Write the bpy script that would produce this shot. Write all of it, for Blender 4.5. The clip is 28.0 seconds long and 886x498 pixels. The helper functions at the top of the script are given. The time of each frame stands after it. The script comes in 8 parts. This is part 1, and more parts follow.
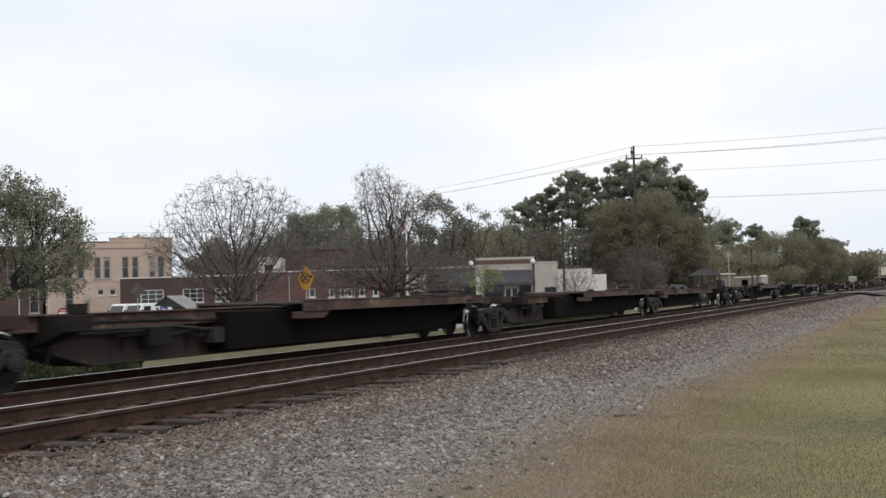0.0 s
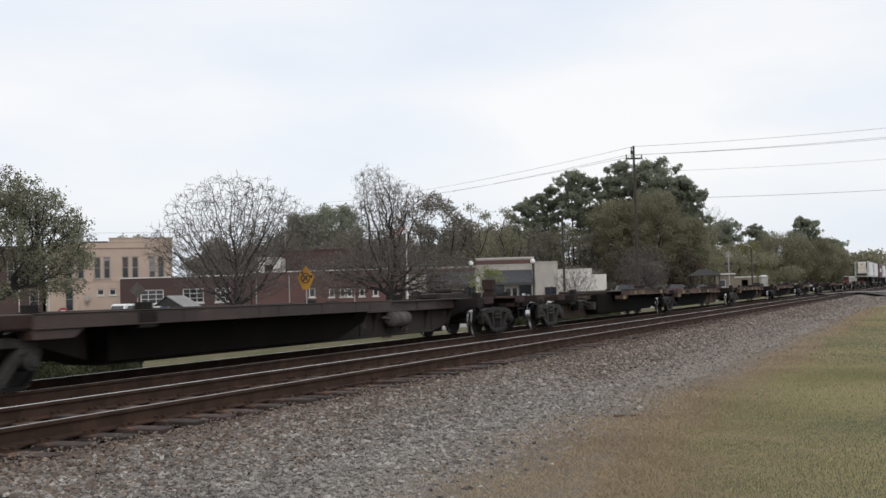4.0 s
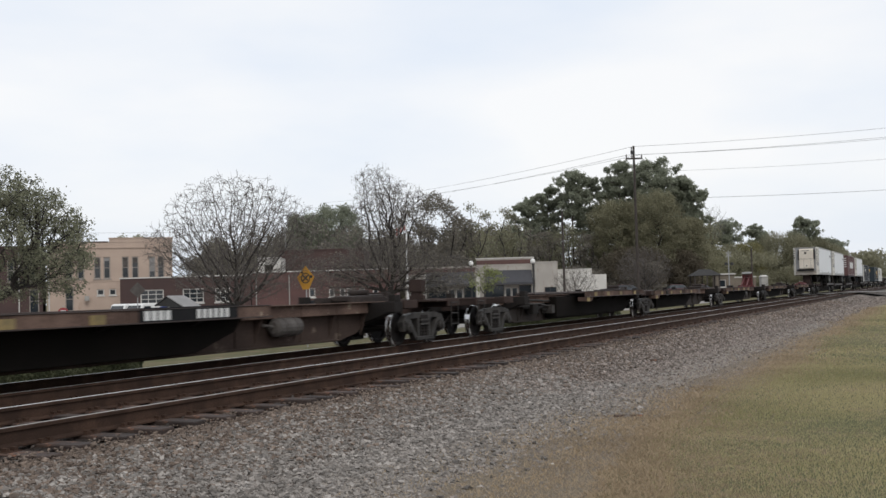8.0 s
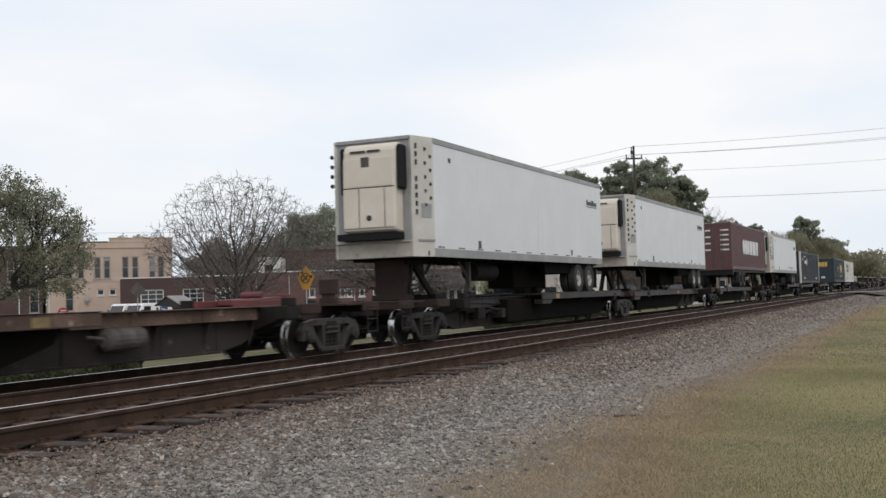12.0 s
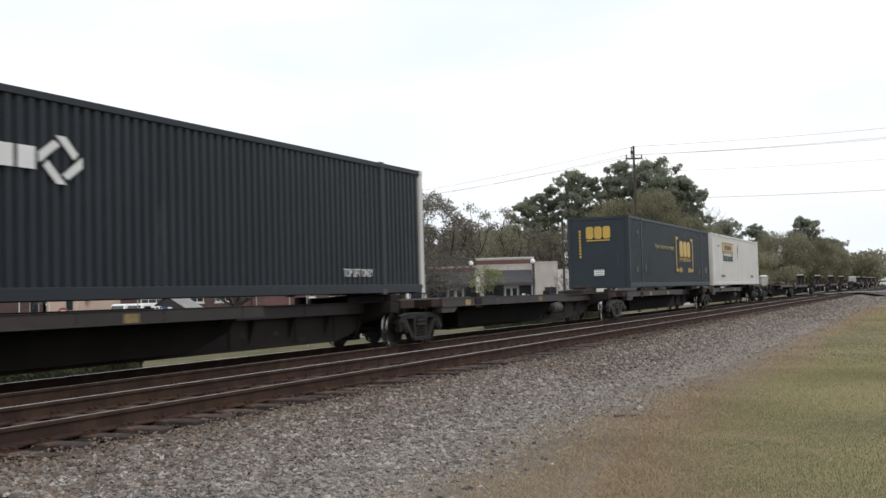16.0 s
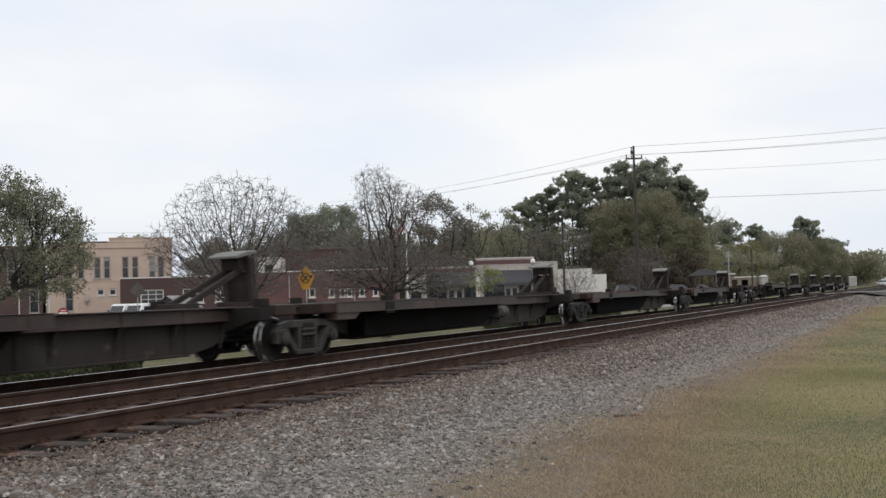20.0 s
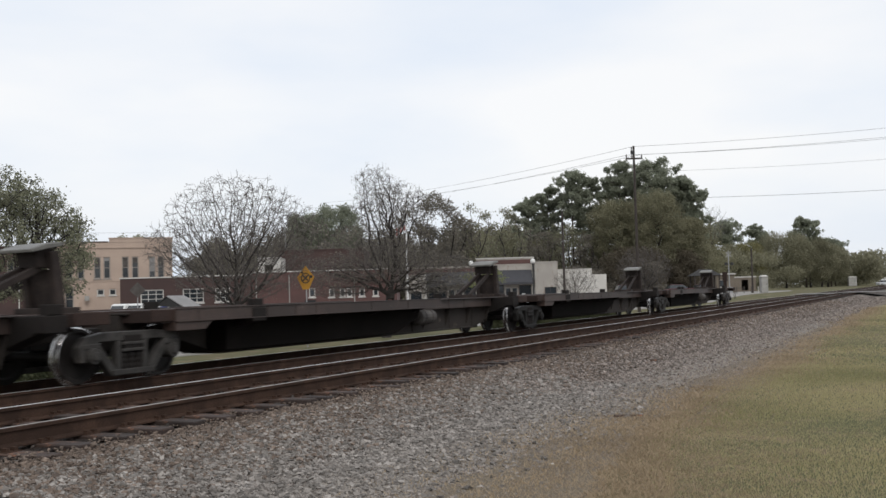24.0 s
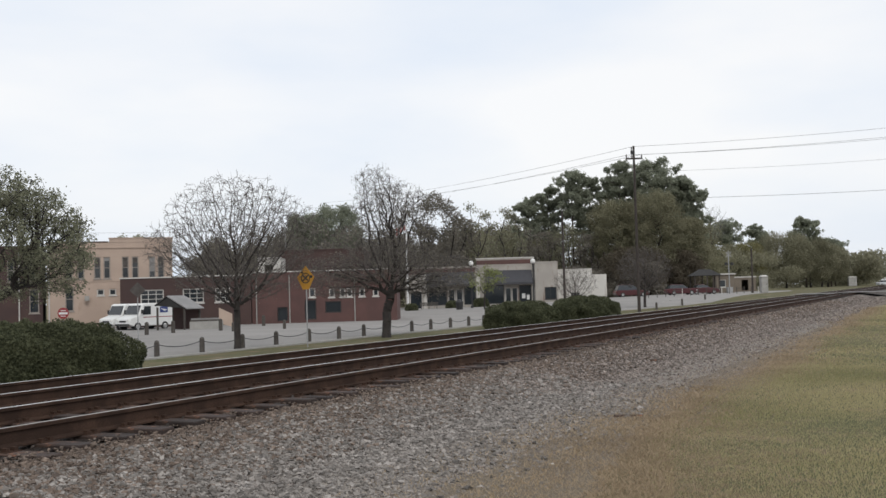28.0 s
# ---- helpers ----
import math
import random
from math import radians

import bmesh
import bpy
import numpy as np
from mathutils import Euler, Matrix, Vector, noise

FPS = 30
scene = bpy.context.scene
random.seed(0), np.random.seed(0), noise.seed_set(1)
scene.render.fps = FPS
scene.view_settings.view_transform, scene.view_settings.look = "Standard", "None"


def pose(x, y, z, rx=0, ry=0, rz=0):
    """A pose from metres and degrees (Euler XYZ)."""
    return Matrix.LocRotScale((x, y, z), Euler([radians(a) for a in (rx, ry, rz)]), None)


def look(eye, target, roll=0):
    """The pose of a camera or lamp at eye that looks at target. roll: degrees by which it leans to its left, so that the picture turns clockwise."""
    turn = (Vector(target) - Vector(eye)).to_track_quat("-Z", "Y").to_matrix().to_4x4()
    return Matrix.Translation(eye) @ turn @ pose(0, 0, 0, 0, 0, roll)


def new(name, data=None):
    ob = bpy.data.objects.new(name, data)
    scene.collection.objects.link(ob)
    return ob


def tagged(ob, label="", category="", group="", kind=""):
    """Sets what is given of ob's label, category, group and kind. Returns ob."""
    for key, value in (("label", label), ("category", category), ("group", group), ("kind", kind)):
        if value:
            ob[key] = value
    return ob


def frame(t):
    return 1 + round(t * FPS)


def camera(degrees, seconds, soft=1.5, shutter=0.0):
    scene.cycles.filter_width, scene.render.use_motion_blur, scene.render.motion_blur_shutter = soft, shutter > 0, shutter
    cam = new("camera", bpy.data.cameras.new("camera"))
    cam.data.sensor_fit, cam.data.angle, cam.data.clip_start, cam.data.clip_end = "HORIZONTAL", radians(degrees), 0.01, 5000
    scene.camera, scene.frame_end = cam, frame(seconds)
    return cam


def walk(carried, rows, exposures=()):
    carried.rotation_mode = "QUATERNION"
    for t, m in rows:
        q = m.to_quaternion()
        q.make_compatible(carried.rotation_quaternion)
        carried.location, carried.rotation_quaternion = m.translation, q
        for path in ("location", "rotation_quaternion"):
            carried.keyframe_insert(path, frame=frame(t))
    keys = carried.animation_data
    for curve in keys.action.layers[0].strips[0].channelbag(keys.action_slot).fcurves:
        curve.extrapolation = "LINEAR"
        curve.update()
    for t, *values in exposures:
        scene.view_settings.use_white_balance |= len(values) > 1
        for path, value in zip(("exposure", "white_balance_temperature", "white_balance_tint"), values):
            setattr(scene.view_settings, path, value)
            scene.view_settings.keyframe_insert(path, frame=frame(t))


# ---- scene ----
# Axes: y runs along the tracks away from the camera, x to the camera's side of the tracks, z = 0 at the rail tops.
TURN = 25.43                      # the town's blocks stand turned by this against the tracks
EYE = (12.264, 0.0, 1.198)
SPEED = 23.435                    # the train, metres a second towards -y

cam = camera(46.56, 28.0, soft=1.5, shutter=0.12)
AIM = (EYE[0] - math.sin(radians(TURN)) * math.cos(0.0432), EYE[1] + math.cos(radians(TURN)) * math.cos(0.0432), EYE[2] + math.sin(0.0432))
walk(cam, [(0.0, look(EYE, AIM, -1.616)), (28.0, look(EYE, AIM, -1.616))], exposures=[(0.0, 0.11), (1.0, 0.05), (12.4, 0.06), (14.4, 0.37), (15.6, 0.32), (17.0, 0.10), (18.0, 0.24), (19.2, 0.05), (28.0, 0.05)])

# ---- sky and sun: a thin, bright overcast ----
world = bpy.data.worlds.new("overcast_sky")
scene.world = world
world.use_nodes = True
wn, wl = world.node_tree.nodes, world.node_tree.links
wn.clear()
sky = wn.new("ShaderNodeTexSky")
sky.sky_type, sky.sun_disc = "NISHITA", False
sky.sun_elevation, sky.sun_rotation = radians(42), radians(140)
sky.dust_density, sky.ozone_density = 3.0, 1.0
sky_scale = wn.new("ShaderNodeVectorMath")
sky_scale.operation = "SCALE"
sky_scale.inputs["Scale"].default_value = 0.10
wl.new(sky.outputs[0], sky_scale.inputs[0])
wtc = wn.new("ShaderNodeTexCoord")
wmap = wn.new("ShaderNodeMapping")
wmap.inputs["Scale"].default_value = (1.0, 1.0, 3.2)
wl.new(wtc.outputs["Generated"], wmap.inputs[0])
cloud = wn.new("ShaderNodeTexNoise")
cloud.inputs["Scale"].default_value, cloud.inputs["Detail"].default_value, cloud.inputs["Roughness"].default_value = 1.9, 5.0, 0.5
wl.new(wmap.outputs[0], cloud.inputs["Vector"])
ramp = wn.new("ShaderNodeValToRGB")
ramp.color_ramp.elements[0].position, ramp.color_ramp.elements[0].color = 0.36, (0.80, 0.87, 0.975, 1)
ramp.color_ramp.elements[1].position, ramp.color_ramp.elements[1].color = 0.64, (1.0, 1.0, 1.005, 1)
wl.new(cloud.outputs[0], ramp.inputs[0])
wmix = wn.new("ShaderNodeMix")
wmix.data_type = "RGBA"
wmix.inputs[0].default_value = 0.88
wl.new(sky_scale.outputs[0], wmix.inputs[6])
wl.new(ramp.outputs[0], wmix.inputs[7])
wbg = wn.new("ShaderNodeBackground")
wl.new(wmix.outputs[2], wbg.inputs[0])
wout = wn.new("ShaderNodeOutputWorld")
wl.new(wbg.outputs[0], wout.inputs[0])

sun = new("sun", bpy.data.lights.new("sun", "SUN"))
sun.data.energy, sun.data.angle, sun.data.color = 0.9, radians(25), (1.0, 0.97, 0.92)
sun.matrix_basis = look((30, -30, 38), (0, 0, 0))


# ---- materials ----
def surf(name, c1, c2=None, rough=0.75, metal=0.0, scale=2.0, fine=45.0, bump=0.15, amount=0.5, depth=0.01, rand=0.0, c3=None, island=0.0, wear=0.62, spec=0.5, streak=0.0):
    """A surface of two tones in large blotches and fine grain; c3 comes through in patches of wear or stain."""
    m = bpy.data.materials.new(name)
    m.use_nodes = True
    n, l = m.node_tree.nodes, m.node_tree.links
    b = n["Principled BSDF"]
    c2 = c2 or tuple(v * 0.7 for v in c1)
    tc = n.new("ShaderNodeTexCoord")
    big = n.new("ShaderNodeTexNoise")
    big.inputs["Scale"].default_value, big.inputs["Detail"].default_value = scale, 6.0
    small = n.new("ShaderNodeTexNoise")
    small.inputs["Scale"].default_value, small.inputs["Detail"].default_value = fine, 3.0
    for t in (big, small):
        l.new(tc.outputs["Object"], t.inputs["Vector"])
    f = n.new("ShaderNodeMath")
    f.operation = "MULTIPLY_ADD"
    f.inputs[1].default_value, f.inputs[2].default_value = amount, (1 - amount) * 0.25
    l.new(small.outputs[0], f.inputs[0])
    s = n.new("ShaderNodeMath")
    s.operation = "ADD"
    l.new(f.outputs[0], s.inputs[0])
    l.new(big.outputs[0], s.inputs[1])
    r = n.new("ShaderNodeMapRange")
    r.inputs[1].default_value, r.inputs[2].default_value = 0.45 + amount * 0.2, 0.85 + amount * 0.2
    l.new(s.outputs[0], r.inputs[0])
    mix = n.new("ShaderNodeMix")
    mix.data_type = "RGBA"
    mix.inputs[6].default_value, mix.inputs[7].default_value = (*c1, 1), (*c2, 1)
    l.new(r.outputs[0], mix.inputs[0])
    out = mix.outputs[2]
    if c3:
        w = n.new("ShaderNodeTexNoise")
        w.inputs["Scale"].default_value, w.inputs["Detail"].default_value, w.inputs["Roughness"].default_value = scale * 2.3, 8.0, 0.7
        if streak:
            mp = n.new("ShaderNodeMapping")
            mp.inputs["Scale"].default_value = (1.0, 1.0, streak)
            l.new(tc.outputs["Object"], mp.inputs[0])
            l.new(mp.outputs[0], w.inputs["Vector"])
        else:
            l.new(tc.outputs["Object"], w.inputs["Vector"])
        wr = n.new("ShaderNodeMapRange")
        wr.inputs[1].default_value, wr.inputs[2].default_value = wear, wear + 0.1
        l.new(w.outputs[0], wr.inputs[0])
        m3 = n.new("ShaderNodeMix")
        m3.data_type = "RGBA"
        m3.inputs[7].default_value = (*c3, 1)
        l.new(wr.outputs[0], m3.inputs[0])
        l.new(out, m3.inputs[6])
        out = m3.outputs[2]
    if rand or island:
        src = n.new("ShaderNodeNewGeometry") if island else n.new("ShaderNodeObjectInfo")
        k = n.new("ShaderNodeMapRange")
        a = island or rand
        k.inputs[3].default_value, k.inputs[4].default_value = 1 - a, 1 + a
        l.new(src.outputs["Random Per Island" if island else "Random"], k.inputs[0])
        v = n.new("ShaderNodeVectorMath")
        v.operation = "SCALE"
        l.new(out, v.inputs[0])
        l.new(k.outputs[0], v.inputs["Scale"])
        out = v.outputs[0]
    l.new(out, b.inputs["Base Color"])
    b.inputs["Roughness"].default_value, b.inputs["Metallic"].default_value = rough, metal
    b.inputs["Specular IOR Level"].default_value = spec
    if bump:
        bp = n.new("ShaderNodeBump")
        bp.inputs["Strength"].default_value, bp.inputs["Distance"].default_value = bump, depth
        l.new(small.outputs[0], bp.inputs["Height"])
        l.new(bp.outputs[0], b.inputs["Normal"])
    return m


def foliage(name, c1, c2, through_light=0.35, scale=0.6, gain=0.9):
    """Leaves: each of its own tone, with some light coming through."""
    m = bpy.data.materials.new(name)
    m.use_nodes = True
    n, l = m.node_tree.nodes, m.node_tree.links
    b = n["Principled BSDF"]
    g = n.new("ShaderNodeNewGeometry")
    tc = n.new("ShaderNodeTexCoord")
    nz = n.new("ShaderNodeTexNoise")
    nz.inputs["Scale"].default_value, nz.inputs["Detail"].default_value = scale, 4.0
    l.new(tc.outputs["Object"], nz.inputs["Vector"])
    s = n.new("ShaderNodeMath")
    s.operation = "MULTIPLY_ADD"
    s.inputs[1].default_value, s.inputs[2].default_value = 0.6, 0.40 - gain * 0.5
    l.new(g.outputs["Random Per Island"], s.inputs[0])
    a = n.new("ShaderNodeMath")
    a.operation = "MULTIPLY_ADD"
    a.inputs[1].default_value = gain
    a.use_clamp = True
    l.new(nz.outputs[0], a.inputs[0])
    l.new(s.outputs[0], a.inputs[2])
    mix = n.new("ShaderNodeMix")
    mix.data_type = "RGBA"
    mix.inputs[6].default_value, mix.inputs[7].default_value = (*c1, 1), (*c2, 1)
    l.new(a.outputs[0], mix.inputs[0])
    l.new(mix.outputs[2], b.inputs["Base Color"])
    b.inputs["Roughness"].default_value, b.inputs["Specular IOR Level"].default_value = 0.7, 0.12
    tr = n.new("ShaderNodeBsdfTranslucent")
    l.new(mix.outputs[2], tr.inputs[0])
    ms = n.new("ShaderNodeMixShader")
    ms.inputs[0].default_value = through_light
    l.new(b.outputs[0], ms.inputs[1])
    l.new(tr.outputs[0], ms.inputs[2])
    l.new(ms.outputs[0], n["Material Output"].inputs[0])
    return m


def ground_surface():
    """Lawn and bare earth: green and straw patches, earth showing through."""
    m = surf("lawn_earth", (0.165, 0.138, 0.084), (0.102, 0.102, 0.053), rough=0.95, scale=0.5, fine=18, bump=0.6, depth=0.03, c3=(0.19, 0.148, 0.10), wear=0.53, spec=0.1)
    return m


def gravel(name, c1, c2, gap, scale=22.0, patch=0.5, c3=None, depth=0.03, strength=1.0):
    """Packed broken stone: cells of their own tone with dark gaps, in two sizes, and large drifts of dust."""
    m = bpy.data.materials.new(name)
    m.use_nodes = True
    n, l = m.node_tree.nodes, m.node_tree.links
    b = n["Principled BSDF"]
    b.inputs["Roughness"].default_value, b.inputs["Specular IOR Level"].default_value = 0.9, 0.2
    tc = n.new("ShaderNodeTexCoord")
    warp = n.new("ShaderNodeTexNoise")
    warp.inputs["Scale"].default_value, warp.inputs["Detail"].default_value = scale * 0.6, 3.0
    l.new(tc.outputs["Object"], warp.inputs["Vector"])
    wv = n.new("ShaderNodeVectorMath")
    wv.operation = "MULTIPLY_ADD"
    wv.inputs[1].default_value = (0.6 / scale,) * 3
    l.new(warp.outputs["Color"], wv.inputs[0])
    l.new(tc.outputs["Object"], wv.inputs[2])
    cells = n.new("ShaderNodeTexVoronoi")
    cells.inputs["Scale"].default_value = scale
    edge = n.new("ShaderNodeTexVoronoi")
    edge.feature = "DISTANCE_TO_EDGE"
    edge.inputs["Scale"].default_value = scale
    for t in (cells, edge):
        l.new(wv.outputs[0], t.inputs["Vector"])
    mix = n.new("ShaderNodeMix")
    mix.data_type = "RGBA"
    mix.inputs[6].default_value, mix.inputs[7].default_value = (*c1, 1), (*c2, 1)
    sep = n.new("ShaderNodeSeparateColor")
    l.new(cells.outputs["Color"], sep.inputs[0])
    l.new(sep.outputs[0], mix.inputs[0])
    out = mix.outputs[2]
    if c3:
        big = n.new("ShaderNodeTexNoise")
        big.inputs["Scale"].default_value, big.inputs["Detail"].default_value = patch, 6.0
        l.new(tc.outputs["Object"], big.inputs["Vector"])
        br = n.new("ShaderNodeMapRange")
        br.inputs[1].default_value, br.inputs[2].default_value, br.inputs[4].default_value = 0.42, 0.66, 0.85
        l.new(big.outputs[0], br.inputs[0])
        m3 = n.new("ShaderNodeMix")
        m3.data_type = "RGBA"
        m3.inputs[7].default_value = (*c3, 1)
        l.new(br.outputs[0], m3.inputs[0])
        l.new(out, m3.inputs[6])
        out = m3.outputs[2]
    er = n.new("ShaderNodeMapRange")
    er.inputs[2].default_value = 0.16
    l.new(edge.outputs[0], er.inputs[0])
    mg = n.new("ShaderNodeMix")
    mg.data_type = "RGBA"
    mg.inputs[6].default_value = (*gap, 1)
    l.new(er.outputs[0], mg.inputs[0])
    l.new(out, mg.inputs[7])
    l.new(mg.outputs[2], b.inputs["Base Color"])
    bp = n.new("ShaderNodeBump")
    bp.inputs["Strength"].default_value, bp.inputs["Distance"].default_value = strength, depth
    hs = n.new("ShaderNodeMath")
    l.new(er.outputs[0], hs.inputs[0])
    l.new(sep.outputs[1], hs.inputs[1])
    l.new(hs.outputs[0], bp.inputs["Height"])
    l.new(bp.outputs[0], b.inputs["Normal"])
    return m


def glass(name, tint=(0.02, 0.025, 0.03)):
    m = bpy.data.materials.new(name)
    m.use_nodes = True
    b = m.node_tree.nodes["Principled BSDF"]
    b.inputs["Base Color"].default_value = (*tint, 1)
    b.inputs["Roughness"].default_value = 0.06
    b.inputs["Specular IOR Level"].default_value = 0.6
    return m


LAWN = ground_surface()
BALLAST = gravel("ballast_stone_bed", (0.165, 0.15, 0.135), (0.085, 0.076, 0.067), (0.025, 0.021, 0.018), 24.0, 0.7, (0.25, 0.215, 0.18))
FINES = gravel("pale_dusty_fine_gravel", (0.38, 0.35, 0.318), (0.26, 0.235, 0.208), (0.17, 0.148, 0.126), 34.0, 0.9, (0.36, 0.315, 0.265), 0.012)
DIRT = gravel("brown_gravelly_dirt", (0.27, 0.228, 0.185), (0.17, 0.14, 0.11), (0.11, 0.088, 0.068), 40.0, 0.8, (0.215, 0.178, 0.128), 0.010, 0.7)
BALLAST_OILY = gravel("oil_black_ballast", (0.034, 0.026, 0.022), (0.016, 0.012, 0.011), (0.007, 0.006, 0.005), 20.0, 1.2, (0.026, 0.019, 0.016))
BALLAST_DARK = gravel("oily_ballast_between_rails", (0.052, 0.038, 0.031), (0.026, 0.019, 0.016), (0.011, 0.009, 0.007), 20.0, 1.2, (0.055, 0.038, 0.030))
STONE = surf("crushed_stone", (0.345, 0.318, 0.293), (0.180, 0.163, 0.147), rough=0.9, scale=7, fine=60, bump=0.3, island=0.46, c3=(0.36, 0.30, 0.25), spec=0.2)
RAIL = surf("rusty_rail_steel", (0.086, 0.051, 0.036), (0.041, 0.026, 0.020), spec=0.08, rough=0.8, scale=3, fine=60, bump=0.2)
RAIL_DULL = surf("dulled_rail_head", (0.56, 0.53, 0.50), (0.42, 0.39, 0.36), rough=0.34, metal=0.75, scale=4, fine=90, bump=0.05)
RAIL_TOP = surf("polished_rail_head", (0.92, 0.92, 0.91), (0.84, 0.84, 0.83), rough=0.36, metal=0.6, scale=4, fine=90, bump=0.0)
TIE = surf("creosoted_tie_wood", (0.082, 0.050, 0.036), (0.032, 0.021, 0.017), rough=0.9, scale=4, fine=50, bump=0.6, rand=0.4, c3=(0.20, 0.090, 0.050), wear=0.56)
ASPHALT = surf("pale_worn_asphalt", (0.32, 0.305, 0.288), (0.265, 0.252, 0.238), rough=0.9, scale=0.25, fine=14, bump=0.25, c3=(0.19, 0.185, 0.178), wear=0.62, spec=0.1)
ROAD = surf("crossing_asphalt", (0.205, 0.192, 0.178), (0.14, 0.132, 0.122), rough=0.9, scale=0.6, fine=20, bump=0.3)
CONCRETE = surf("weathered_concrete", (0.40, 0.39, 0.365), (0.30, 0.29, 0.27), rough=0.9, scale=1.5, fine=30, bump=0.25)
CAR_STEEL = surf("grimy_car_steel", (0.024, 0.020, 0.018), (0.013, 0.011, 0.010), rough=0.75, scale=1.2, fine=30, bump=0.2, c3=(0.05, 0.036, 0.028), spec=0.15)
CAR_BROWN = surf("oxide_brown_steel", (0.062, 0.039, 0.032), (0.032, 0.022, 0.019), rough=0.75, scale=1.0, fine=30, bump=0.2, c3=(0.12, 0.085, 0.066), spec=0.15)
DECK_EDGE = surf("rusted_deck_edge", (0.082, 0.054, 0.044), (0.038, 0.026, 0.022), rough=0.55, scale=1.1, fine=26, bump=0.25, c3=(0.13, 0.102, 0.082), wear=0.62, spec=0.4)
SILL_BROWN = surf("rust_brown_sill", (0.085, 0.060, 0.050), (0.052, 0.037, 0.031), rough=0.85, scale=0.8, fine=24, bump=0.25, c3=(0.15, 0.115, 0.092), wear=0.60, spec=0.1)
EDGE_PLATE = surf("patched_edge_plate", (0.150, 0.100, 0.079), (0.066, 0.044, 0.036), rough=0.85, scale=1.3, fine=24, bump=0.25, c3=(0.32, 0.265, 0.20), wear=0.60, island=0.45, spec=0.1)
SILL_WARM = surf("warm_grey_sill", (0.062, 0.051, 0.045), (0.034, 0.028, 0.025), rough=0.8, scale=0.8, fine=30, bump=0.2, c3=(0.105, 0.082, 0.067), spec=0.15)
SILL = surf("dusty_sill_steel", (0.058, 0.050, 0.045), (0.032, 0.027, 0.024), rough=0.8, scale=0.8, fine=30, bump=0.2, c3=(0.10, 0.08, 0.066), spec=0.15)
SILL_DARK = surf("soot_dark_sill", (0.044, 0.036, 0.031), (0.024, 0.020, 0.018), rough=0.8, scale=0.8, fine=30, bump=0.2, c3=(0.07, 0.057, 0.048), spec=0.15)
EDGE_DARK = surf("soot_dark_deck_edge", (0.050, 0.038, 0.033), (0.026, 0.020, 0.018), rough=0.55, scale=1.1, fine=26, bump=0.25, c3=(0.12, 0.095, 0.078), wear=0.63, spec=0.4)
TRUCK = surf("cast_truck_steel", (0.056, 0.051, 0.047), (0.026, 0.024, 0.022), rough=0.6, scale=4, fine=50, bump=0.3, c3=(0.085, 0.066, 0.054), spec=0.2, rand=0.55)
WHEEL = surf("wheel_steel", (0.030, 0.026, 0.024), (0.016, 0.014, 0.013), rough=0.55, scale=4, fine=50, bump=0.15, spec=0.15)
TREAD = surf("worn_wheel_tread", (0.80, 0.79, 0.78), (0.62, 0.61, 0.60), rough=0.24, metal=1.0, bump=0.02)
YELLOW = surf("faded_yellow_marker", (0.40, 0.29, 0.10), (0.22, 0.165, 0.075), rough=0.7, scale=4, rand=0.35, c3=(0.12, 0.09, 0.06), wear=0.6)
HITCH_RED = surf("red_hitch_paint", (0.17, 0.030, 0.032), (0.095, 0.026, 0.026), rough=0.65, scale=3, c3=(0.09, 0.06, 0.05))
HITCH_GREY = surf("grey_hitch_steel", (0.060, 0.046, 0.040), (0.028, 0.022, 0.020), rough=0.7, scale=3, c3=(0.12, 0.088, 0.070), spec=0.15)
# worn top plate, painted paler than the hitch to carry the sky's reflection
HITCH_TOP = surf("worn_hitch_plate", (0.19, 0.185, 0.165), (0.11, 0.105, 0.094), rough=0.5, scale=4, c3=(0.10, 0.08, 0.065), wear=0.62)
TANK_GREY = surf("grey_reservoir", (0.13, 0.12, 0.11), (0.07, 0.062, 0.057), rough=0.6, scale=3, spec=0.15)
TRAILER_WHITE = surf("dusty_white_panel", (0.71, 0.72, 0.725), (0.64, 0.648, 0.65), rough=0.5, scale=0.8, fine=40, bump=0.03, c3=(0.55, 0.52, 0.47), wear=0.60, streak=0.12)
# nose wall's shade is in this grey; the small vent plates share it
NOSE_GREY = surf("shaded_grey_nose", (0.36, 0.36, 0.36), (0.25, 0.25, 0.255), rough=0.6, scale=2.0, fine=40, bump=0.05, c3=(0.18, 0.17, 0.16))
NOSE_POST = surf("dusty_cream_post", (0.60, 0.58, 0.54), (0.50, 0.475, 0.43), rough=0.6, scale=2.0, fine=40, bump=0.05, c3=(0.34, 0.30, 0.25), wear=0.62)
GRIMY_WHITE = surf("grimy_nose_panel", (0.50, 0.46, 0.40), (0.34, 0.30, 0.26), rough=0.6, scale=2.5, fine=40, bump=0.05, c3=(0.22, 0.19, 0.16), wear=0.58)
ALUMINIUM = surf("dull_aluminium_rail", (0.40, 0.395, 0.385), (0.28, 0.275, 0.265), rough=0.5, metal=0.5, scale=2, c3=(0.2, 0.18, 0.16))
CREAM = surf("cream_unit_shell", (0.66, 0.61, 0.53), (0.58, 0.52, 0.44), rough=0.5, scale=1.2, fine=30, bump=0.03)
# black steel of trailer parts; also the shade colour under the car decks
BLACK_STEEL_AND_SHADE = surf("sooty_black_steel", (0.014, 0.011, 0.010), (0.008, 0.007, 0.006), rough=0.85, scale=1.0, fine=30, bump=0.2, c3=(0.03, 0.022, 0.018), wear=0.66, spec=0.05)
BLACK = surf("black_grille", (0.018, 0.018, 0.019), (0.010, 0.010, 0.011), rough=0.6, spec=0.15)
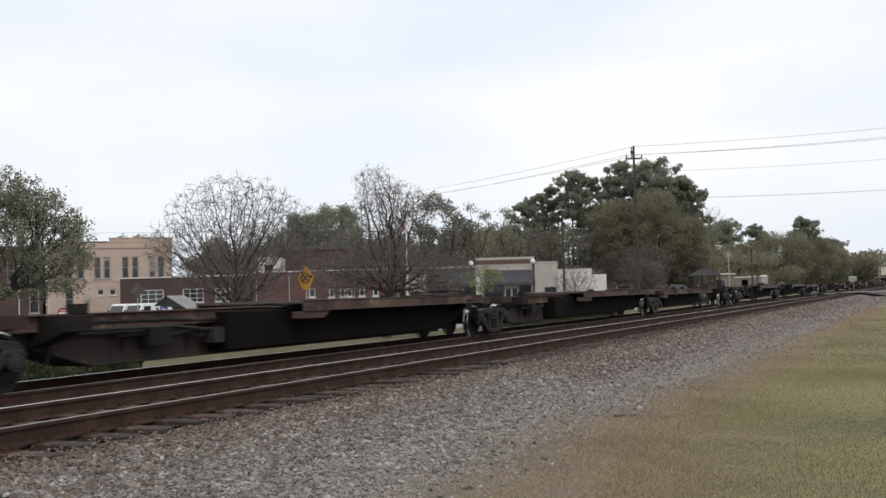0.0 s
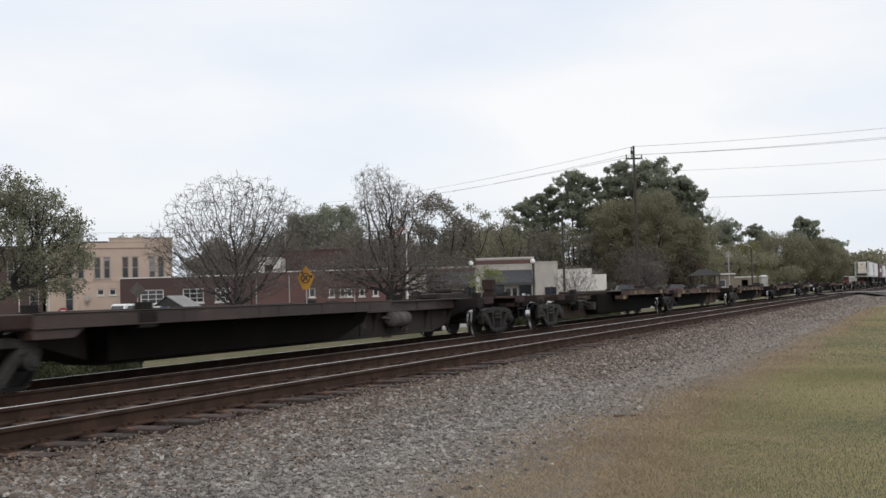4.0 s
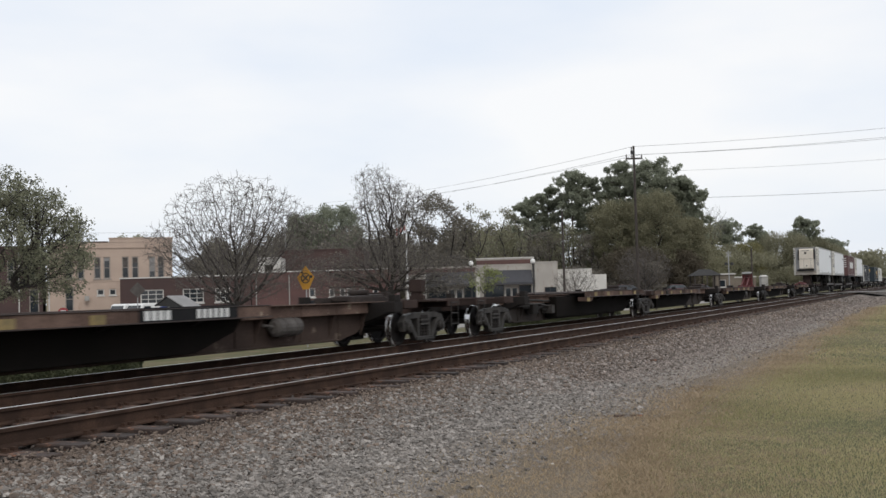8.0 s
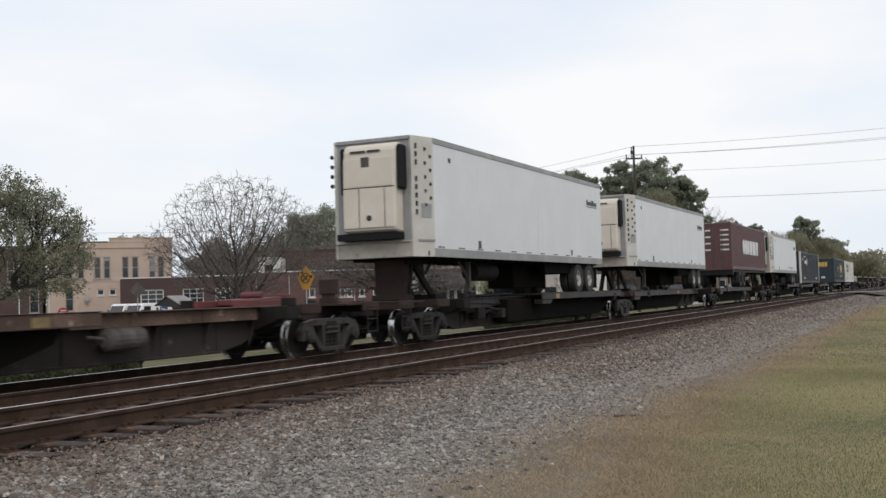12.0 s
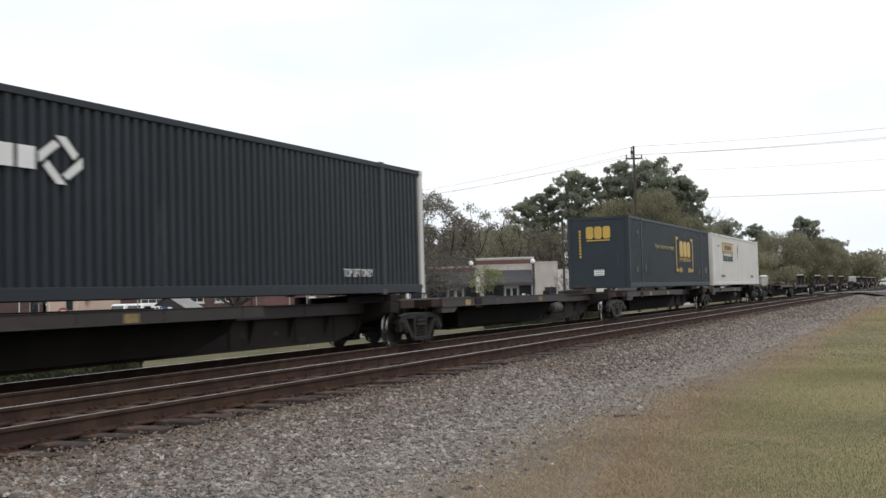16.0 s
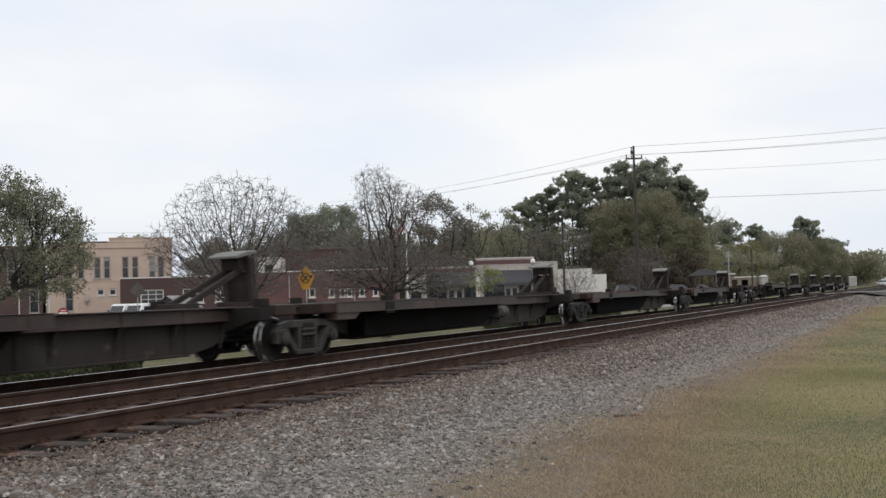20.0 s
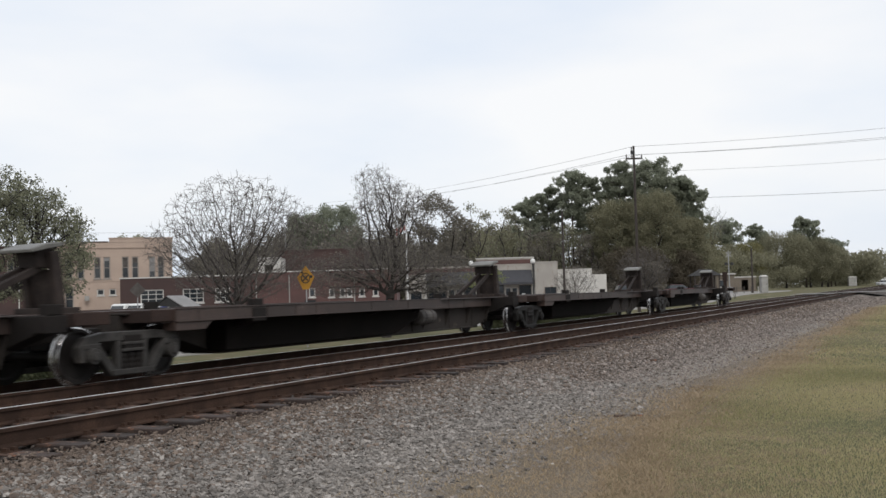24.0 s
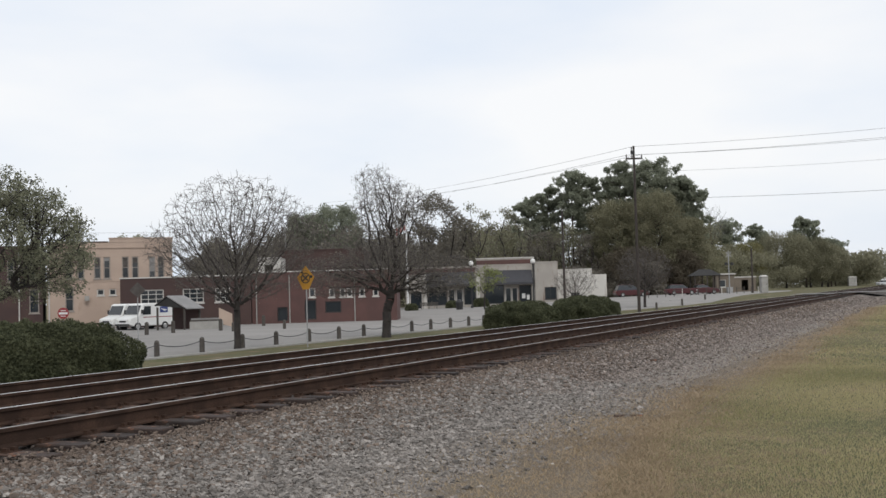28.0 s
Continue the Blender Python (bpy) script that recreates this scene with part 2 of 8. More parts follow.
RUBBER = surf("dusty_tyre_rubber", (0.035, 0.034, 0.033), (0.022, 0.022, 0.021), rough=0.85, scale=4, fine=40)
RIM_WHITE = surf("white_wheel_rim", (0.42, 0.41, 0.39), (0.28, 0.27, 0.25), rough=0.5, scale=5)
MAROON = surf("maroon_container_paint", (0.105, 0.043, 0.040), (0.085, 0.036, 0.035), rough=0.5, scale=0.9, fine=30, bump=0.05, c3=(0.12, 0.06, 0.05), wear=0.62, streak=0.12)
NAVY = surf("slate_blue_container_paint", (0.027, 0.038, 0.045), (0.021, 0.030, 0.037), rough=0.5, spec=0.3, scale=0.9, fine=30, bump=0.05, c3=(0.045, 0.052, 0.056), wear=0.62, streak=0.12)
CHARCOAL = surf("blue_black_container_paint", (0.024, 0.029, 0.035), (0.018, 0.022, 0.027), rough=0.5, spec=0.3, scale=0.9, fine=30, bump=0.05, c3=(0.05, 0.053, 0.056), wear=0.62, streak=0.12)
BOX_WHITE = surf("off_white_container_paint", (0.60, 0.595, 0.57), (0.52, 0.51, 0.485), rough=0.5, scale=0.9, fine=30, bump=0.04, c3=(0.46, 0.42, 0.36), wear=0.60, streak=0.10)
MARK_YELLOW = surf("golden_yellow_lettering", (0.54, 0.35, 0.065), (0.45, 0.29, 0.065), rough=0.5, scale=2)
MARK_WHITE = surf("white_lettering", (0.72, 0.72, 0.70), (0.60, 0.60, 0.58), rough=0.5, scale=2)
MARK_FADED = surf("faded_yellow_lettering", (0.34, 0.27, 0.09), (0.24, 0.20, 0.09), rough=0.6, scale=2)
MARK_GREEN = surf("deep_green_lettering", (0.012, 0.055, 0.045), (0.010, 0.042, 0.036), rough=0.5, scale=2)
STENCIL_TAN = surf("faded_tan_stencil", (0.34, 0.29, 0.20), (0.26, 0.22, 0.16), rough=0.6, scale=3)
MARK_DARK = surf("dark_lettering", (0.03, 0.033, 0.036), (0.02, 0.022, 0.024), rough=0.5, scale=2)
BEIGE_STUCCO = surf("peach_stucco", (0.50, 0.39, 0.315), (0.41, 0.315, 0.255), rough=0.9, scale=0.5, fine=22, bump=0.2, c3=(0.36, 0.26, 0.20), wear=0.60, streak=0.25)
BRICK = surf("dark_red_brick", (0.135, 0.068, 0.060), (0.095, 0.052, 0.047), rough=0.9, scale=0.8, fine=24, bump=0.3, c3=(0.16, 0.095, 0.082))
BRICK_OLD = surf("brown_brick", (0.085, 0.050, 0.043), (0.060, 0.037, 0.034), rough=0.9, scale=0.7, fine=24, bump=0.3, c3=(0.115, 0.08, 0.066))
WHITE_PAINT = surf("weathered_white_wall", (0.66, 0.64, 0.60), (0.54, 0.52, 0.48), rough=0.85, scale=0.5, fine=20, bump=0.15, c3=(0.30, 0.27, 0.235), wear=0.56, streak=0.18)
GREY_STUCCO = surf("grey_parapet_stucco", (0.42, 0.39, 0.35), (0.33, 0.305, 0.275), rough=0.9, scale=0.6, fine=22, bump=0.2, c3=(0.22, 0.165, 0.135), wear=0.55, streak=0.18)
TRIM_WHITE = surf("white_window_trim", (0.62, 0.60, 0.56), (0.50, 0.48, 0.45), rough=0.7, scale=2)
AWNING = surf("dark_awning_metal", (0.050, 0.050, 0.058), (0.036, 0.036, 0.042), rough=0.6, scale=1)
ROOFING = surf("grey_roofing", (0.30, 0.29, 0.285), (0.22, 0.215, 0.21), rough=0.85, scale=1, fine=20)
ROOF_DARK = surf("dark_shingle_roof", (0.045, 0.043, 0.042), (0.03, 0.029, 0.028), rough=0.9, scale=2, fine=20)
FRAME_WORN = surf("weathered_window_frame", (0.38, 0.335, 0.30), (0.25, 0.22, 0.195), rough=0.8, scale=4, c3=(0.42, 0.39, 0.36), wear=0.58)
PANE = glass("dark_window_glass")
BARK = surf("grey_brown_bark", (0.062, 0.053, 0.047), (0.032, 0.027, 0.025), rough=0.95, scale=3, fine=28, bump=0.8, depth=0.03)
TWIG = surf("bare_grey_twig", (0.158, 0.139, 0.126), (0.100, 0.088, 0.080), rough=0.95, scale=3, bump=0)
POLE_WOOD = surf("dark_pole_wood", (0.065, 0.052, 0.044), (0.042, 0.034, 0.03), rough=0.9, scale=3, fine=30, bump=0.4)
POST_WOOD = surf("grey_post_wood", (0.105, 0.093, 0.08), (0.062, 0.055, 0.048), rough=0.9, scale=6, fine=40, bump=0.5)
IRON = surf("black_iron", (0.022, 0.022, 0.023), (0.014, 0.014, 0.015), rough=0.5)
GALV = surf("galvanised_steel", (0.42, 0.42, 0.42), (0.30, 0.30, 0.30), rough=0.5, metal=0.3, scale=3)
SIGN_RED = surf("red_sign_face", (0.29, 0.026, 0.030), (0.24, 0.022, 0.025), rough=0.5)
SIGN_WHITE = surf("white_sign_face", (0.75, 0.75, 0.74), (0.68, 0.68, 0.67), rough=0.5)
SIGN_YELLOW = surf("amber_sign_face", (0.55, 0.28, 0.03), (0.46, 0.23, 0.03), rough=0.5)
VAN_WHITE = surf("white_van_paint", (0.78, 0.78, 0.76), (0.72, 0.72, 0.70), rough=0.35, bump=0.0)
CAR_RED = surf("dark_red_car_paint", (0.065, 0.011, 0.014), (0.055, 0.009, 0.012), rough=0.3, bump=0.0)
CAR_PALE = surf("silver_car_paint", (0.60, 0.61, 0.62), (0.55, 0.56, 0.57), rough=0.3, bump=0.0)
BLUE = surf("blue_emblem", (0.03, 0.06, 0.22), (0.03, 0.05, 0.18), rough=0.5)
LAMP_GLOBE = surf("milky_lamp_globe", (0.72, 0.71, 0.68), (0.66, 0.65, 0.62), rough=0.3, bump=0.0)
HEDGE = foliage("boxwood_leaf", (0.026, 0.033, 0.018), (0.118, 0.125, 0.072), 0.28, 2.2, 1.9)
PINE_LEAF = foliage("pine_needle", (0.172, 0.188, 0.140), (0.320, 0.338, 0.255), 0.5)
LIVE_OAK = foliage("live_oak_leaf", (0.118, 0.126, 0.080), (0.250, 0.252, 0.172), 0.35)
BROWN_LEAF = foliage("brown_twig_leaf", (0.080, 0.068, 0.050), (0.150, 0.128, 0.095), 0.3)
FAR_LEAF = foliage("olive_far_leaf", (0.165, 0.162, 0.108), (0.290, 0.276, 0.188), 0.46, 0.12, 0.9)
MID_LEAF = foliage("deep_olive_leaf", (0.158, 0.155, 0.100), (0.285, 0.270, 0.178), 0.46)
OAK_LEAF = foliage("olive_leaf", (0.150, 0.152, 0.095), (0.290, 0.285, 0.190), 0.4)
SPRING_LEAF = foliage("olive_spring_leaf", (0.165, 0.158, 0.080), (0.300, 0.280, 0.150), 0.4)
LIME_LEAF = foliage("fresh_green_leaf", (0.115, 0.130, 0.045), (0.25, 0.275, 0.110), 0.4)
DULL_LEAF = foliage("grey_green_leaf", (0.135, 0.124, 0.102), (0.230, 0.210, 0.172), 0.35)
TAN_WALL = surf("tan_kiosk_wall", (0.20, 0.165, 0.128), (0.15, 0.125, 0.098), rough=0.9, scale=0.8, fine=24, bump=0.15)
GRASS_BLADE = foliage("grass_blade", (0.208, 0.212, 0.096), (0.46, 0.402, 0.228), 0.38, 0.28, 2.1)
STRAW_BLADE = foliage("dry_straw_blade", (0.20, 0.152, 0.098), (0.43, 0.335, 0.225), 0.3, 0.8, 1.4)


# ---- building blocks ----
class Shape:
    """Collects faces of one mesh; every face carries the index of its material."""

    def __init__(self):
        self.v, self.f, self.m = [], [], []

    def face(self, pts, mi=0):
        k = len(self.v)
        self.v += [tuple(p) for p in pts]
        self.f.append(tuple(range(k, k + len(pts))))
        self.m.append(mi)

    def solid(self, a, b, mi=0):
        """Two rings of equal count joined into a closed body."""
        k, n = len(self.v), len(a)
        self.v += [tuple(p) for p in a] + [tuple(p) for p in b]
        for i in range(n):
            j = (i + 1) % n
            self.f.append((k + i, k + j, k + n + j, k + n + i))
        self.f.append(tuple(range(k + n - 1, k - 1, -1)))
        self.f.append(tuple(range(k + n, k + 2 * n)))
        self.m += [mi] * (n + 2)
        return self

    def box(self, x0, x1, y0, y1, z0, z1, mi=0):
        return self.solid([(x0, y0, z0), (x1, y0, z0), (x1, y1, z0), (x0, y1, z0)], [(x0, y0, z1), (x1, y0, z1), (x1, y1, z1), (x0, y1, z1)], mi)

    def slab_x(self, prof, x0, x1, mi=0):
        """A (y, z) outline pulled from x0 to x1."""
        return self.solid([(x0, y, z) for y, z in prof], [(x1, y, z) for y, z in prof], mi)

    def slab_y(self, prof, y0, y1, mi=0):
        return self.solid([(x, y0, z) for x, z in prof], [(x, y1, z) for x, z in prof], mi)

    def rod(self, p, q, r0, r1=None, n=8, mi=0):
        p, q = Vector(p), Vector(q)
        r1 = r0 if r1 is None else r1
        d = (q - p).normalized()
        u = d.orthogonal().normalized()
        w = d.cross(u)
        ring = [(math.cos(2 * math.pi * i / n), math.sin(2 * math.pi * i / n)) for i in range(n)]
        return self.solid([p + (u * c + w * s) * r0 for c, s in ring], [q + (u * c + w * s) * r1 for c, s in ring], mi)

    def beam(self, p, q, w, h, mi=0):
        """A bar of w by h between two points, h measured as near upright as can be."""
        p, q = Vector(p), Vector(q)
        d = (q - p).normalized()
        side = d.cross(Vector((0, 0, 1)))
        side = side.normalized() if side.length > 1e-3 else Vector((1, 0, 0))
        up = side.cross(d)
        c = [(-w / 2, -h / 2), (w / 2, -h / 2), (w / 2, h / 2), (-w / 2, h / 2)]
        return self.solid([p + side * a + up * b for a, b in c], [q + side * a + up * b for a, b in c], mi)

    def lathe(self, prof, axis_p, axis="x", n=24, mats=None):
        """prof: (along, radius) pairs turned round an axis through axis_p."""
        k = len(self.v)
        for a, r in prof:
            for i in range(n):
                c, s = math.cos(2 * math.pi * i / n) * r, math.sin(2 * math.pi * i / n) * r
                o = {"x": (a, c, s), "y": (c, a, s), "z": (c, s, a)}[axis]
                self.v.append((axis_p[0] + o[0], axis_p[1] + o[1], axis_p[2] + o[2]))
        for j in range(len(prof) - 1):
            for i in range(n):
                i2 = (i + 1) % n
                self.f.append((k + j * n + i, k + j * n + i2, k + (j + 1) * n + i2, k + (j + 1) * n + i))
                self.m.append(mats[j] if mats else 0)
        return self


def mesh(name, sh, mats, bevel=0.0, smooth=False):
    me = bpy.data.meshes.new(name)
    me.from_pydata(sh.v, [], sh.f)
    for m in mats if isinstance(mats, (list, tuple)) else [mats]:
        me.materials.append(m)
    me.polygons.foreach_set("material_index", sh.m)
    bm = bmesh.new()
    bm.from_mesh(me)
    bmesh.ops.remove_doubles(bm, verts=bm.verts, dist=1e-5)
    bmesh.ops.recalc_face_normals(bm, faces=bm.faces)
    if bevel:
        edges = [e for e in bm.edges if len(e.link_faces) == 2 and e.calc_face_angle(0) > 0.5]
        bmesh.ops.bevel(bm, geom=edges, offset=bevel, segments=1, affect="EDGES", clamp_overlap=True)
    bm.to_mesh(me)
    bm.free()
    if smooth:
        me.polygons.foreach_set("use_smooth", [True] * len(me.polygons))
    return me


def raw_mesh(name, verts, faces, mat, flat=False):
    """A large mesh straight from arrays."""
    me = bpy.data.meshes.new(name)
    verts, faces = np.asarray(verts, np.float32), np.asarray(faces, np.int32)
    n, k = faces.shape
    me.vertices.add(len(verts))
    me.vertices.foreach_set("co", verts.ravel())
    me.loops.add(n * k)
    me.loops.foreach_set("vertex_index", faces.ravel())
    me.polygons.add(n)
    me.polygons.foreach_set("loop_start", np.arange(0, n * k, k, dtype=np.int32))
    me.polygons.foreach_set("loop_total", np.full(n, k, np.int32))
    if flat:
        me.polygons.foreach_set("use_smooth", [False] * n)
    me.update()
    me.validate()
    me.materials.append(mat)
    return me


def put(name, me, parent=None, m=None, label=""):
    """One mesh object, as a thing or as a part of parent."""
    ob = new(name, me)
    if parent is not None:
        ob.parent = parent
    if m is not None:
        ob.matrix_basis = m
    if label:
        ob["label"] = label
    return ob


def part(name, sh, mats, parent, label="", bevel=0.0, m=None):
    return put(name, mesh(name, sh, mats, bevel), parent, m, label)


def thing(name, m, label, category, group="", kind=""):
    ob = new(name)
    ob.empty_display_size = 0.2
    ob.matrix_basis = m
    return tagged(ob, label, category, group, kind)


def town(r, d, z=0.0, turn=0.0):
    """A pose in the town's grid: r metres to the right of the street's axis, d metres out from the camera's stand."""
    a = radians(TURN)
    return pose(EYE[0] + r * math.cos(a) - d * math.sin(a), r * math.sin(a) + d * math.cos(a), z, 0, 0, TURN + turn)


def lettering(text, size, mat, parent, m, name="lettering", width=None, label="", bold=0.0):
    """Built-in font, as a thin mesh; width squeezes or stretches the line to that many metres."""
    cu = bpy.data.curves.new(name, "FONT")
    cu.offset = bold
    cu.body, cu.size, cu.extrude, cu.align_x, cu.align_y = text, size, 0.004, "LEFT", "BOTTOM"
    tmp = bpy.data.objects.new(name, cu)
    scene.collection.objects.link(tmp)
    dg = bpy.context.evaluated_depsgraph_get()
    me = bpy.data.meshes.new_from_object(tmp.evaluated_get(dg))
    bpy.data.objects.remove(tmp)
    if width:
        k = width / max(v.co.x for v in me.vertices)
        me.transform(Matrix.Diagonal((k, 1, 1, 1)))
    me.materials.clear()
    me.materials.append(mat)
    return put(name, me, parent, m, label)


def smooth01(x, a, b):
    t = np.clip((np.asarray(x, float) - a) / (b - a), 0, 1)
    return t * t * (3 - 2 * t)


# ---- ground: one sheet to the horizon ----
def ground_z(x, y):
    """Height of the ground: low behind the tracks, rising towards the level crossing; level lawn on the camera's side."""
    x, y = np.asarray(x, float), np.asarray(y, float)
    rise = smooth01(y, 85, 140) * smooth01(x, -48, -26)
    far = -1.08 + 0.80 * rise + 0.22 * smooth01(y, 110, 150) * smooth01(x, -70, -40)
    near = -0.45 - 0.04 * smooth01(x, 9, 14)
    t = smooth01(x, -9.0, -3.2)
    bank = far * (1 - t) + (-0.62) * t
    w = smooth01(x, 3.0, 7.0)
    return bank * (1 - w) + near * w


NEAR_X, NEAR_Z = 3.8, 0.086        # the second track: its centre line and the height of its rails
def axis_steps(stops):
    out = []
    for a, b, n in stops:
        out += list(np.linspace(a, b, n, endpoint=False))
    return np.array(out + [stops[-1][1]])


gx = axis_steps([(-2500, -300, 12), (-300, -90, 20), (-90, 30, 110), (30, 120, 18), (120, 2500, 12)])
gy = axis_steps([(-2500, -200, 10), (-200, 0, 20), (0, 190, 130), (190, 600, 30), (600, 3500, 14)])
GX, GY = np.meshgrid(gx, gy)
GZ = ground_z(GX, GY)
bump_z = np.array([[noise.noise((x * 0.35, y * 0.35, 0.0)) * 0.025 for x in gx] for y in gy])
GZ = GZ + bump_z * (np.abs(GX) < 200)
nx, ny = len(gx), len(gy)
idx = np.arange(nx * ny).reshape(ny, nx)
quads = np.stack([idx[:-1, :-1], idx[:-1, 1:], idx[1:, 1:], idx[1:, :-1]], -1).reshape(-1, 4)
tagged(put("ground", raw_mesh("ground", np.stack([GX, GY, GZ], -1).reshape(-1, 3), quads, LAWN)), "patchy green and straw lawn over bare earth", "ground", kind="structure")


def sheet(name, label, category, mat, xs, ys, lift, skew=None):
    """A paved strip that follows the ground; skew moves a row sideways."""
    X, Y = np.meshgrid(xs, ys)
    if name == "road" and xs[0] == 0:
        X = -18.0 + X * (0.5 + 8.0 * smooth01(Y, 88, 118))
    if skew:
        X = X + np.array([[skew(y)] * len(xs) for y in ys])
    Z = ground_z(X, Y) + lift
    if name == "road" and xs[0] == 0:
        Z[:, -1] -= 0.18
    k = np.arange(len(xs) * len(ys)).reshape(len(ys), len(xs))
    q = np.stack([k[:-1, :-1], k[:-1, 1:], k[1:, 1:], k[1:, :-1]], -1).reshape(-1, 4)
    return tagged(put(name, raw_mesh(name, np.stack([X, Y, Z], -1).reshape(-1, 3), q, mat)), label, category, kind="structure")


sheet("road", "pale worn asphalt street and parking beside the posts", "road", ASPHALT, np.linspace(-70, -15.8, 60), np.linspace(-40, 190, 120), 0.075)
sheet("road", "pale asphalt apron near the level crossing", "road", ASPHALT, np.linspace(0, 1, 8), np.linspace(88, 190, 50), 0.095)

# ballast beds of the two tracks
def bed(name, label, prof, mat, y0=-60.0, y1=900.0, n=60, wobble=0.0):
    ys = np.concatenate([np.linspace(y0, 200, n), np.linspace(230, y1, 12)])
    px = np.array([p[0] for p in prof])
    pz = np.array([p[1] for p in prof])
    X = np.tile(px, (len(ys), 1))
    Y = np.tile(ys[:, None], (1, len(px)))
    Z = np.tile(pz, (len(ys), 1))
    if wobble:
        X[:, 0] += [wobble * (noise.noise((0.0, y * 0.9, 0.0)) + 0.7 * noise.noise((3.0, y * 3.1, 0.0))) for y in ys]
    k = np.arange(X.size).reshape(X.shape)
    q = np.stack([k[:-1, :-1], k[:-1, 1:], k[1:, 1:], k[1:, :-1]], -1).reshape(-1, 4)
    return tagged(put(name, raw_mesh(name, np.stack([X, Y, Z], -1).reshape(-1, 3), q, mat)), label, "ballast", kind="structure")


BED = [(-5.2, -0.9), (-3.4, -0.62), (-2.2, -0.27), (-1.3, -0.23), (1.3, -0.23), (1.9, -0.25), (2.5, -0.16), (NEAR_X + 1.3, -0.15), (NEAR_X + 1.75, -0.17), (6.9, -0.40), (8.0, -0.435), (9.3, -0.47), (10.5, -0.55)]
bed("ballast_bed", "grey crushed-stone ballast bed under two tracks", [(x, z) for x, z in BED], BALLAST)
bed("track_bed", "dark oily ballast between the rails", [(1.9, -0.208), (2.1, -0.205), (2.4, -0.14), (4.95, -0.128)], BALLAST_DARK)
bed("track_bed", "oil-blackened ballast of the far track", [(-2.0, -0.255), (-1.5, -0.215), (1.5, -0.215), (1.9, -0.208)], BALLAST_OILY)
bed("gravel_strip", "pale dusty fine gravel beside the ballast", [(6.75, -0.40), (7.3, -0.402), (8.0, -0.423), (8.8, -0.448), (9.3, -0.475)], FINES, n=900, wobble=0.5)
bed("dirt_strip", "brown gravelly dirt beside the lawn", [(8.15, -0.445), (8.5, -0.432), (9.0, -0.440), (9.6, -0.455), (10.2, -0.50)], DIRT, n=900, wobble=0.45)


def bed_z(x):
    return np.interp(x, [p[0] for p in BED], [p[1] for p in BED])


# rails: foot, web and head; the worn running band is a strip of its own
def rail(xc, z0, y0=-60.0, y1=1200.0):
    prof = [(-0.07, -0.18), (0.07, -0.18), (0.07, -0.165), (0.012, -0.145), (0.012, -0.045), (0.037, -0.035), (0.037, -0.006), (0.030, 0.0), (-0.030, 0.0), (-0.037, -0.006), (-0.037, -0.035), (-0.012, -0.045), (-0.012, -0.145), (-0.07, -0.165)]
    band = [(-0.020, 0.0005), (-0.012, 0.003), (0.008, 0.003), (0.014, 0.0005)]
    ob = thing("rail", pose(xc, 0, z0), "rusty steel rail with a polished running band", "rail", "rails of the two tracks", "structure")
    part("rail_body", Shape().slab_y(prof, y0, y1), RAIL, ob)
    part("running_band", Shape().solid([(x, y0, z) for x, z in band], [(x, y1, z) for x, z in band]), RAIL_DULL if xc > NEAR_X else RAIL_TOP, ob, "polished steel band")
    return ob


for xc, z0 in ((-0.755, 0.0), (0.755, 0.0), (NEAR_X - 0.755, NEAR_Z), (NEAR_X + 0.755, NEAR_Z)):
    rail(xc, z0)


# ---- the train ----
TRAIN = []                         # what rolls: object, x, its y at the start, z

# one truck: bolster, two cast side frames, two wheelsets
sf = Shape()
sf.slab_x([(-1.07, 0.33), (-1.11, 0.56), (-0.98, 0.70), (-0.60, 0.76), (0.60, 0.76), (0.98, 0.70), (1.11, 0.56), (1.07, 0.33), (0.96, 0.33), (0.90, 0.50), (0.70, 0.62), (-0.70, 0.62), (-0.90, 0.50), (-0.96, 0.33)], -0.07, 0.07)
for s in (-1, 1):
    sf.beam((0, s * 0.80, 0.60), (0, s * 0.40, 0.15), 0.15, 0.14)
    sf.box(-0.065, 0.065, s * 0.29 - 0.055, s * 0.29 + 0.055, 0.16, 0.64)
    sf.rod((-0.10, s * 0.865, 0.42), (0.15, s * 0.865, 0.42), 0.125, n=12)
    sf.rod((0.15, s * 0.865, 0.42), (0.18, s * 0.865, 0.42), 0.08, n=6)
    sf.box(-0.04, 0.09, s * 0.865 - 0.17, s * 0.865 + 0.17, 0.52, 0.60)
sf.box(-0.11, 0.11, -0.46, 0.46, 0.10, 0.19)
sf.box(0.05, 0.10, -0.235, 0.235, 0.45, 0.50)
sf.box(0.05, 0.10, -0.235, 0.235, 0.55, 0.60)
ME_SIDE = mesh("side_frame", sf, TRUCK, 0.012)
sp = Shape()
for y in (-0.16, 0.0, 0.16):
    sp.lathe([(0.19, 0.0), (0.19, 0.07), (0.23, 0.075), (0.27, 0.065), (0.31, 0.075), (0.35, 0.065), (0.39, 0.075), (0.43, 0.065), (0.45, 0.0)], (0, y, 0), "z", 10)
ME_SPRING = mesh("spring_nest", sp, CAR_STEEL)
bo = Shape().box(-1.08, 1.08, -0.19, 0.19, 0.45, 0.70)
bo.rod((0, 0, 0.70), (0, 0, 0.80), 0.30, n=16)
for s in (-1, 1):
    bo.box(-0.72, 0.72, s * 0.36 - 0.05, s * 0.36 + 0.05, 0.34, 0.46)
ME_BOLSTER = mesh("bolster", bo, CAR_STEEL, 0.01)
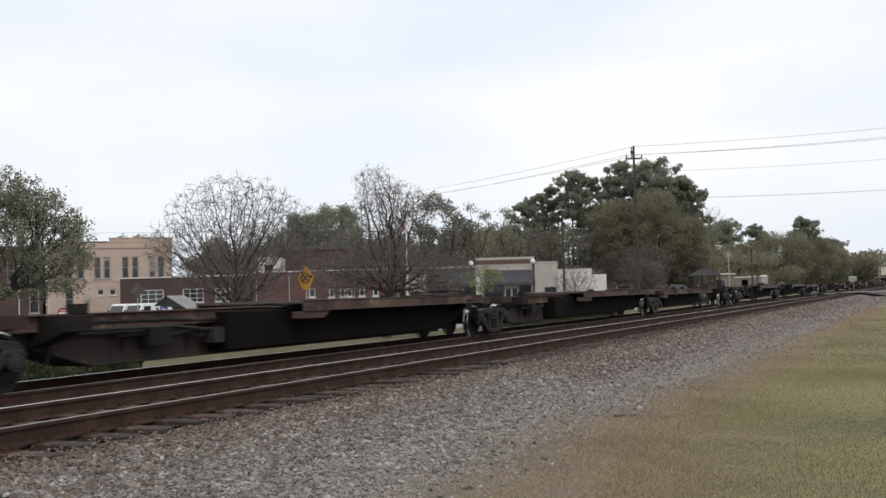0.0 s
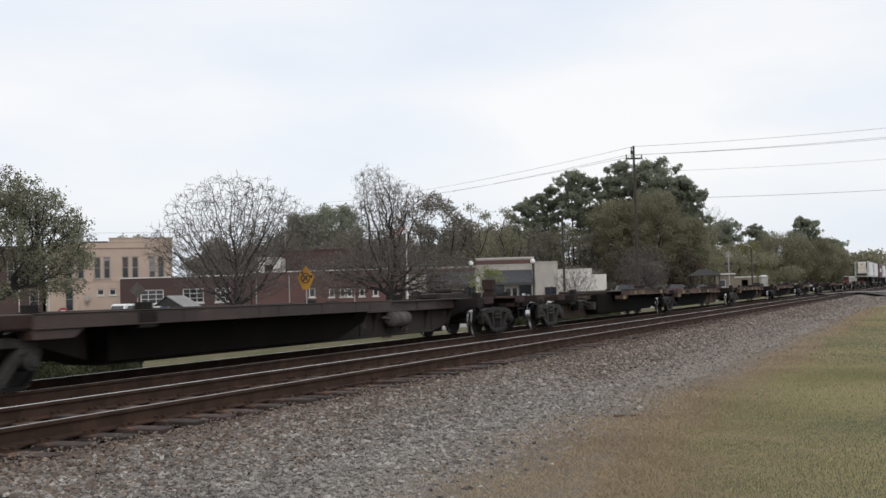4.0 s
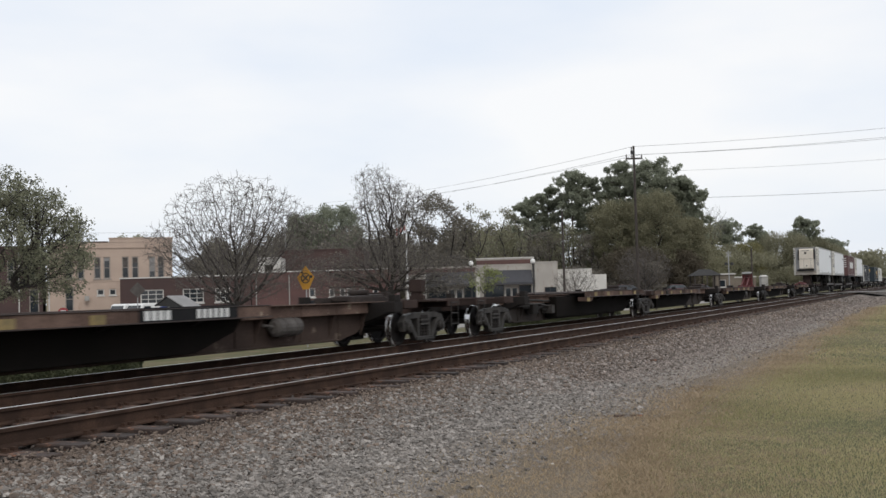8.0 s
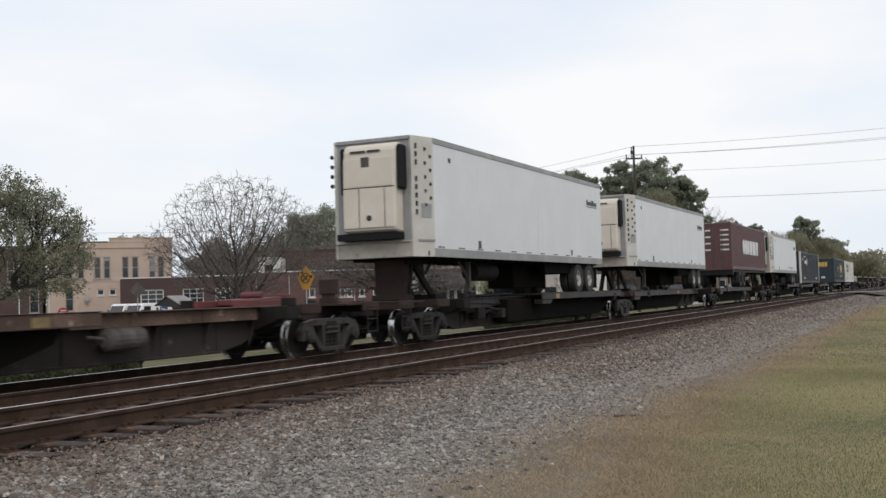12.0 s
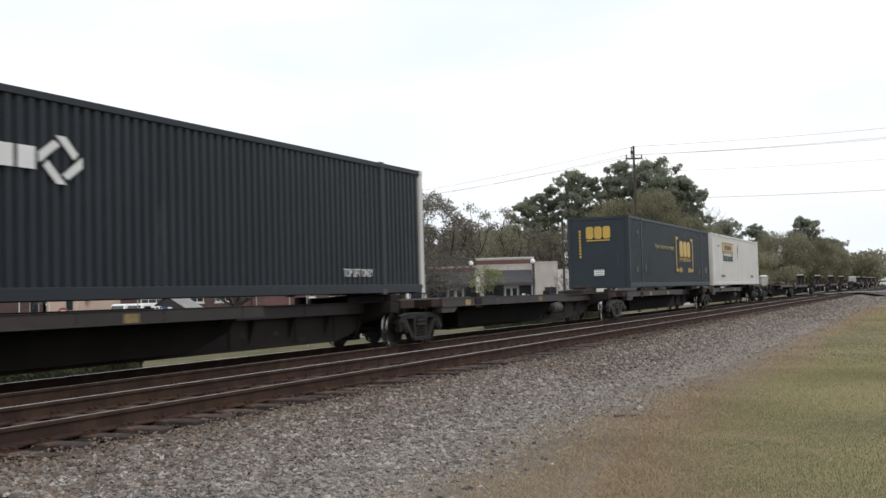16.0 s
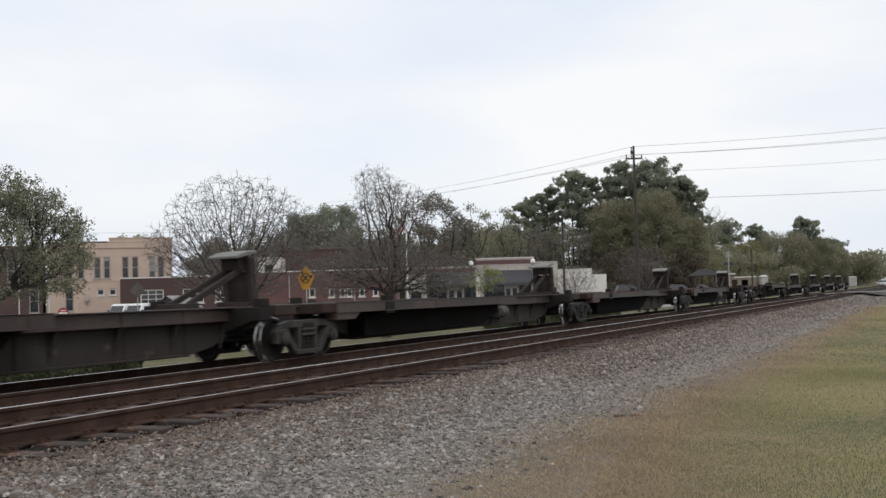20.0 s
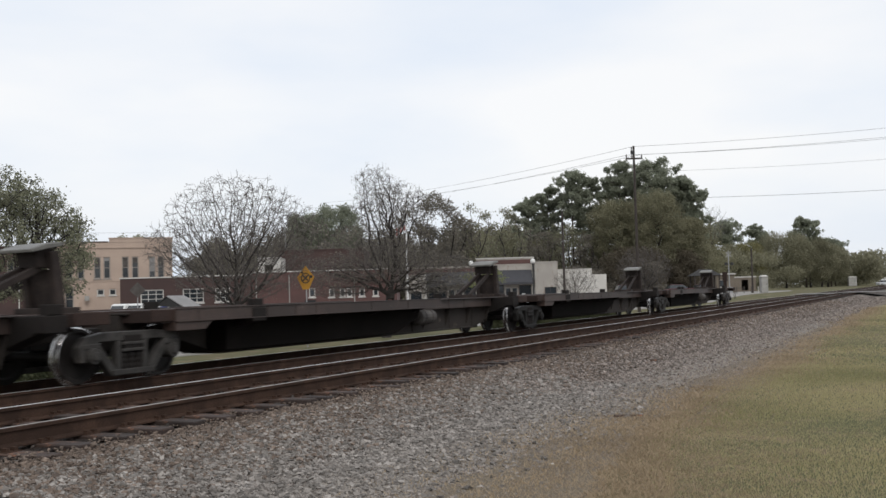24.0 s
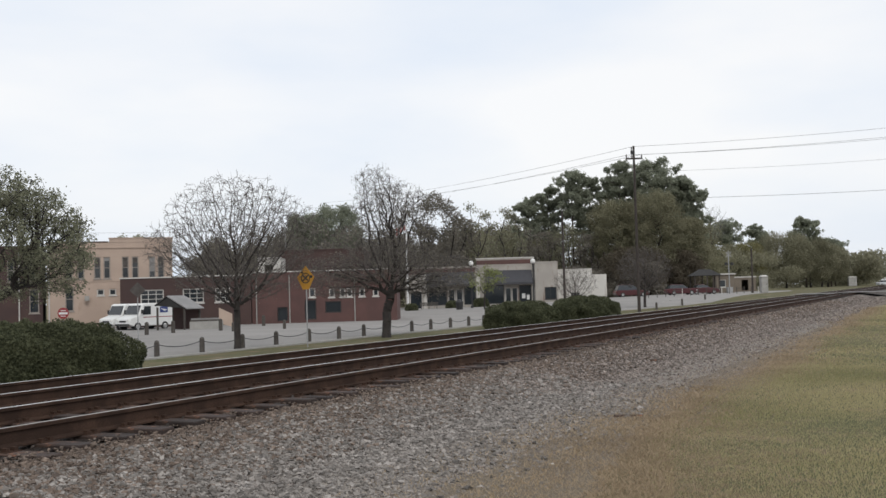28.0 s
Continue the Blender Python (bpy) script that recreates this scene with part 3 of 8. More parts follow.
wh = Shape().lathe([(-0.07, 0.0), (-0.07, 0.10), (-0.02, 0.14), (-0.03, 0.33), (-0.066, 0.36), (-0.066, 0.445), (-0.040, 0.445), (-0.032, 0.424), (0.058, 0.417), (0.066, 0.408), (0.066, 0.36), (0.015, 0.33), (0.03, 0.14), (0.07, 0.10), (0.07, 0.0)], (0, 0, 0), "x", 40, [0, 0, 0, 0, 0, 1, 1, 1, 1, 0, 0, 0, 0, 0])
ME_WHEEL = mesh("wheel", wh, [WHEEL, TREAD])
ME_AXLE = mesh("axle", Shape().rod((-0.98, 0, 0), (0.98, 0, 0), 0.075, n=12), WHEEL)
ME_SHOE = mesh("brake_shoe", Shape().slab_x([(0.44, -0.16), (0.50, -0.17), (0.52, 0.0), (0.50, 0.17), (0.44, 0.16), (0.455, 0.0)], -0.05, 0.05), CAR_STEEL)


def add_truck(car, y):
    b = put("truck", ME_BOLSTER, car, pose(0, y, 0))
    for s in (-1, 1):
        put("side_frame", ME_SIDE, b, pose(s * 1.0, 0, 0, 0, 0, 0 if s > 0 else 180), "grimy cast-steel side frame")
        put("spring_nest", ME_SPRING, b, pose(s * 1.0, 0, 0))
        put("axle", ME_AXLE, b, pose(0, s * 0.865, 0.42))
        for k in (-1, 1):
            put("wheel", ME_WHEEL, b, pose(k * 0.755, s * 0.865, 0.42, 0, 0, 0 if k > 0 else 180), "dark steel wheel with a bright worn tread")
            put("brake_shoe", ME_SHOE, b, pose(k * 0.755, s * 0.865, 0.42, 0, 0, 0 if s < 0 else 180))


PLATFORMS = {}


def platform_meshes(length, kind, paint):
    """Meshes of one platform of that length between truck centres. kind: long (deck at the leading part) or tail (deck at the trailing part)."""
    key = (round(length, 1), kind, paint.name)
    if key in PLATFORMS:
        return PLATFORMS[key]
    L = length
    deck_mat = EDGE_DARK if paint is SILL_DARK else DECK_EDGE
    trim_mat = EDGE_DARK if paint is SILL_DARK else DECK_EDGE if paint is SILL else EDGE_PLATE
    sill = Shape()
    prof = [(0.42, 0.99), (0.42, 0.66), (1.55, 0.62), (2.9, 0.24), (L - 2.75, 0.24), (L - 2.15, 0.34), (L - 1.55, 0.60), (L - 0.42, 0.66), (L - 0.42, 0.99)]
    sill.slab_x(prof, -0.40, 0.40)
    sill.box(-0.56, 0.56, 0.42, L - 0.42, 0.99, 1.03)
    for y in (3.4, 5.6, 7.8, L - 6.6, L - 4.4, L - 2.9):
        sill.box(-0.43, 0.43, y - 0.03, y + 0.03, 0.27, 0.99)
    sill.box(-0.44, 0.44, 2.95, L - 2.8, 0.22, 0.27)
    me_sill = mesh("centre_sill", sill, paint, 0.012)
    if kind == "long":
        d0, d1, zt, zb, x1 = 0.75, L - 6.7, 1.07, 0.86, 1.30
    else:
        d0, d1, zt, zb, x1 = 7.6, L - 1.25, 1.13, 0.93, 1.32
    deck = Shape()
    deck.box(0.585, x1 - 0.05, d0 + 0.05, d1 - 0.05, zt - 0.055, zt - 0.015)
    deck.slab_y([(x1 - 0.05, zb), (x1 + 0.02, zb), (x1 + 0.02, zb + 0.02), (x1 - 0.03, zb + 0.02), (x1 - 0.03, zt), (x1 + 0.01, zt), (x1 + 0.01, zt + 0.012), (x1 - 0.05, zt + 0.012)], d0, d1)
    y = d0 + 0.6
    while y < d1:
        deck.slab_y([(0.42, 0.62), (0.42, zt - 0.06), (x1 - 0.06, zt - 0.06), (x1 - 0.06, zb + 0.03)], y - 0.07, y + 0.07, 1)
        y += 2.15
    me_deck = mesh("side_deck", deck, [deck_mat, CAR_STEEL], 0.004)
    # added black solids beside the sill: the deck's shade given shape and colour
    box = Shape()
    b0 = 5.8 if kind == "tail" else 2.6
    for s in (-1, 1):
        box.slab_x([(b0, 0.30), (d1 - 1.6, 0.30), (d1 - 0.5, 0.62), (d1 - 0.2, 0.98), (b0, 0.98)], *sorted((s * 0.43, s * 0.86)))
    me_shade = mesh("under_deck_box", box, BLACK_STEEL_AND_SHADE, 0.01)
    edge = Shape()
    y = d0
    rng = random.Random(int(L * 10) + len(kind))
    while y < d1 - 0.4:
        w = rng.uniform(0.5, 2.4)
        e = min(d1, y + w)
        edge.box(x1 - 0.03, x1 - 0.012, y + 0.01, e - 0.01, zb + 0.022, zt - 0.004)
        y = e
    me_edge = mesh("edge_plate", edge, trim_mat)
    a0, a1 = (d1 + 0.05, L - 1.25) if kind == "long" else (1.3, d0 - 0.05)
    me_band = [mesh("sill_flange", Shape().box(0.41, 0.70, a0, a1, 1.036, 1.056), trim_mat, 0.004)]
    y = a0
    while y < a1 - 0.3:
        e = min(a1, y + rng.uniform(0.8, 2.6))
        me_band.append(mesh("sill_band", Shape().box(0.405, 0.60, y + 0.012, e - 0.012, 0.80, 1.032), trim_mat, 0.006))
        y = e
    me_stiff = (mesh("gusset", Shape().slab_y([(0.40, 0.30), (0.40, 0.80), (0.57, 0.80)], -0.02, 0.02), paint), [a0 + (a1 - a0) * (q + 0.5) / 4 for q in range(4)])
    bracket = Shape().slab_x([(d0 + 0.02, zb - 0.14), (d0 + 0.75, zb - 0.14), (d0 + 0.95, zb - 0.004), (d0, zb - 0.004)], x1 - 0.30, x1 - 0.02)
    me_bracket = mesh("deck_bracket", bracket, trim_mat, 0.006)
    arm = Shape()
    arm.slab_y([(0.38, 0.55), (0.38, 1.02), (1.27, 1.06), (1.27, 0.84)], -0.17, 0.17)
    arm.box(1.12, 1.29, -0.14, 0.14, 1.05, 1.20)
    arm.box(1.05, 1.31, -0.20, 0.20, 0.80, 1.045)
    me_arm = mesh("container_arm", arm, CAR_STEEL, 0.01)
    head = Shape()
    head.box(-1.22, 1.22, -0.13, 0.13, 0.86, 1.06)
    head.box(-1.24, -1.18, -0.34, 0.34, 0.88, 1.07)
    head.box(1.18, 1.24, -0.34, 0.34, 0.88, 1.07)
    me_head = mesh("end_beam", head, CAR_BROWN, 0.008)
    PLATFORMS[key] = (me_sill, me_deck, me_edge, me_arm, me_head, d0, d1, x1, me_shade, me_band, me_stiff, me_bracket, zb)
    return PLATFORMS[key]


def hitch_pieces(up):
    """The parts of a trailer hitch: name and shape."""
    if not up:
        out = [("folded_head", Shape().solid([(-0.40, -0.9, 0.05), (0.40, -0.9, 0.05), (0.36, 0.3, 0.05), (-0.36, 0.3, 0.05)], [(-0.40, -0.9, 0.16), (0.40, -0.9, 0.16), (0.34, 0.25, 0.20), (-0.34, 0.25, 0.20)])),
               ("pivot_box", Shape().box(-0.40, 0.40, 0.31, 0.50, 0.0, 0.24)), ("roller", Shape().rod((-0.25, -0.3, 0.24), (0.25, -0.3, 0.24), 0.07, n=10))]
        return out + [("strut", Shape().beam((s * 0.45, 0.2, 0.08), (s * 0.45, -1.5, 0.08), 0.08, 0.13)) for s in (-1, 1)]
    out = [("top_plate", Shape().slab_x([(-0.36, 0.99), (-0.35, 0.94), (0.30, 1.06), (0.31, 1.12), (-0.06, 1.08)], -0.34, 0.34)),
           ("head_box", Shape().slab_x([(-0.10, 0.72), (-0.14, 0.965), (0.20, 1.03), (0.22, 0.72)], -0.22, 0.22)),
           ("base", Shape().box(-0.46, 0.46, 0.05, 0.50, 0.0, 0.12)), ("foot_box", Shape().box(-0.38, 0.38, -1.78, -1.50, 0.0, 0.12)),
           ("web_plate", Shape().slab_x([(0.12, 0.70), (0.16, 0.70), (0.27, 0.12), (0.23, 0.12)], -0.22, 0.22))]
    for s in (-1, 1):
        out.append(("column", Shape().slab_x([(0.04, 0.96), (0.20, 0.98), (0.34, 0.04), (0.16, 0.04)], s * 0.29 - 0.06, s * 0.29 + 0.06)))
        out.append(("strut", Shape().beam((s * 0.14, 0.02, 0.74), (s * 0.20, -1.62, 0.09), 0.07, 0.11)))
    return out


ME_HITCH = {(up, red): [(n, mesh(n, sh, HITCH_TOP if n == "top_plate" else HITCH_RED if red else HITCH_GREY, 0.01)) for n, sh in hitch_pieces(up)] for up in (True, False) for red in (True, False)}


def add_hitch(pl, y, up, red):
    pieces = ME_HITCH[(up, red)]
    h = put("hitch", pieces[0][1], pl, pose(0, y, 1.03), ("raised" if up else "folded") + (" red" if red else "") + " trailer hitch")
    for n, me in pieces[1:]:
        put(n, me, h)


ta = Shape().lathe([(-0.44, 0.0), (-0.43, 0.11), (-0.38, 0.18), (-0.2, 0.185), (-0.2, 0.195), (-0.16, 0.195), (-0.16, 0.185), (0.16, 0.185), (0.16, 0.195), (0.2, 0.195), (0.2, 0.185), (0.38, 0.18), (0.43, 0.11), (0.44, 0.0)], (0, 0, 0), "y", 16)
ta.rod((0, -0.42, 0.02), (0, -0.75, 0.06), 0.03)
ME_TANK = mesh("air_reservoir", ta, TANK_GREY, smooth=False)
va = Shape().box(-0.12, 0.12, -0.25, 0.25, -0.15, 0.15).rod((0, -0.9, 0.05), (0, 0.9, 0.05), 0.035).rod((0.05, 0.25, 0), (0.05, 0.95, 0.1), 0.06)
ME_VALVE = mesh("brake_valve", va, CAR_STEEL, 0.01)
def brake_stand(high):
    return mesh("hand_brake_stand", Shape().box(-0.13, 0.13, -0.09, 0.09, 0.0, high).box(-0.20, 0.20, -0.08, 0.08, 0.0, 0.12).box(-0.17, 0.17, -0.13, 0.13, high * 0.45, high + 0.06), CAR_BROWN, 0.01)


pp = Shape()
for z0, z1, x in ((0.92, 0.86, 0.62), (0.80, 0.70, 0.70), (0.74, 0.58, 0.60)):
    pp.rod((x, 2.2, z0), (x, 4.6, z0 - 0.02), 0.028).rod((x, 4.6, z0 - 0.02), (x, 5.3, z1), 0.028).rod((x, 5.3, z1), (x, 6.3, z1), 0.028)
pp.box(0.45, 0.80, 5.5, 6.2, 0.45, 0.72).rod((0.6, 6.2, 0.60), (0.6, 6.6, 0.60), 0.10, n=12)
ME_PIPE = mesh("brake_pipe", pp, TRUCK)
ME_BRAKE, ME_BRAKE_TALL = brake_stand(0.46), brake_stand(0.92)
ld = Shape()
for s in (0, 0.42):
    ld.rod((0, s, 0), (0, s, 0.62), 0.014)
for z in (0.05, 0.32, 0.59):
    ld.rod((0, 0, z), (0, 0.42, z), 0.014)
ME_LADDER = mesh("grab_iron", ld, TRUCK)
cp = Shape().box(-0.11, 0.11, -1.3, 0.0, 0.72, 0.98).slab_x([(-1.62, 0.66), (-1.62, 1.02), (-1.25, 1.0), (-1.25, 0.7)], -0.16, 0.16)
cp.rod((0.25, -0.3, 0.72), (0.22, -0.8, 0.42), 0.03).rod((0.22, -0.8, 0.42), (0.1, -1.5, 0.45), 0.03)
ME_COUPLER = mesh("coupler", cp, CAR_STEEL, 0.015)
mk = Shape().box(0.0, 0.006, 0.0, 0.32, -0.015, 0.125)
ME_MARKER = mesh("marker_patch", mk, YELLOW)
bars = Shape().box(-0.004, 0.001, -0.12, 2.35, -0.03, 0.22, 1)
for k in range(4):
    bars.box(0.002, 0.006, k * 0.16, k * 0.16 + 0.12, 0.02, 0.17)
for k in range(6):
    bars.box(0.002, 0.006, 1.25 + k * 0.15, 1.25 + k * 0.15 + 0.10, 0.02, 0.17)
ME_BARS = mesh("number_plate", bars, [MARK_WHITE, BLACK])


def spine_car(trucks, kind, hitches, label, markers=0, red=(), bars_on=(), paint=None, over=1.5):
    """An articulated car. trucks: y of its truck centres; hitches: one letter a platform, u raised, f folded, - none."""
    y0 = trucks[0] + 0.25
    car = thing("articulated_flat_car", pose(0, y0, 0), label, "flat car", "cars of the freight train")
    TRAIN.append((car, 0.0, y0, 0.0))
    rng = random.Random(int(y0))
    for t in trucks:
        add_truck(car, t + 0.25 - y0)
    base_kind = kind
    for i, (a, b) in enumerate(zip(trucks, trucks[1:])):
        L = b - a
        kind = "tail" if i == 0 else "long" if i == len(trucks) - 2 else base_kind
        me_sill, me_deck, me_edge, me_arm, me_head, d0, d1, x1, me_shade, me_band, me_stiff, me_bracket, zb = platform_meshes(L, kind, paint or SILL)
        base = a + 0.25 - y0
        pl = put("platform", me_sill, car, pose(0, base, 0), "dusty dark steel centre sill")
        put("side_deck", me_deck, pl, None, "rust-brown side deck")
        left_deck = put("side_deck", me_deck, pl, None, "rust-brown side deck")
        left_deck.scale = (-1, 1, 1)
        put("under_deck_box", me_shade, pl, None, "added black filler that stands for shade under the deck")
        put("edge_plate", me_edge, pl, None, "weathered edge plates")
        for me in me_band:
            put(me.name.split(".")[0], me, pl)
        for y in me_stiff[1]:
            put("gusset", me_stiff[0], pl, pose(0, y, 0))
        put("deck_bracket", me_bracket, pl)
        put("end_beam", me_head, pl, pose(0, 0.62, 0))
        put("end_beam", me_head, pl, pose(0, L - 1.0, 0))
        for y in ((3.0, L - 1.75) if kind == "long" else (1.9, L - 2.2)):
            put("container_arm", me_arm, pl, pose(0, y, 0))
            put("container_arm", me_arm, pl, pose(0, y, 0, 0, 0, 180))
        if hitches[i] != "-":
            add_hitch(pl, L - (0.55 if over > 1.6 and i == len(trucks) - 2 else 0.95), hitches[i] == "u", i in red)
        if i % 2 == 0 and kind == "long":
            put("air_reservoir", ME_TANK, pl, pose(0.62, 10.95 if L < 17.5 else 12.45, 0.62), "grey air reservoir")
        put("brake_valve", ME_VALVE, pl, pose(0.60, 4.2, 0.62))
        if i == 0:
            put("brake_pipe", ME_PIPE, pl, None, "bent dark brake pipes")
        for j in range(markers):
            put("marker_patch", ME_MARKER, pl, pose(x1 - 0.011, d0 + 0.3 + (j + rng.uniform(0.1, 0.75)) * (4.6 if i in bars_on else d1 - d0 - 0.9) / markers, zb + 0.04), "faded yellow marker")
        if markers > 2:
            put("marker_patch", ME_MARKER, pl, pose(x1 - 0.018, d0 + 0.2, zb - 0.128), "faded yellow marker")
        if i in bars_on:
            put("number_plate", ME_BARS, pl, pose(x1 - 0.004, d0 + 5.4, 0.885), "white marking bars on a black plate")
    end = trucks[-1] + 0.25 - y0
    me_head = platform_meshes(trucks[1] - trucks[0], "tail", paint or SILL)[4]
    for y0_, y1_, d in ((-over, 0.0, -1), (end, end + over, 1)):
        tip = y0_ if d < 0 else y1_
        es = Shape().box(-0.40, 0.40, y0_, y1_, 0.72, 1.0)
        put("end_sill", mesh("end_sill", es, CAR_BROWN, 0.01), car)
        pf = Shape().box(-1.22, 1.22, min(tip, tip - d * 1.1), max(tip, tip - d * 1.1), 1.005, 1.05)
        put("end_platform", mesh("end_platform", pf, CAR_BROWN, 0.006), car, None, "brown steel end platform")
        put("end_beam", me_head, car, pose(0, tip - d * 0.14, 0))
        put("coupler", ME_COUPLER, car, pose(0, tip - d * 0.75, 0, 0, 0, 0 if d < 0 else 180))
        put("grab_iron", ME_LADDER, car, pose(1.24, tip - 0.21 - d * 0.1, 0.38))
    if over > 1.6:
        put("hand_brake_stand", ME_BRAKE_TALL, car, pose(0.72, end + over - 0.2, 1.05, 0, 0, 90), "tall rusty hand brake stand")
    else:
        put("hand_brake_stand", ME_BRAKE, car, pose(0.45, end + over - 0.6, 1.05), "low rusty hand brake stand")
    return car


spine_car([8.9, 26.5, 45.05, 62.65], "tail", "fff", "empty oxide-brown articulated flat car with folded hitches", 0, paint=SILL_WARM)
spine_car([66.7, 84.4, 102.9, 120.5], "tail", "fff", "empty brown articulated flat car with low side decks", 0)
spine_car([125.0, 141.5, 158.7, 176.1, 193.4, 209.6], "long", "fffff", "empty rust-brown articulated flat car with yellow edge markers", 3, bars_on=(4,), paint=SILL_BROWN)
spine_car([214.1, 230.9, 247.9, 265.3, 282.6, 299.1], "long", "ffuff", "empty articulated flat car with one raised red hitch", 4, red=(2, 4), paint=SILL_WARM)
spine_car([303.5, 321.3, 339.8, 358.2], "long", "---", "articulated flat car loaded with trailers and a container", 1, paint=SILL_DARK)
spine_car([362.6, 379.5, 396.9, 413.9, 431.3, 448.0], "long", "fffff", "articulated flat car carrying a trailer and containers", 2, paint=SILL_DARK)
spine_car([452.2, 468.6, 485.7, 503.1, 520.2, 536.8], "long", "fuuuu", "empty dark articulated flat car with raised trailer hitches", 0)
spine_car([541.2, 557.5, 574.5, 591.8, 608.8, 625.0], "long", "fuuuu", "empty dark articulated flat car at the train's end", 0, over=1.75)


# ---- containers ----
def corrugated(length, x, z0, z1, y0=0.0, pitch=0.205, deep=0.062, out=1):
    """A corrugated side wall from y0 on, its ribs standing out towards x."""
    sh = Shape()
    n = max(1, int(round(length / pitch)))
    p = length / n
    line = []
    for k in range(n):
        a = y0 + k * p
        line += [(a, 0.0), (a + 0.36 * p, 0.0), (a + 0.5 * p, -deep), (a + 0.86 * p, -deep)]
    line.append((y0 + length, 0.0))
    for (ya, da), (yb, db) in zip(line, line[1:]):
        sh.face([(x + out * da, ya, z0), (x + out * db, yb, z0), (x + out * db, yb, z1), (x + out * da, ya, z1)])
    return sh


def container(u, length, height, z, paint, label, posts=True, white_posts=False, w=1.295, end_ribs=False):
    ob = thing("container", pose(0, u, z), label, "container", "loads of the freight train")
    TRAIN.append((ob, 0.0, u, z))
    part("roof", Shape().box(-w + 0.03, w - 0.03, 0.05, length - 0.05, height - 0.06, height - 0.015), paint, ob)
    part("floor", Shape().box(-w + 0.03, w - 0.03, 0.05, length - 0.05, 0.05, 0.17), CAR_STEEL, ob)
    p = (length - 12.19) / 2
    cuts = [(0.12, length - 0.12)]
    if posts:
        cuts = [(0.12, p - 0.08), (p + 0.08, length - p - 0.08), (length - p + 0.08, length - 0.12)]
    for s in (-1, 1):
        for a, b in cuts:
            part("side_panel", corrugated(b - a, s * (w - 0.02), 0.20, height - 0.10, a, out=s), paint, ob)
        part("bottom_rail", Shape().box(s * w - (0.10 if s > 0 else 0), s * w + (0 if s > 0 else 0.10), 0.10, length - 0.10, 0.02, 0.21), paint, ob, bevel=0.01)
        part("top_rail", Shape().box(s * w - (0.07 if s > 0 else 0), s * w + (0 if s > 0 else 0.07), 0.10, length - 0.10, height - 0.12, height - 0.01), paint, ob, bevel=0.01)
        if posts:
            for y in (p, length - p):
                part("post", Shape().box(s * w - (0.09 if s > 0 else -0.002), s * w + (0.002 if s > 0 else 0.09), y - 0.08, y + 0.08, 0.0, height + 0.005), paint, ob, bevel=0.01)
                part("corner_casting", Shape().box(s * w - (0.16 if s > 0 else -0.01), s * w + (0.01 if s > 0 else 0.16), y - 0.09, y + 0.09, height - 0.11, height + 0.012), TANK_GREY if white_posts or end_ribs else paint, ob, bevel=0.01)
                part("corner_casting", Shape().box(s * w - (0.16 if s > 0 else -0.01), s * w + (0.01 if s > 0 else 0.16), y - 0.09, y + 0.09, -0.012, 0.11), TANK_GREY if white_posts else paint, ob, bevel=0.01)
        for y in (0.0, length):
            d = 1 if y == 0 else -1
            cp_ = Shape().box(s * w - (0.17 if s > 0 else 0), s * w + (0 if s > 0 else 0.17), min(y, y + d * 0.15), max(y, y + d * 0.15), 0.0, height)
            part("corner_post", cp_, BOX_WHITE if white_posts and s > 0 else paint, ob, bevel=0.012)
            for zz in (-0.004, height - 0.115):
                part("corner_casting", Shape().box(s * (w + 0.004) - (0.18 if s > 0 else 0), s * (w + 0.004) + (0 if s > 0 else 0.18), min(y - d * 0.006, y + d * 0.17), max(y - d * 0.006, y + d * 0.17), zz, zz + 0.12), BOX_WHITE if white_posts and s > 0 else paint, ob, bevel=0.012)
    for y, d in ((0.03, 1), (length - 0.03, -1)):
        part("end_wall", Shape().box(-w + 0.16, w - 0.16, min(y, y + d * 0.05), max(y, y + d * 0.05), 0.16, height - 0.1), paint, ob)
        part("end_sill", Shape().box(-w + 0.19, w - 0.19, min(y - d * 0.02, y + d * 0.05), max(y - d * 0.02, y + d * 0.05), 0.0, 0.18), paint, ob, bevel=0.008)
        part("end_header", Shape().box(-w + 0.19, w - 0.19, min(y - d * 0.02, y + d * 0.05), max(y - d * 0.02, y + d * 0.05), height - 0.14, height - 0.01), paint, ob, bevel=0.008)
    if end_ribs:
        for k in range(9):
            zz = 0.32 + k * 0.27
            part("end_rib", Shape().slab_x([(0.03, zz), (-0.02, zz + 0.05), (-0.02, zz + 0.14), (0.03, zz + 0.19)], -w + 0.2, w - 0.2), paint, ob)
    return ob


def side_text(ob, text, y, z, size, mat, width, x=1.297, name="lettering", bold=0.0):
    """Lettering on the side that faces the camera; it runs along +y."""
    return lettering(text, size, mat, ob, Matrix.Translation((x, y, z)) @ Matrix(((0, 0, 1, 0), (1, 0, 0, 0), (0, 1, 0, 0), (0, 0, 0, 1))), name, width, bold=bold)


def side_bars(ob, spots, mat, name, x=1.297):
    """Plain bars (y, z, width, height) on the camera's side."""
    for y, z, w, h in spots:
        part(name, Shape().box(x, x + 0.006, y, y + w, z, z + h), mat, ob)


def front_bars(ob, spots, mat, name, y=-0.008):
    """Plain bars (x, z, width, height) on the leading end."""
    for x, z, w, h in spots:
        part(name, Shape().box(x, x + w, y, y + 0.006, z, z + h), mat, ob)


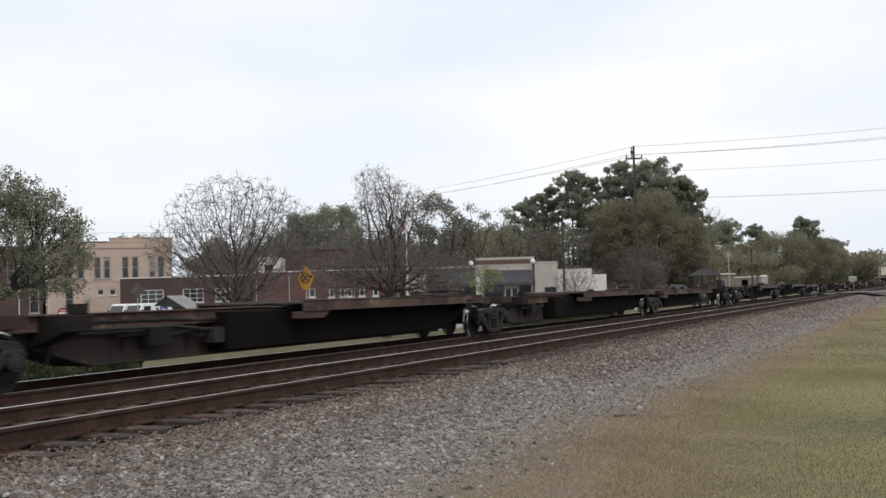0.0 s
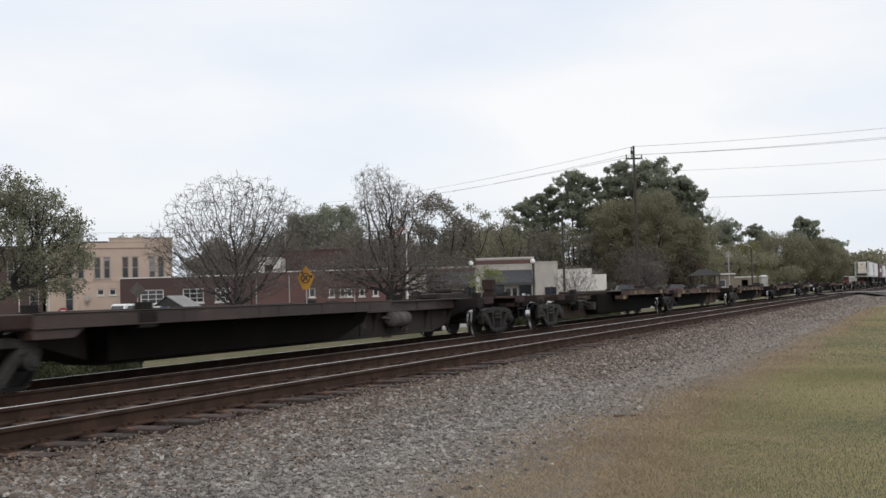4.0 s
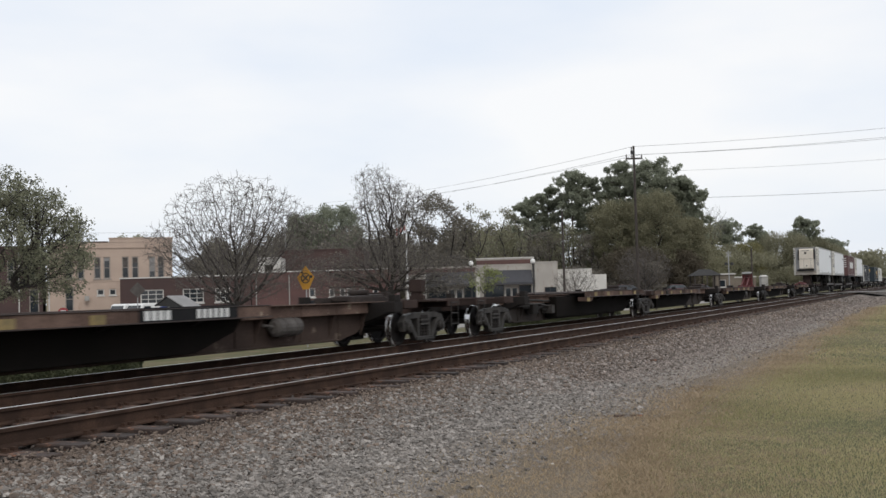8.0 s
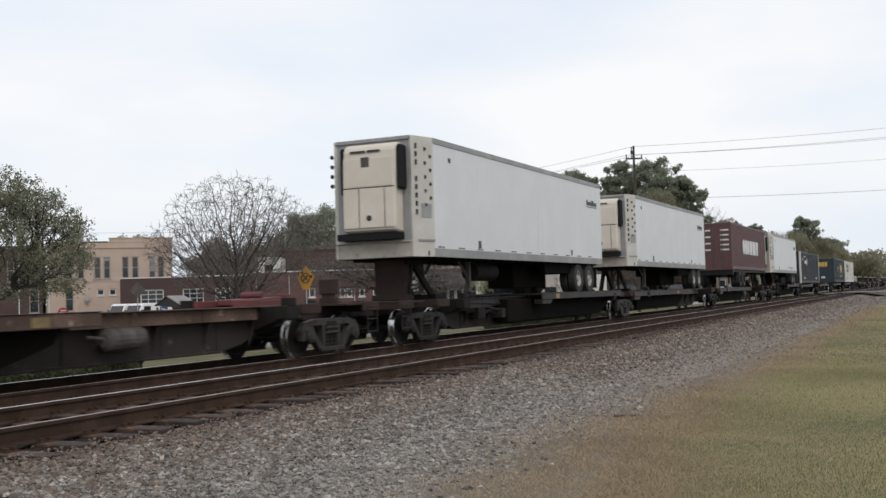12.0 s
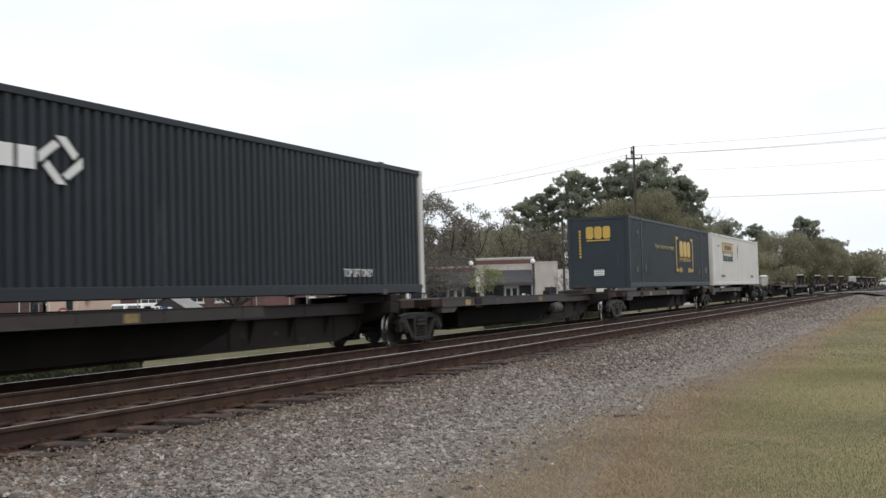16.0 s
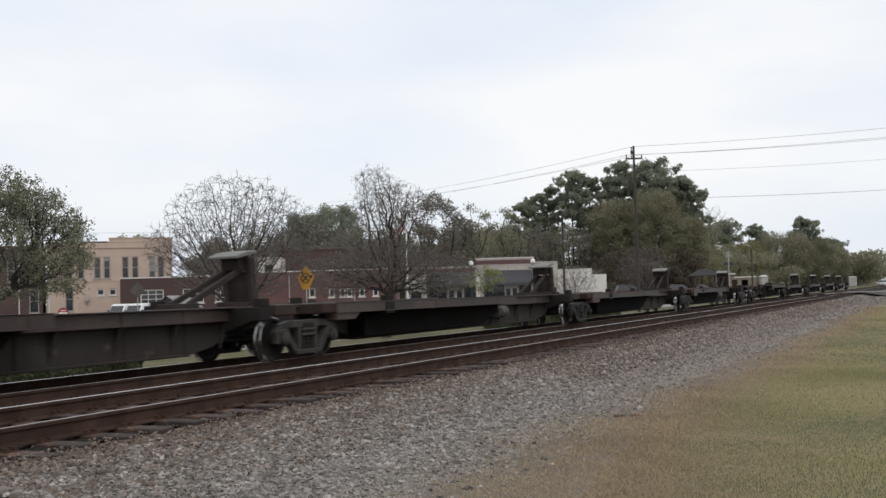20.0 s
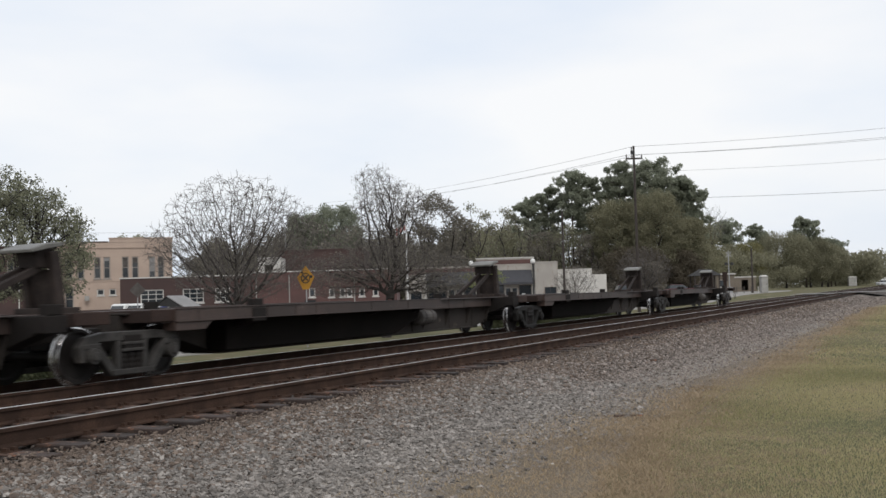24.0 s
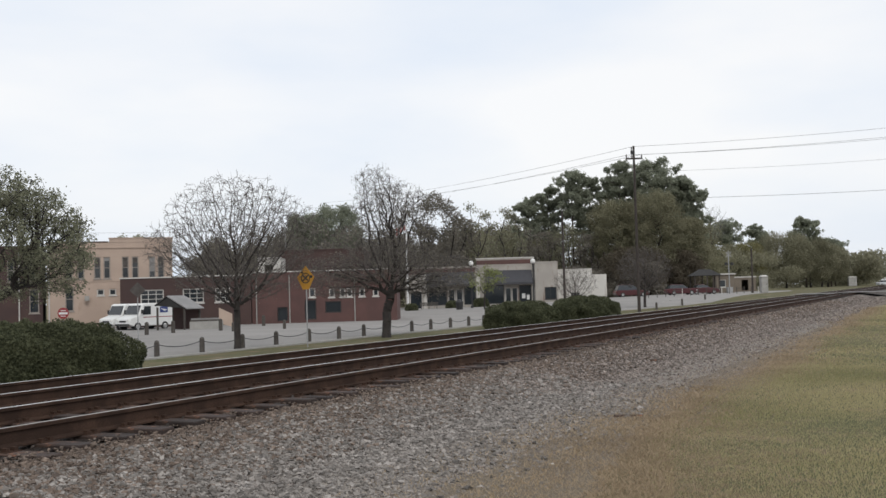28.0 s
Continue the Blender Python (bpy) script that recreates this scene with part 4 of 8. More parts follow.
def block_mark(ob, y, z, w, h, mat, name="emblem", x=1.298, end=False):
    """Three heavy plain blocks with stepped corners side by side, standing for a company mark."""
    sh = Shape()
    g = w / 3.15

    def bar(a0, b0, a1, b1):
        if end:
            sh.box(a0, a1, x, x + 0.006, b0, b1)
        else:
            sh.box(x, x + 0.006, a0, a1, b0, b1)

    for k in range(3):
        a = y + k * g * 1.06
        bar(a, z + h * 0.10, a + g * 0.95, z + h * 0.90)
        bar(a + g * 0.12, z, a + g * 0.83, z + h * 0.10)
        bar(a + g * 0.12, z + h * 0.90, a + g * 0.83, z + h)
    return part(name, sh, mat, ob)


CAR_TOP = 1.225
# blue-black 53-foot box
bx = container(380.82, 16.15, 2.92, CAR_TOP, CHARCOAL, "blue-black corrugated 53-foot container with pale corner posts", white_posts=True)
side_bars(bx, [(2.95 + k * 0.37, 1.82, 0.30, 0.31) for k in range(4)], MARK_WHITE, "emblem_bar")
dm = Shape()
for a in range(4):
    c, s = math.cos(a * math.pi / 2), math.sin(a * math.pi / 2)
    q = [(0.40 * c - 0.09 * s, 0.40 * s + 0.09 * c), (0.40 * c + 0.09 * s, 0.40 * s - 0.09 * c), (0.13 * c + 0.32 * s, 0.13 * s - 0.32 * c), (0.02 * c + 0.24 * s, 0.02 * s - 0.24 * c)]
    dm.solid([(1.298, 4.82 + y, 1.99 + z * 0.85) for y, z in q], [(1.304, 4.82 + y, 1.99 + z * 0.85) for y, z in q])
part("emblem", dm, MARK_WHITE, bx)
side_text(bx, "TOP LIFT ONLY", 2.0, 0.33, 0.24, MARK_WHITE, 1.2)
side_text(bx, "TOP LIFT ONLY", 12.42, 0.33, 0.24, MARK_WHITE, 1.2)
side_bars(bx, [(2.55 + k * 0.11 + (0.12 if k > 3 else 0), 2.42, 0.07, 0.12) for k in range(10)] + [(1.15, 2.35, 0.45, 0.03), (1.15, 2.16, 0.16, 0.15), (1.40, 2.16, 0.16, 0.15)], MARK_WHITE, "number_bar")
front_bars(bx, [(-0.72 + k * 0.2, 1.78, 0.13, 0.2) for k in range(4)] + [(0.5, 1.9 - k * 0.16, 0.09, 0.1) for k in range(5)] + [(0.8, 2.3 - k * 0.14, 0.09, 0.09) for k in range(10)], MARK_WHITE, "number_bar")
part("warning_strip", Shape().box(1.297, 1.302, 0.03, 0.12, 1.0, 1.9), YELLOW, bx)

# slate-blue 53-foot box with golden marks
cx = container(415.45, 16.15, 2.92, CAR_TOP, NAVY, "slate-blue corrugated 53-foot container with golden yellow marks")
block_mark(cx, 9.0, 1.42, 2.45, 0.76, MARK_YELLOW)
side_text(cx, "INTERMODAL", 9.0, 1.15, 0.26, MARK_YELLOW, 2.45)
side_text(cx, "How tomorrow moves", 4.18, 1.62, 0.36, MARK_FADED, 3.66)
side_bars(cx, [(8.25, 0.70, 0.13, 1.66), (8.381, 0.70, 0.32, 0.13), (8.381, 2.23, 0.32, 0.13), (11.85, 0.70, 0.13, 1.66), (11.529, 0.70, 0.32, 0.13), (11.529, 2.23, 0.32, 0.13)], MARK_YELLOW, "bracket_mark")
for y in (9.0, 9.34, 10.95, 11.29):
    part("wheel_dot", Shape().lathe([(1.297, 0.0), (1.297, 0.125), (1.303, 0.125), (1.303, 0.0)], (0, y, 0.78), "x", 16), MARK_YELLOW, cx)

block_mark(cx, -0.50, 2.02, 1.05, 0.50, MARK_YELLOW, end=True, x=-0.010)
front_bars(cx, [(-0.48, 1.93, 0.98, 0.05)] + [(-0.80, 2.3 - k * 0.13, 0.08, 0.09) for k in range(9)], MARK_YELLOW, "number_bar")
front_bars(cx, [(-0.2, 0.52, 0.42, 0.24)], SIGN_WHITE, "placard")
front_bars(cx, [(-0.16, 0.56 + k * 0.08, 0.34, 0.02) for k in range(3)], MARK_DARK, "placard_bar", y=-0.014)
side_bars(cx, [(0.95, 0.62, 0.28, 0.26), (2.35, 0.62, 0.28, 0.26), (13.3, 0.62, 0.2, 0.2), (1.2, 2.2, 0.2, 0.16), (14.75, 2.45, 0.32, 0.07), (9.9, 2.45, 0.5, 0.07), (3.6, 0.42, 0.12, 0.10), (12.2, 0.42, 0.12, 0.10)], TANK_GREY, "stencil_bar")

side_text(cx, "53", 15.0, 0.62, 0.36, STENCIL_TAN, 0.36)

# off-white 53-foot box
hx = container(432.75, 16.15, 2.92, CAR_TOP, BOX_WHITE, "off-white corrugated 53-foot container with a yellow panel", end_ribs=True)
side_bars(hx, [(2.85, 1.90, 3.55, 0.60)], MARK_YELLOW, "yellow_panel")
side_bars(hx, [(2.92, 1.95, 3.41, 0.035), (2.92, 2.42, 3.41, 0.035)] + [(3.55 + k * 0.37, 2.06, 0.28, 0.27) for k in range(6)], MARK_DARK, "emblem_bar", x=1.3035)
side_text(hx, "Intermodal", 3.03, 1.30, 0.62, MARK_GREEN, 3.15, bold=0.012)
front_bars(hx, [(-0.95, 2.05, 0.7, 0.34)], MARK_YELLOW, "yellow_panel", y=-0.03)
side_text(hx, "TOP LIFT ONLY", 2.35, 0.42, 0.2, MARK_DARK, 1.1)
side_text(hx, "TOP LIFT ONLY", 12.65, 0.42, 0.2, MARK_DARK, 1.1)
side_bars(hx, [(1.35 + k * 0.14, 2.20, 0.09, 0.07) for k in range(5)] + [(7.97, 1.6, 0.05, 0.9), (7.9, 2.0, 0.19, 0.25)], TANK_GREY, "stencil_bar")

# maroon 45-foot box on a chassis
mz = 2.16
mx = container(345.5, 13.72, 2.90, mz, MAROON, "maroon corrugated 45-foot container on a black chassis", posts=False, w=1.22)
# plain blocks stand for the company's name: some with cut corners, some tapering downwards
for y0, y1, cut, taper in ((3.95, 4.83, 0.2, 0), (4.92, 5.68, 0.06, 0), (5.76, 6.60, 0.2, 0), (6.68, 7.78, 0, 0.2), (7.89, 8.50, 0, 0), (8.58, 9.22, 0, 0), (9.32, 10.34, 0, 0.32)):
    z0, z1 = 1.04, 1.96
    ring = [(y0 + cut + taper, z0), (y1 - cut - taper, z0), (y1 - taper * 0.75, z0 + cut), (y1, z1 - cut), (y1 - cut, z1), (y0 + cut, z1), (y0, z1 - cut), (y0 + taper * 0.75, z0 + cut)]
    part("emblem_block", Shape().slab_x(ring, 1.223, 1.229), MARK_WHITE, mx)
side_bars(mx, [(8.4, 2.45, 0.03, 0.22), (12.0, 2.5, 0.45, 0.12), (12.0, 2.3, 0.45, 0.06)], TANK_GREY, "stencil_bar", x=1.223)
part("warning_patch", Shape().box(1.222, 1.227, 13.2, 13.42, 0.85, 1.05), YELLOW, mx)
fb = Shape()
for k in range(4):
    fb.box(-0.95 + k * 0.52, -0.9 + k * 0.52, -0.03, 0.0, 0.1, 2.8)
part("door_bar", fb, TANK_GREY, mx)
front_bars(mx, [(0.55, 2.4 - k * 0.3, 0.5, 0.09) for k in range(5)] + [(-0.4, 2.4 - k * 0.4, 0.35, 0.09) for k in range(4)], MARK_WHITE, "number_bar", y=-0.012)


def road_wheel(parent, x, y, z, r=0.50, w=0.26, rim=True):
    """Tyre and dished rim; the dish faces +x when x is positive."""
    s = 1 if x > 0 else -1
    prof = [(-w / 2, r * 0.55), (-w / 2, r * 0.93), (-w / 2 + 0.03, r), (w / 2 - 0.03, r), (w / 2, r * 0.93), (w / 2, r * 0.60), (w / 2 - 0.05, r * 0.56)]
    ty = part("tyre", Shape().lathe(prof, (0, 0, 0), "x", 24), RUBBER, parent, m=pose(x, y, z, 0, 0, 0 if s > 0 else 180))
    part("rim", Shape().lathe([(w / 2 - 0.03, r * 0.58), (w / 2 - 0.02, r * 0.50), (w / 2 - 0.10, r * 0.42), (w / 2 - 0.12, r * 0.24), (w / 2 - 0.03, r * 0.20), (w / 2 - 0.02, 0.0)], (0, 0, 0), "x", 20), RIM_WHITE if rim else BLACK_STEEL_AND_SHADE, ty)
    return ty


def landing_gear(ob, y, drop):
    """Two braced legs that hang below a trailer's floor."""
    for s in (-1, 1):
        lg = Shape().box(s * 0.72 - 0.06, s * 0.72 + 0.06, y - 0.06, y + 0.06, -drop, 0.0)
        lg.beam((s * 0.72, y, -drop * 0.6), (s * 0.60, y - 0.42, 0.0), 0.04, 0.06)
        lg.beam((s * 0.72, y, -drop * 0.6), (s * 0.60, y + 0.42, 0.0), 0.04, 0.06)
        lg.box(s * 0.72 - 0.12, s * 0.72 + 0.12, y - 0.12, y + 0.12, -drop - 0.03, -drop)
        part("landing_leg", lg, TANK_GREY, ob)


def stanchion(ob, y, drop, z_floor):
    """The car's hitch under the trailer's nose, seen with its diagonal struts."""
    for s in (-1, 1):
        part("stand_leg", Shape().beam((s * 0.30, y + 0.1, -0.05), (s * 0.38, y - 0.25, -drop), 0.10, 0.18), CAR_STEEL, ob)
        part("stand_strut", Shape().beam((s * 0.28, y + 0.25, -0.12), (s * 0.30, y + 1.35, -drop + 0.05), 0.09, 0.17), CAR_STEEL, ob)
    part("kingpin_plate", Shape().box(-0.45, 0.45, y - 0.4, y + 0.7, -0.14, -0.02), CAR_STEEL, ob)
    part("stand_foot", Shape().box(-0.45, 0.45, y + 1.2, y + 1.5, -drop, -drop + 0.14), CAR_STEEL, ob)


def trailer(u, length, label, number):
    """A refrigerated road trailer: smooth white sides, cream cooling unit on its nose, tandem wheels at the tail."""
    zf = 2.10
    H = 2.93
    w = 1.295
    ob = thing("refrigerated_trailer", pose(0, u, zf), label, "trailer", "loads of the freight train")
    TRAIN.append((ob, 0.0, u, zf))
    body = Shape().box(-w + 0.01, w - 0.01, 0.39, length, 0.20, H - 0.03)
    part("body", body, TRAILER_WHITE, ob, bevel=0.015)
    for s in (-1, 1):
        part("bottom_rail", Shape().box(s * w - (0.05 if s > 0 else 0.006), s * w + (0.006 if s > 0 else 0.05), 0.39, length, 0.0, 0.21), ALUMINIUM, ob, bevel=0.006)
        part("top_rail", Shape().box(s * w - (0.05 if s > 0 else 0.006), s * w + (0.006 if s > 0 else 0.05), 0.39, length, H - 0.14, H), ALUMINIUM, ob, bevel=0.006)
        part("rear_post", Shape().box(s * w - (0.10 if s > 0 else 0.004), s * w + (0.004 if s > 0 else 0.10), length - 0.12, length + 0.02, 0.0, H - 0.02), TRAILER_WHITE, ob, bevel=0.008)
        np_ = Shape().solid([(s * (w - 0.02), 0.42, 0.0), (s * (w + 0.005), 0.38, 0.0), (s * (w - 0.22), -0.34, 0.0), (s * (w - 0.30), -0.30, 0.0)], [(s * (w - 0.02), 0.42, H), (s * (w + 0.005), 0.38, H), (s * (w - 0.22), -0.34, H), (s * (w - 0.30), -0.30, H)])
        post = part("nose_post", np_, NOSE_POST, ob, bevel=0.01)
        c = Vector((s * (w + 0.002), 0.38, 0)).lerp(Vector((s * (w - 0.22), -0.34, 0)), 0.36)
        part("vent_plate", Shape().beam((c.x + s * 0.06, c.y + 0.16, 1.12), (c.x - s * 0.05, c.y - 0.16, 1.12), 0.02, 0.34), NOSE_GREY, post, "grey vent plate")
        part("foot_cap", Shape().beam((c.x + s * 0.09, c.y + 0.25, 0.40), (c.x - s * 0.09, c.y - 0.30, 0.40), 0.03, 0.05), NOSE_GREY, post)
        holes = Shape()
        e1, e2 = Vector((s * (w + 0.006), 0.38, 0)), Vector((s * (w - 0.22), -0.342, 0))
        for k in range(9):
            f = 0.16 if k % 2 else 0.40
            c = e1.lerp(e2, f)
            holes.rod((c.x, c.y, 2.62 - k * 0.17), (c.x + s * 0.006, c.y - 0.008, 2.62 - k * 0.17), 0.048, n=10)
        part("vent_hole", holes, BLACK, post, "dark vent holes")
        nb = Shape()
        for k in range(9 if s > 0 else 0):
            if k == 3:
                continue
            c = e1.lerp(e2, 0.80)
            nb.box(c.x - 0.02, c.x + 0.045, c.y - 0.03, c.y - 0.01, 2.62 - k * 0.2, 2.74 - k * 0.2)
        if s > 0:
            part("number_bar", nb, MARK_DARK, post)
    for k in range(4):
        part("vent_hole", Shape().lathe([(-0.012, 0.0), (-0.012, 0.055), (0.0, 0.055), (0.0, 0.0)], (0, 0, 0), "y", 12), BLACK, ob, m=pose(-w + 0.16, -0.335, 2.55 - k * 0.24))
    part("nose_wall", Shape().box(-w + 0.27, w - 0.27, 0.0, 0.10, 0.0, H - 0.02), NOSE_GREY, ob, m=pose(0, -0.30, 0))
    part("nose_sill", Shape().box(-w + 0.27, w - 0.27, -0.03, 0.06, 0.0, 0.36).box(-w + 0.27, w - 0.27, -0.08, 0.02, 0.36, 0.40), GRIMY_WHITE, ob, bevel=0.008, m=pose(0, -0.31, 0))
    part("nose_header", Shape().box(-w + 0.27, w - 0.27, -0.04, 0.06, H - 0.09, H), ALUMINIUM, ob, bevel=0.008, m=pose(0, -0.31, 0))
    unit = part("cooling_unit", Shape().slab_x([(0.0, 0.58), (-0.40, 0.62), (-0.46, 0.70), (-0.46, 1.72), (-0.40, 2.62), (-0.30, 2.75), (0.0, 2.78)], -0.74, 0.70), CREAM, ob, "cream refrigeration unit", bevel=0.05, m=pose(0.13, -0.30, 0))
    part("unit_panel", Shape().box(-0.70, 0.66, -0.475, -0.455, 0.72, 1.66).box(-0.70, 0.66, -0.465, -0.44, 1.72, 2.40), CREAM, unit, bevel=0.006)
    part("unit_seam", Shape().box(-0.72, 0.68, -0.468, -0.45, 1.675, 1.70).box(-0.28, -0.26, -0.478, -0.45, 0.72, 1.66).box(0.42, 0.44, -0.478, -0.45, 0.72, 1.66), MARK_DARK, unit)
    part("unit_badge", Shape().box(-0.20, 0.02, -0.472, -0.45, 2.18, 2.42), TANK_GREY, unit)
    part("badge_bars", Shape().box(-0.52, -0.1, -0.44, -0.41, 2.54, 2.59).box(-0.05, 0.3, -0.44, -0.41, 2.54, 2.59), MARK_DARK, unit)
    part("filler_port", Shape().rod((0.0, -0.485, 0.95), (0.0, -0.46, 0.95), 0.07, n=14), MARK_DARK, unit)
    part("side_grille", Shape().box(0.705, 0.83, -0.38, -0.02, 1.62, 2.70), BLACK, ob, "black louvred grille", bevel=0.05, m=pose(0.13, -0.30, 0))
    part("side_grille", Shape().box(-0.86, -0.745, -0.36, 0.0, 1.55, 2.70), BLACK, ob, "black louvred grille", bevel=0.04, m=pose(0.13, -0.30, 0))
    part("unit_base", Shape().box(-0.84, 0.82, -0.36, 0.0, 0.44, 0.60), BLACK, ob, m=pose(0, -0.30, 0))
    clips = Shape()
    k = 0.6
    while k < length - 0.5:
        clips.box(w - 0.012, w + 0.004, k, k + 0.16, 0.235, 0.265)
        clips.box(w - 0.012, w + 0.004, k + 0.24, k + 0.34, 0.235, 0.265)
        k += 1.22
    part("marker_lamp", clips, MARK_DARK, ob)
    part("side_placard", Shape().box(w - 0.012, w + 0.002, 3.1, 3.26, 0.28, 0.48).box(w - 0.012, w + 0.002, 10.9, 11.02, 0.26, 0.44).box(w - 0.012, w + 0.002, 1.3, 1.42, 2.40, 2.52), TANK_GREY, ob)
    sh = Shape()
    for j in range(7):
        sh.box(w - 0.012, w + 0.002, length - 1.62 + j * 0.17, length - 1.50 + j * 0.17, 2.08, 2.27 if j in (0, 3, 4) else 2.21)
    sh.box(w - 0.012, w + 0.002, length - 1.62, length - 0.45, 2.02, 2.04)
    part("emblem_bar", sh, MARK_DARK, ob)
    if number == 3:
        part("pale_stripe", Shape().box(w - 0.012, w + 0.001, 8.6, 11.9, 0.40, 0.50), ALUMINIUM, ob)
    part("floor", Shape().box(-w + 0.05, w - 0.05, 0.15, length - 0.05, 0.03, 0.14), BLACK, ob)
    me_cross = mesh("cross_member", Shape().box(-w + 0.08, w - 0.08, 0, 0.06, -0.05, 0.03), CAR_STEEL)
    k = 0.7
    while k < length - 0.4:
        put("cross_member", me_cross, ob, pose(0, k, 0))
        k += 0.55
    part("rear_frame", Shape().slab_x([(length - 3.9, 0.0), (length - 3.7, -0.32), (length - 0.6, -0.32), (length - 0.1, -0.05), (length - 0.1, 0.0)], -0.55, 0.55), CAR_STEEL, ob)
    for y in (length - 2.55, length - 1.33):
        for s in (-1, 1):
            road_wheel(ob, s * 1.10, y, 1.09 + 0.50 - zf)
            road_wheel(ob, s * 0.80, y, 1.09 + 0.50 - zf, rim=False)
    part("mud_flap", Shape().box(-1.25, -0.7, length - 3.75, length - 3.72, -0.95, 0.0), BLACK, ob)
    for x in (-1.25, 0.7):
        part("mud_flap", Shape().box(x, x + 0.55, length - 0.62, length - 0.60, -0.85, -0.1), BLACK, ob)
    landing_gear(ob, 3.6, 0.85)
    stanchion(ob, 0.9, zf - 1.05, zf)
    if number == 1:
        part("pedestal", Shape().box(-0.42, 0.38, 0.40, 0.78, 1.06 - zf, -0.02).box(-0.5, 0.46, 0.36, 0.82, 1.06 - zf, 1.2 - zf), CAR_BROWN, ob, "rust-brown pedestal under the nose", bevel=0.015)
    part("underslung_box", Shape().box(-0.45, 0.45, 7.7, 10.6, -0.80, 0.02), BLACK_STEEL_AND_SHADE, ob, "black underslung box", bevel=0.04)
    part("slide_rail", Shape().box(-1.05, -0.9, 8.9, length - 0.3, -0.34, 0.0).box(0.9, 1.05, 8.9, length - 0.3, -0.34, 0.0), BLACK_STEEL_AND_SHADE, ob)
    if number != 2:
        part("fuel_tank", Shape().lathe([(4.0, 0.0), (4.0, 0.26), (5.5, 0.26), (5.5, 0.0)], (0.6, 0, -0.32), "y", 16), CAR_STEEL, ob)
    return ob


trailer(303.45, 14.4, "white refrigerated trailer with a cream cooling unit", 1)
trailer(322.45, 14.3, "white refrigerated trailer behind another trailer", 2)
trailer(362.8, 14.35, "white refrigerated trailer with a pale stripe", 3)

# the chassis under the maroon box
ch = thing("container_chassis", pose(0, 345.5, mz), "black skeletal road chassis under a maroon container", "chassis", "loads of the freight train")
TRAIN.append((ch, 0.0, 345.5, mz))
for s in (-1, 1):
    part("frame_rail", Shape().slab_x([(0.1, -0.06), (0.1, -0.22), (3.0, -0.24), (3.8, -0.42), (13.5, -0.42), (13.5, -0.06)], s * 0.48 - 0.05, s * 0.48 + 0.05), BLACK, ch)
    part("side_rail", Shape().box(s * 1.12 - 0.05, s * 1.12 + 0.05, 0.1, 13.6, -0.14, -0.012), BLACK, ch)
for k in range(9):
    part("cross_member", Shape().box(-1.14, 1.14, 0.4 + k * 1.6, 0.52 + k * 1.6, -0.24, -0.06), BLACK, ch)
part("tail_bolster", Shape().box(-1.2, 1.2, 13.3, 13.65, -0.3, -0.012), BLACK, ch)
for y in (9.6, 10.85):
    for s in (-1, 1):
        road_wheel(ch, s * 1.08, y, 1.09 + 0.50 - mz, rim=False)
        road_wheel(ch, s * 0.78, y, 1.09 + 0.50 - mz, rim=False)
landing_gear(ch, 4.2, 0.8)
stanchion(ch, 0.9, mz - 1.05, mz)
# the chassis rides with its nose to the train's rear
for c in ch.children:
    c.matrix_basis = pose(0, 13.72, 0, 0, 0, 180) @ c.matrix_basis
# ---- buildings of the town ----
GROUND = -1.10


def wall_panel(w, h, thick, openings, sh=None, mi=0, x0=0.0, z0=0.0, y0=0.0):
    """A wall from x0 to x0 + w with true openings (x, z, width, height) cut through it; its face is at y0."""
    sh = sh or Shape()
    xs = sorted({x0, x0 + w, *[o[0] for o in openings], *[o[0] + o[2] for o in openings]})
    for a, b in zip(xs, xs[1:]):
        holes = sorted((o[1], o[1] + o[3]) for o in openings if o[0] <= a + 1e-6 and o[0] + o[2] >= b - 1e-6)
        z = z0
        for lo, hi in holes + [(z0 + h, None)]:
            if lo - z > 1e-4:
                sh.box(a, b, y0, y0 + thick, z, lo, mi)
            z = hi if hi is not None else z
    return sh


def window(ob, x, z, w, h, cols=1, rows=2, frame_mat=None, y=0.0, sill=True, name="window"):
    """Frame set into its opening, glazing bars, pane, sill."""
    fm = frame_mat or TRIM_WHITE
    t = 0.095
    fr = Shape()
    fr.box(x, x + t, y + 0.06, y + 0.16, z, z + h).box(x + w - t, x + w, y + 0.06, y + 0.16, z, z + h)
    fr.box(x + t, x + w - t, y + 0.06, y + 0.16, z, z + t).box(x + t, x + w - t, y + 0.06, y + 0.16, z + h - t, z + h)
    win = part(name, fr, fm, ob)
    for c in range(1, cols):
        part("glazing_bar", Shape().box(x + w * c / cols - 0.025, x + w * c / cols + 0.025, y + 0.07, y + 0.14, z + t, z + h - t), fm, win)
    for r in range(1, rows):
        part("glazing_bar", Shape().box(x + t, x + w - t, y + 0.075, y + 0.135, z + h * r / rows - 0.025, z + h * r / rows + 0.025), fm, win)
    part("pane", Shape().box(x + t, x + w - t, y + 0.10, y + 0.115, z + t, z + h - t), PANE, win)
    if sill:
        part("sill", Shape().box(x - 0.08, x + w + 0.08, y - 0.07, y + 0.06, z - 0.10, z), fm, win)
    return win


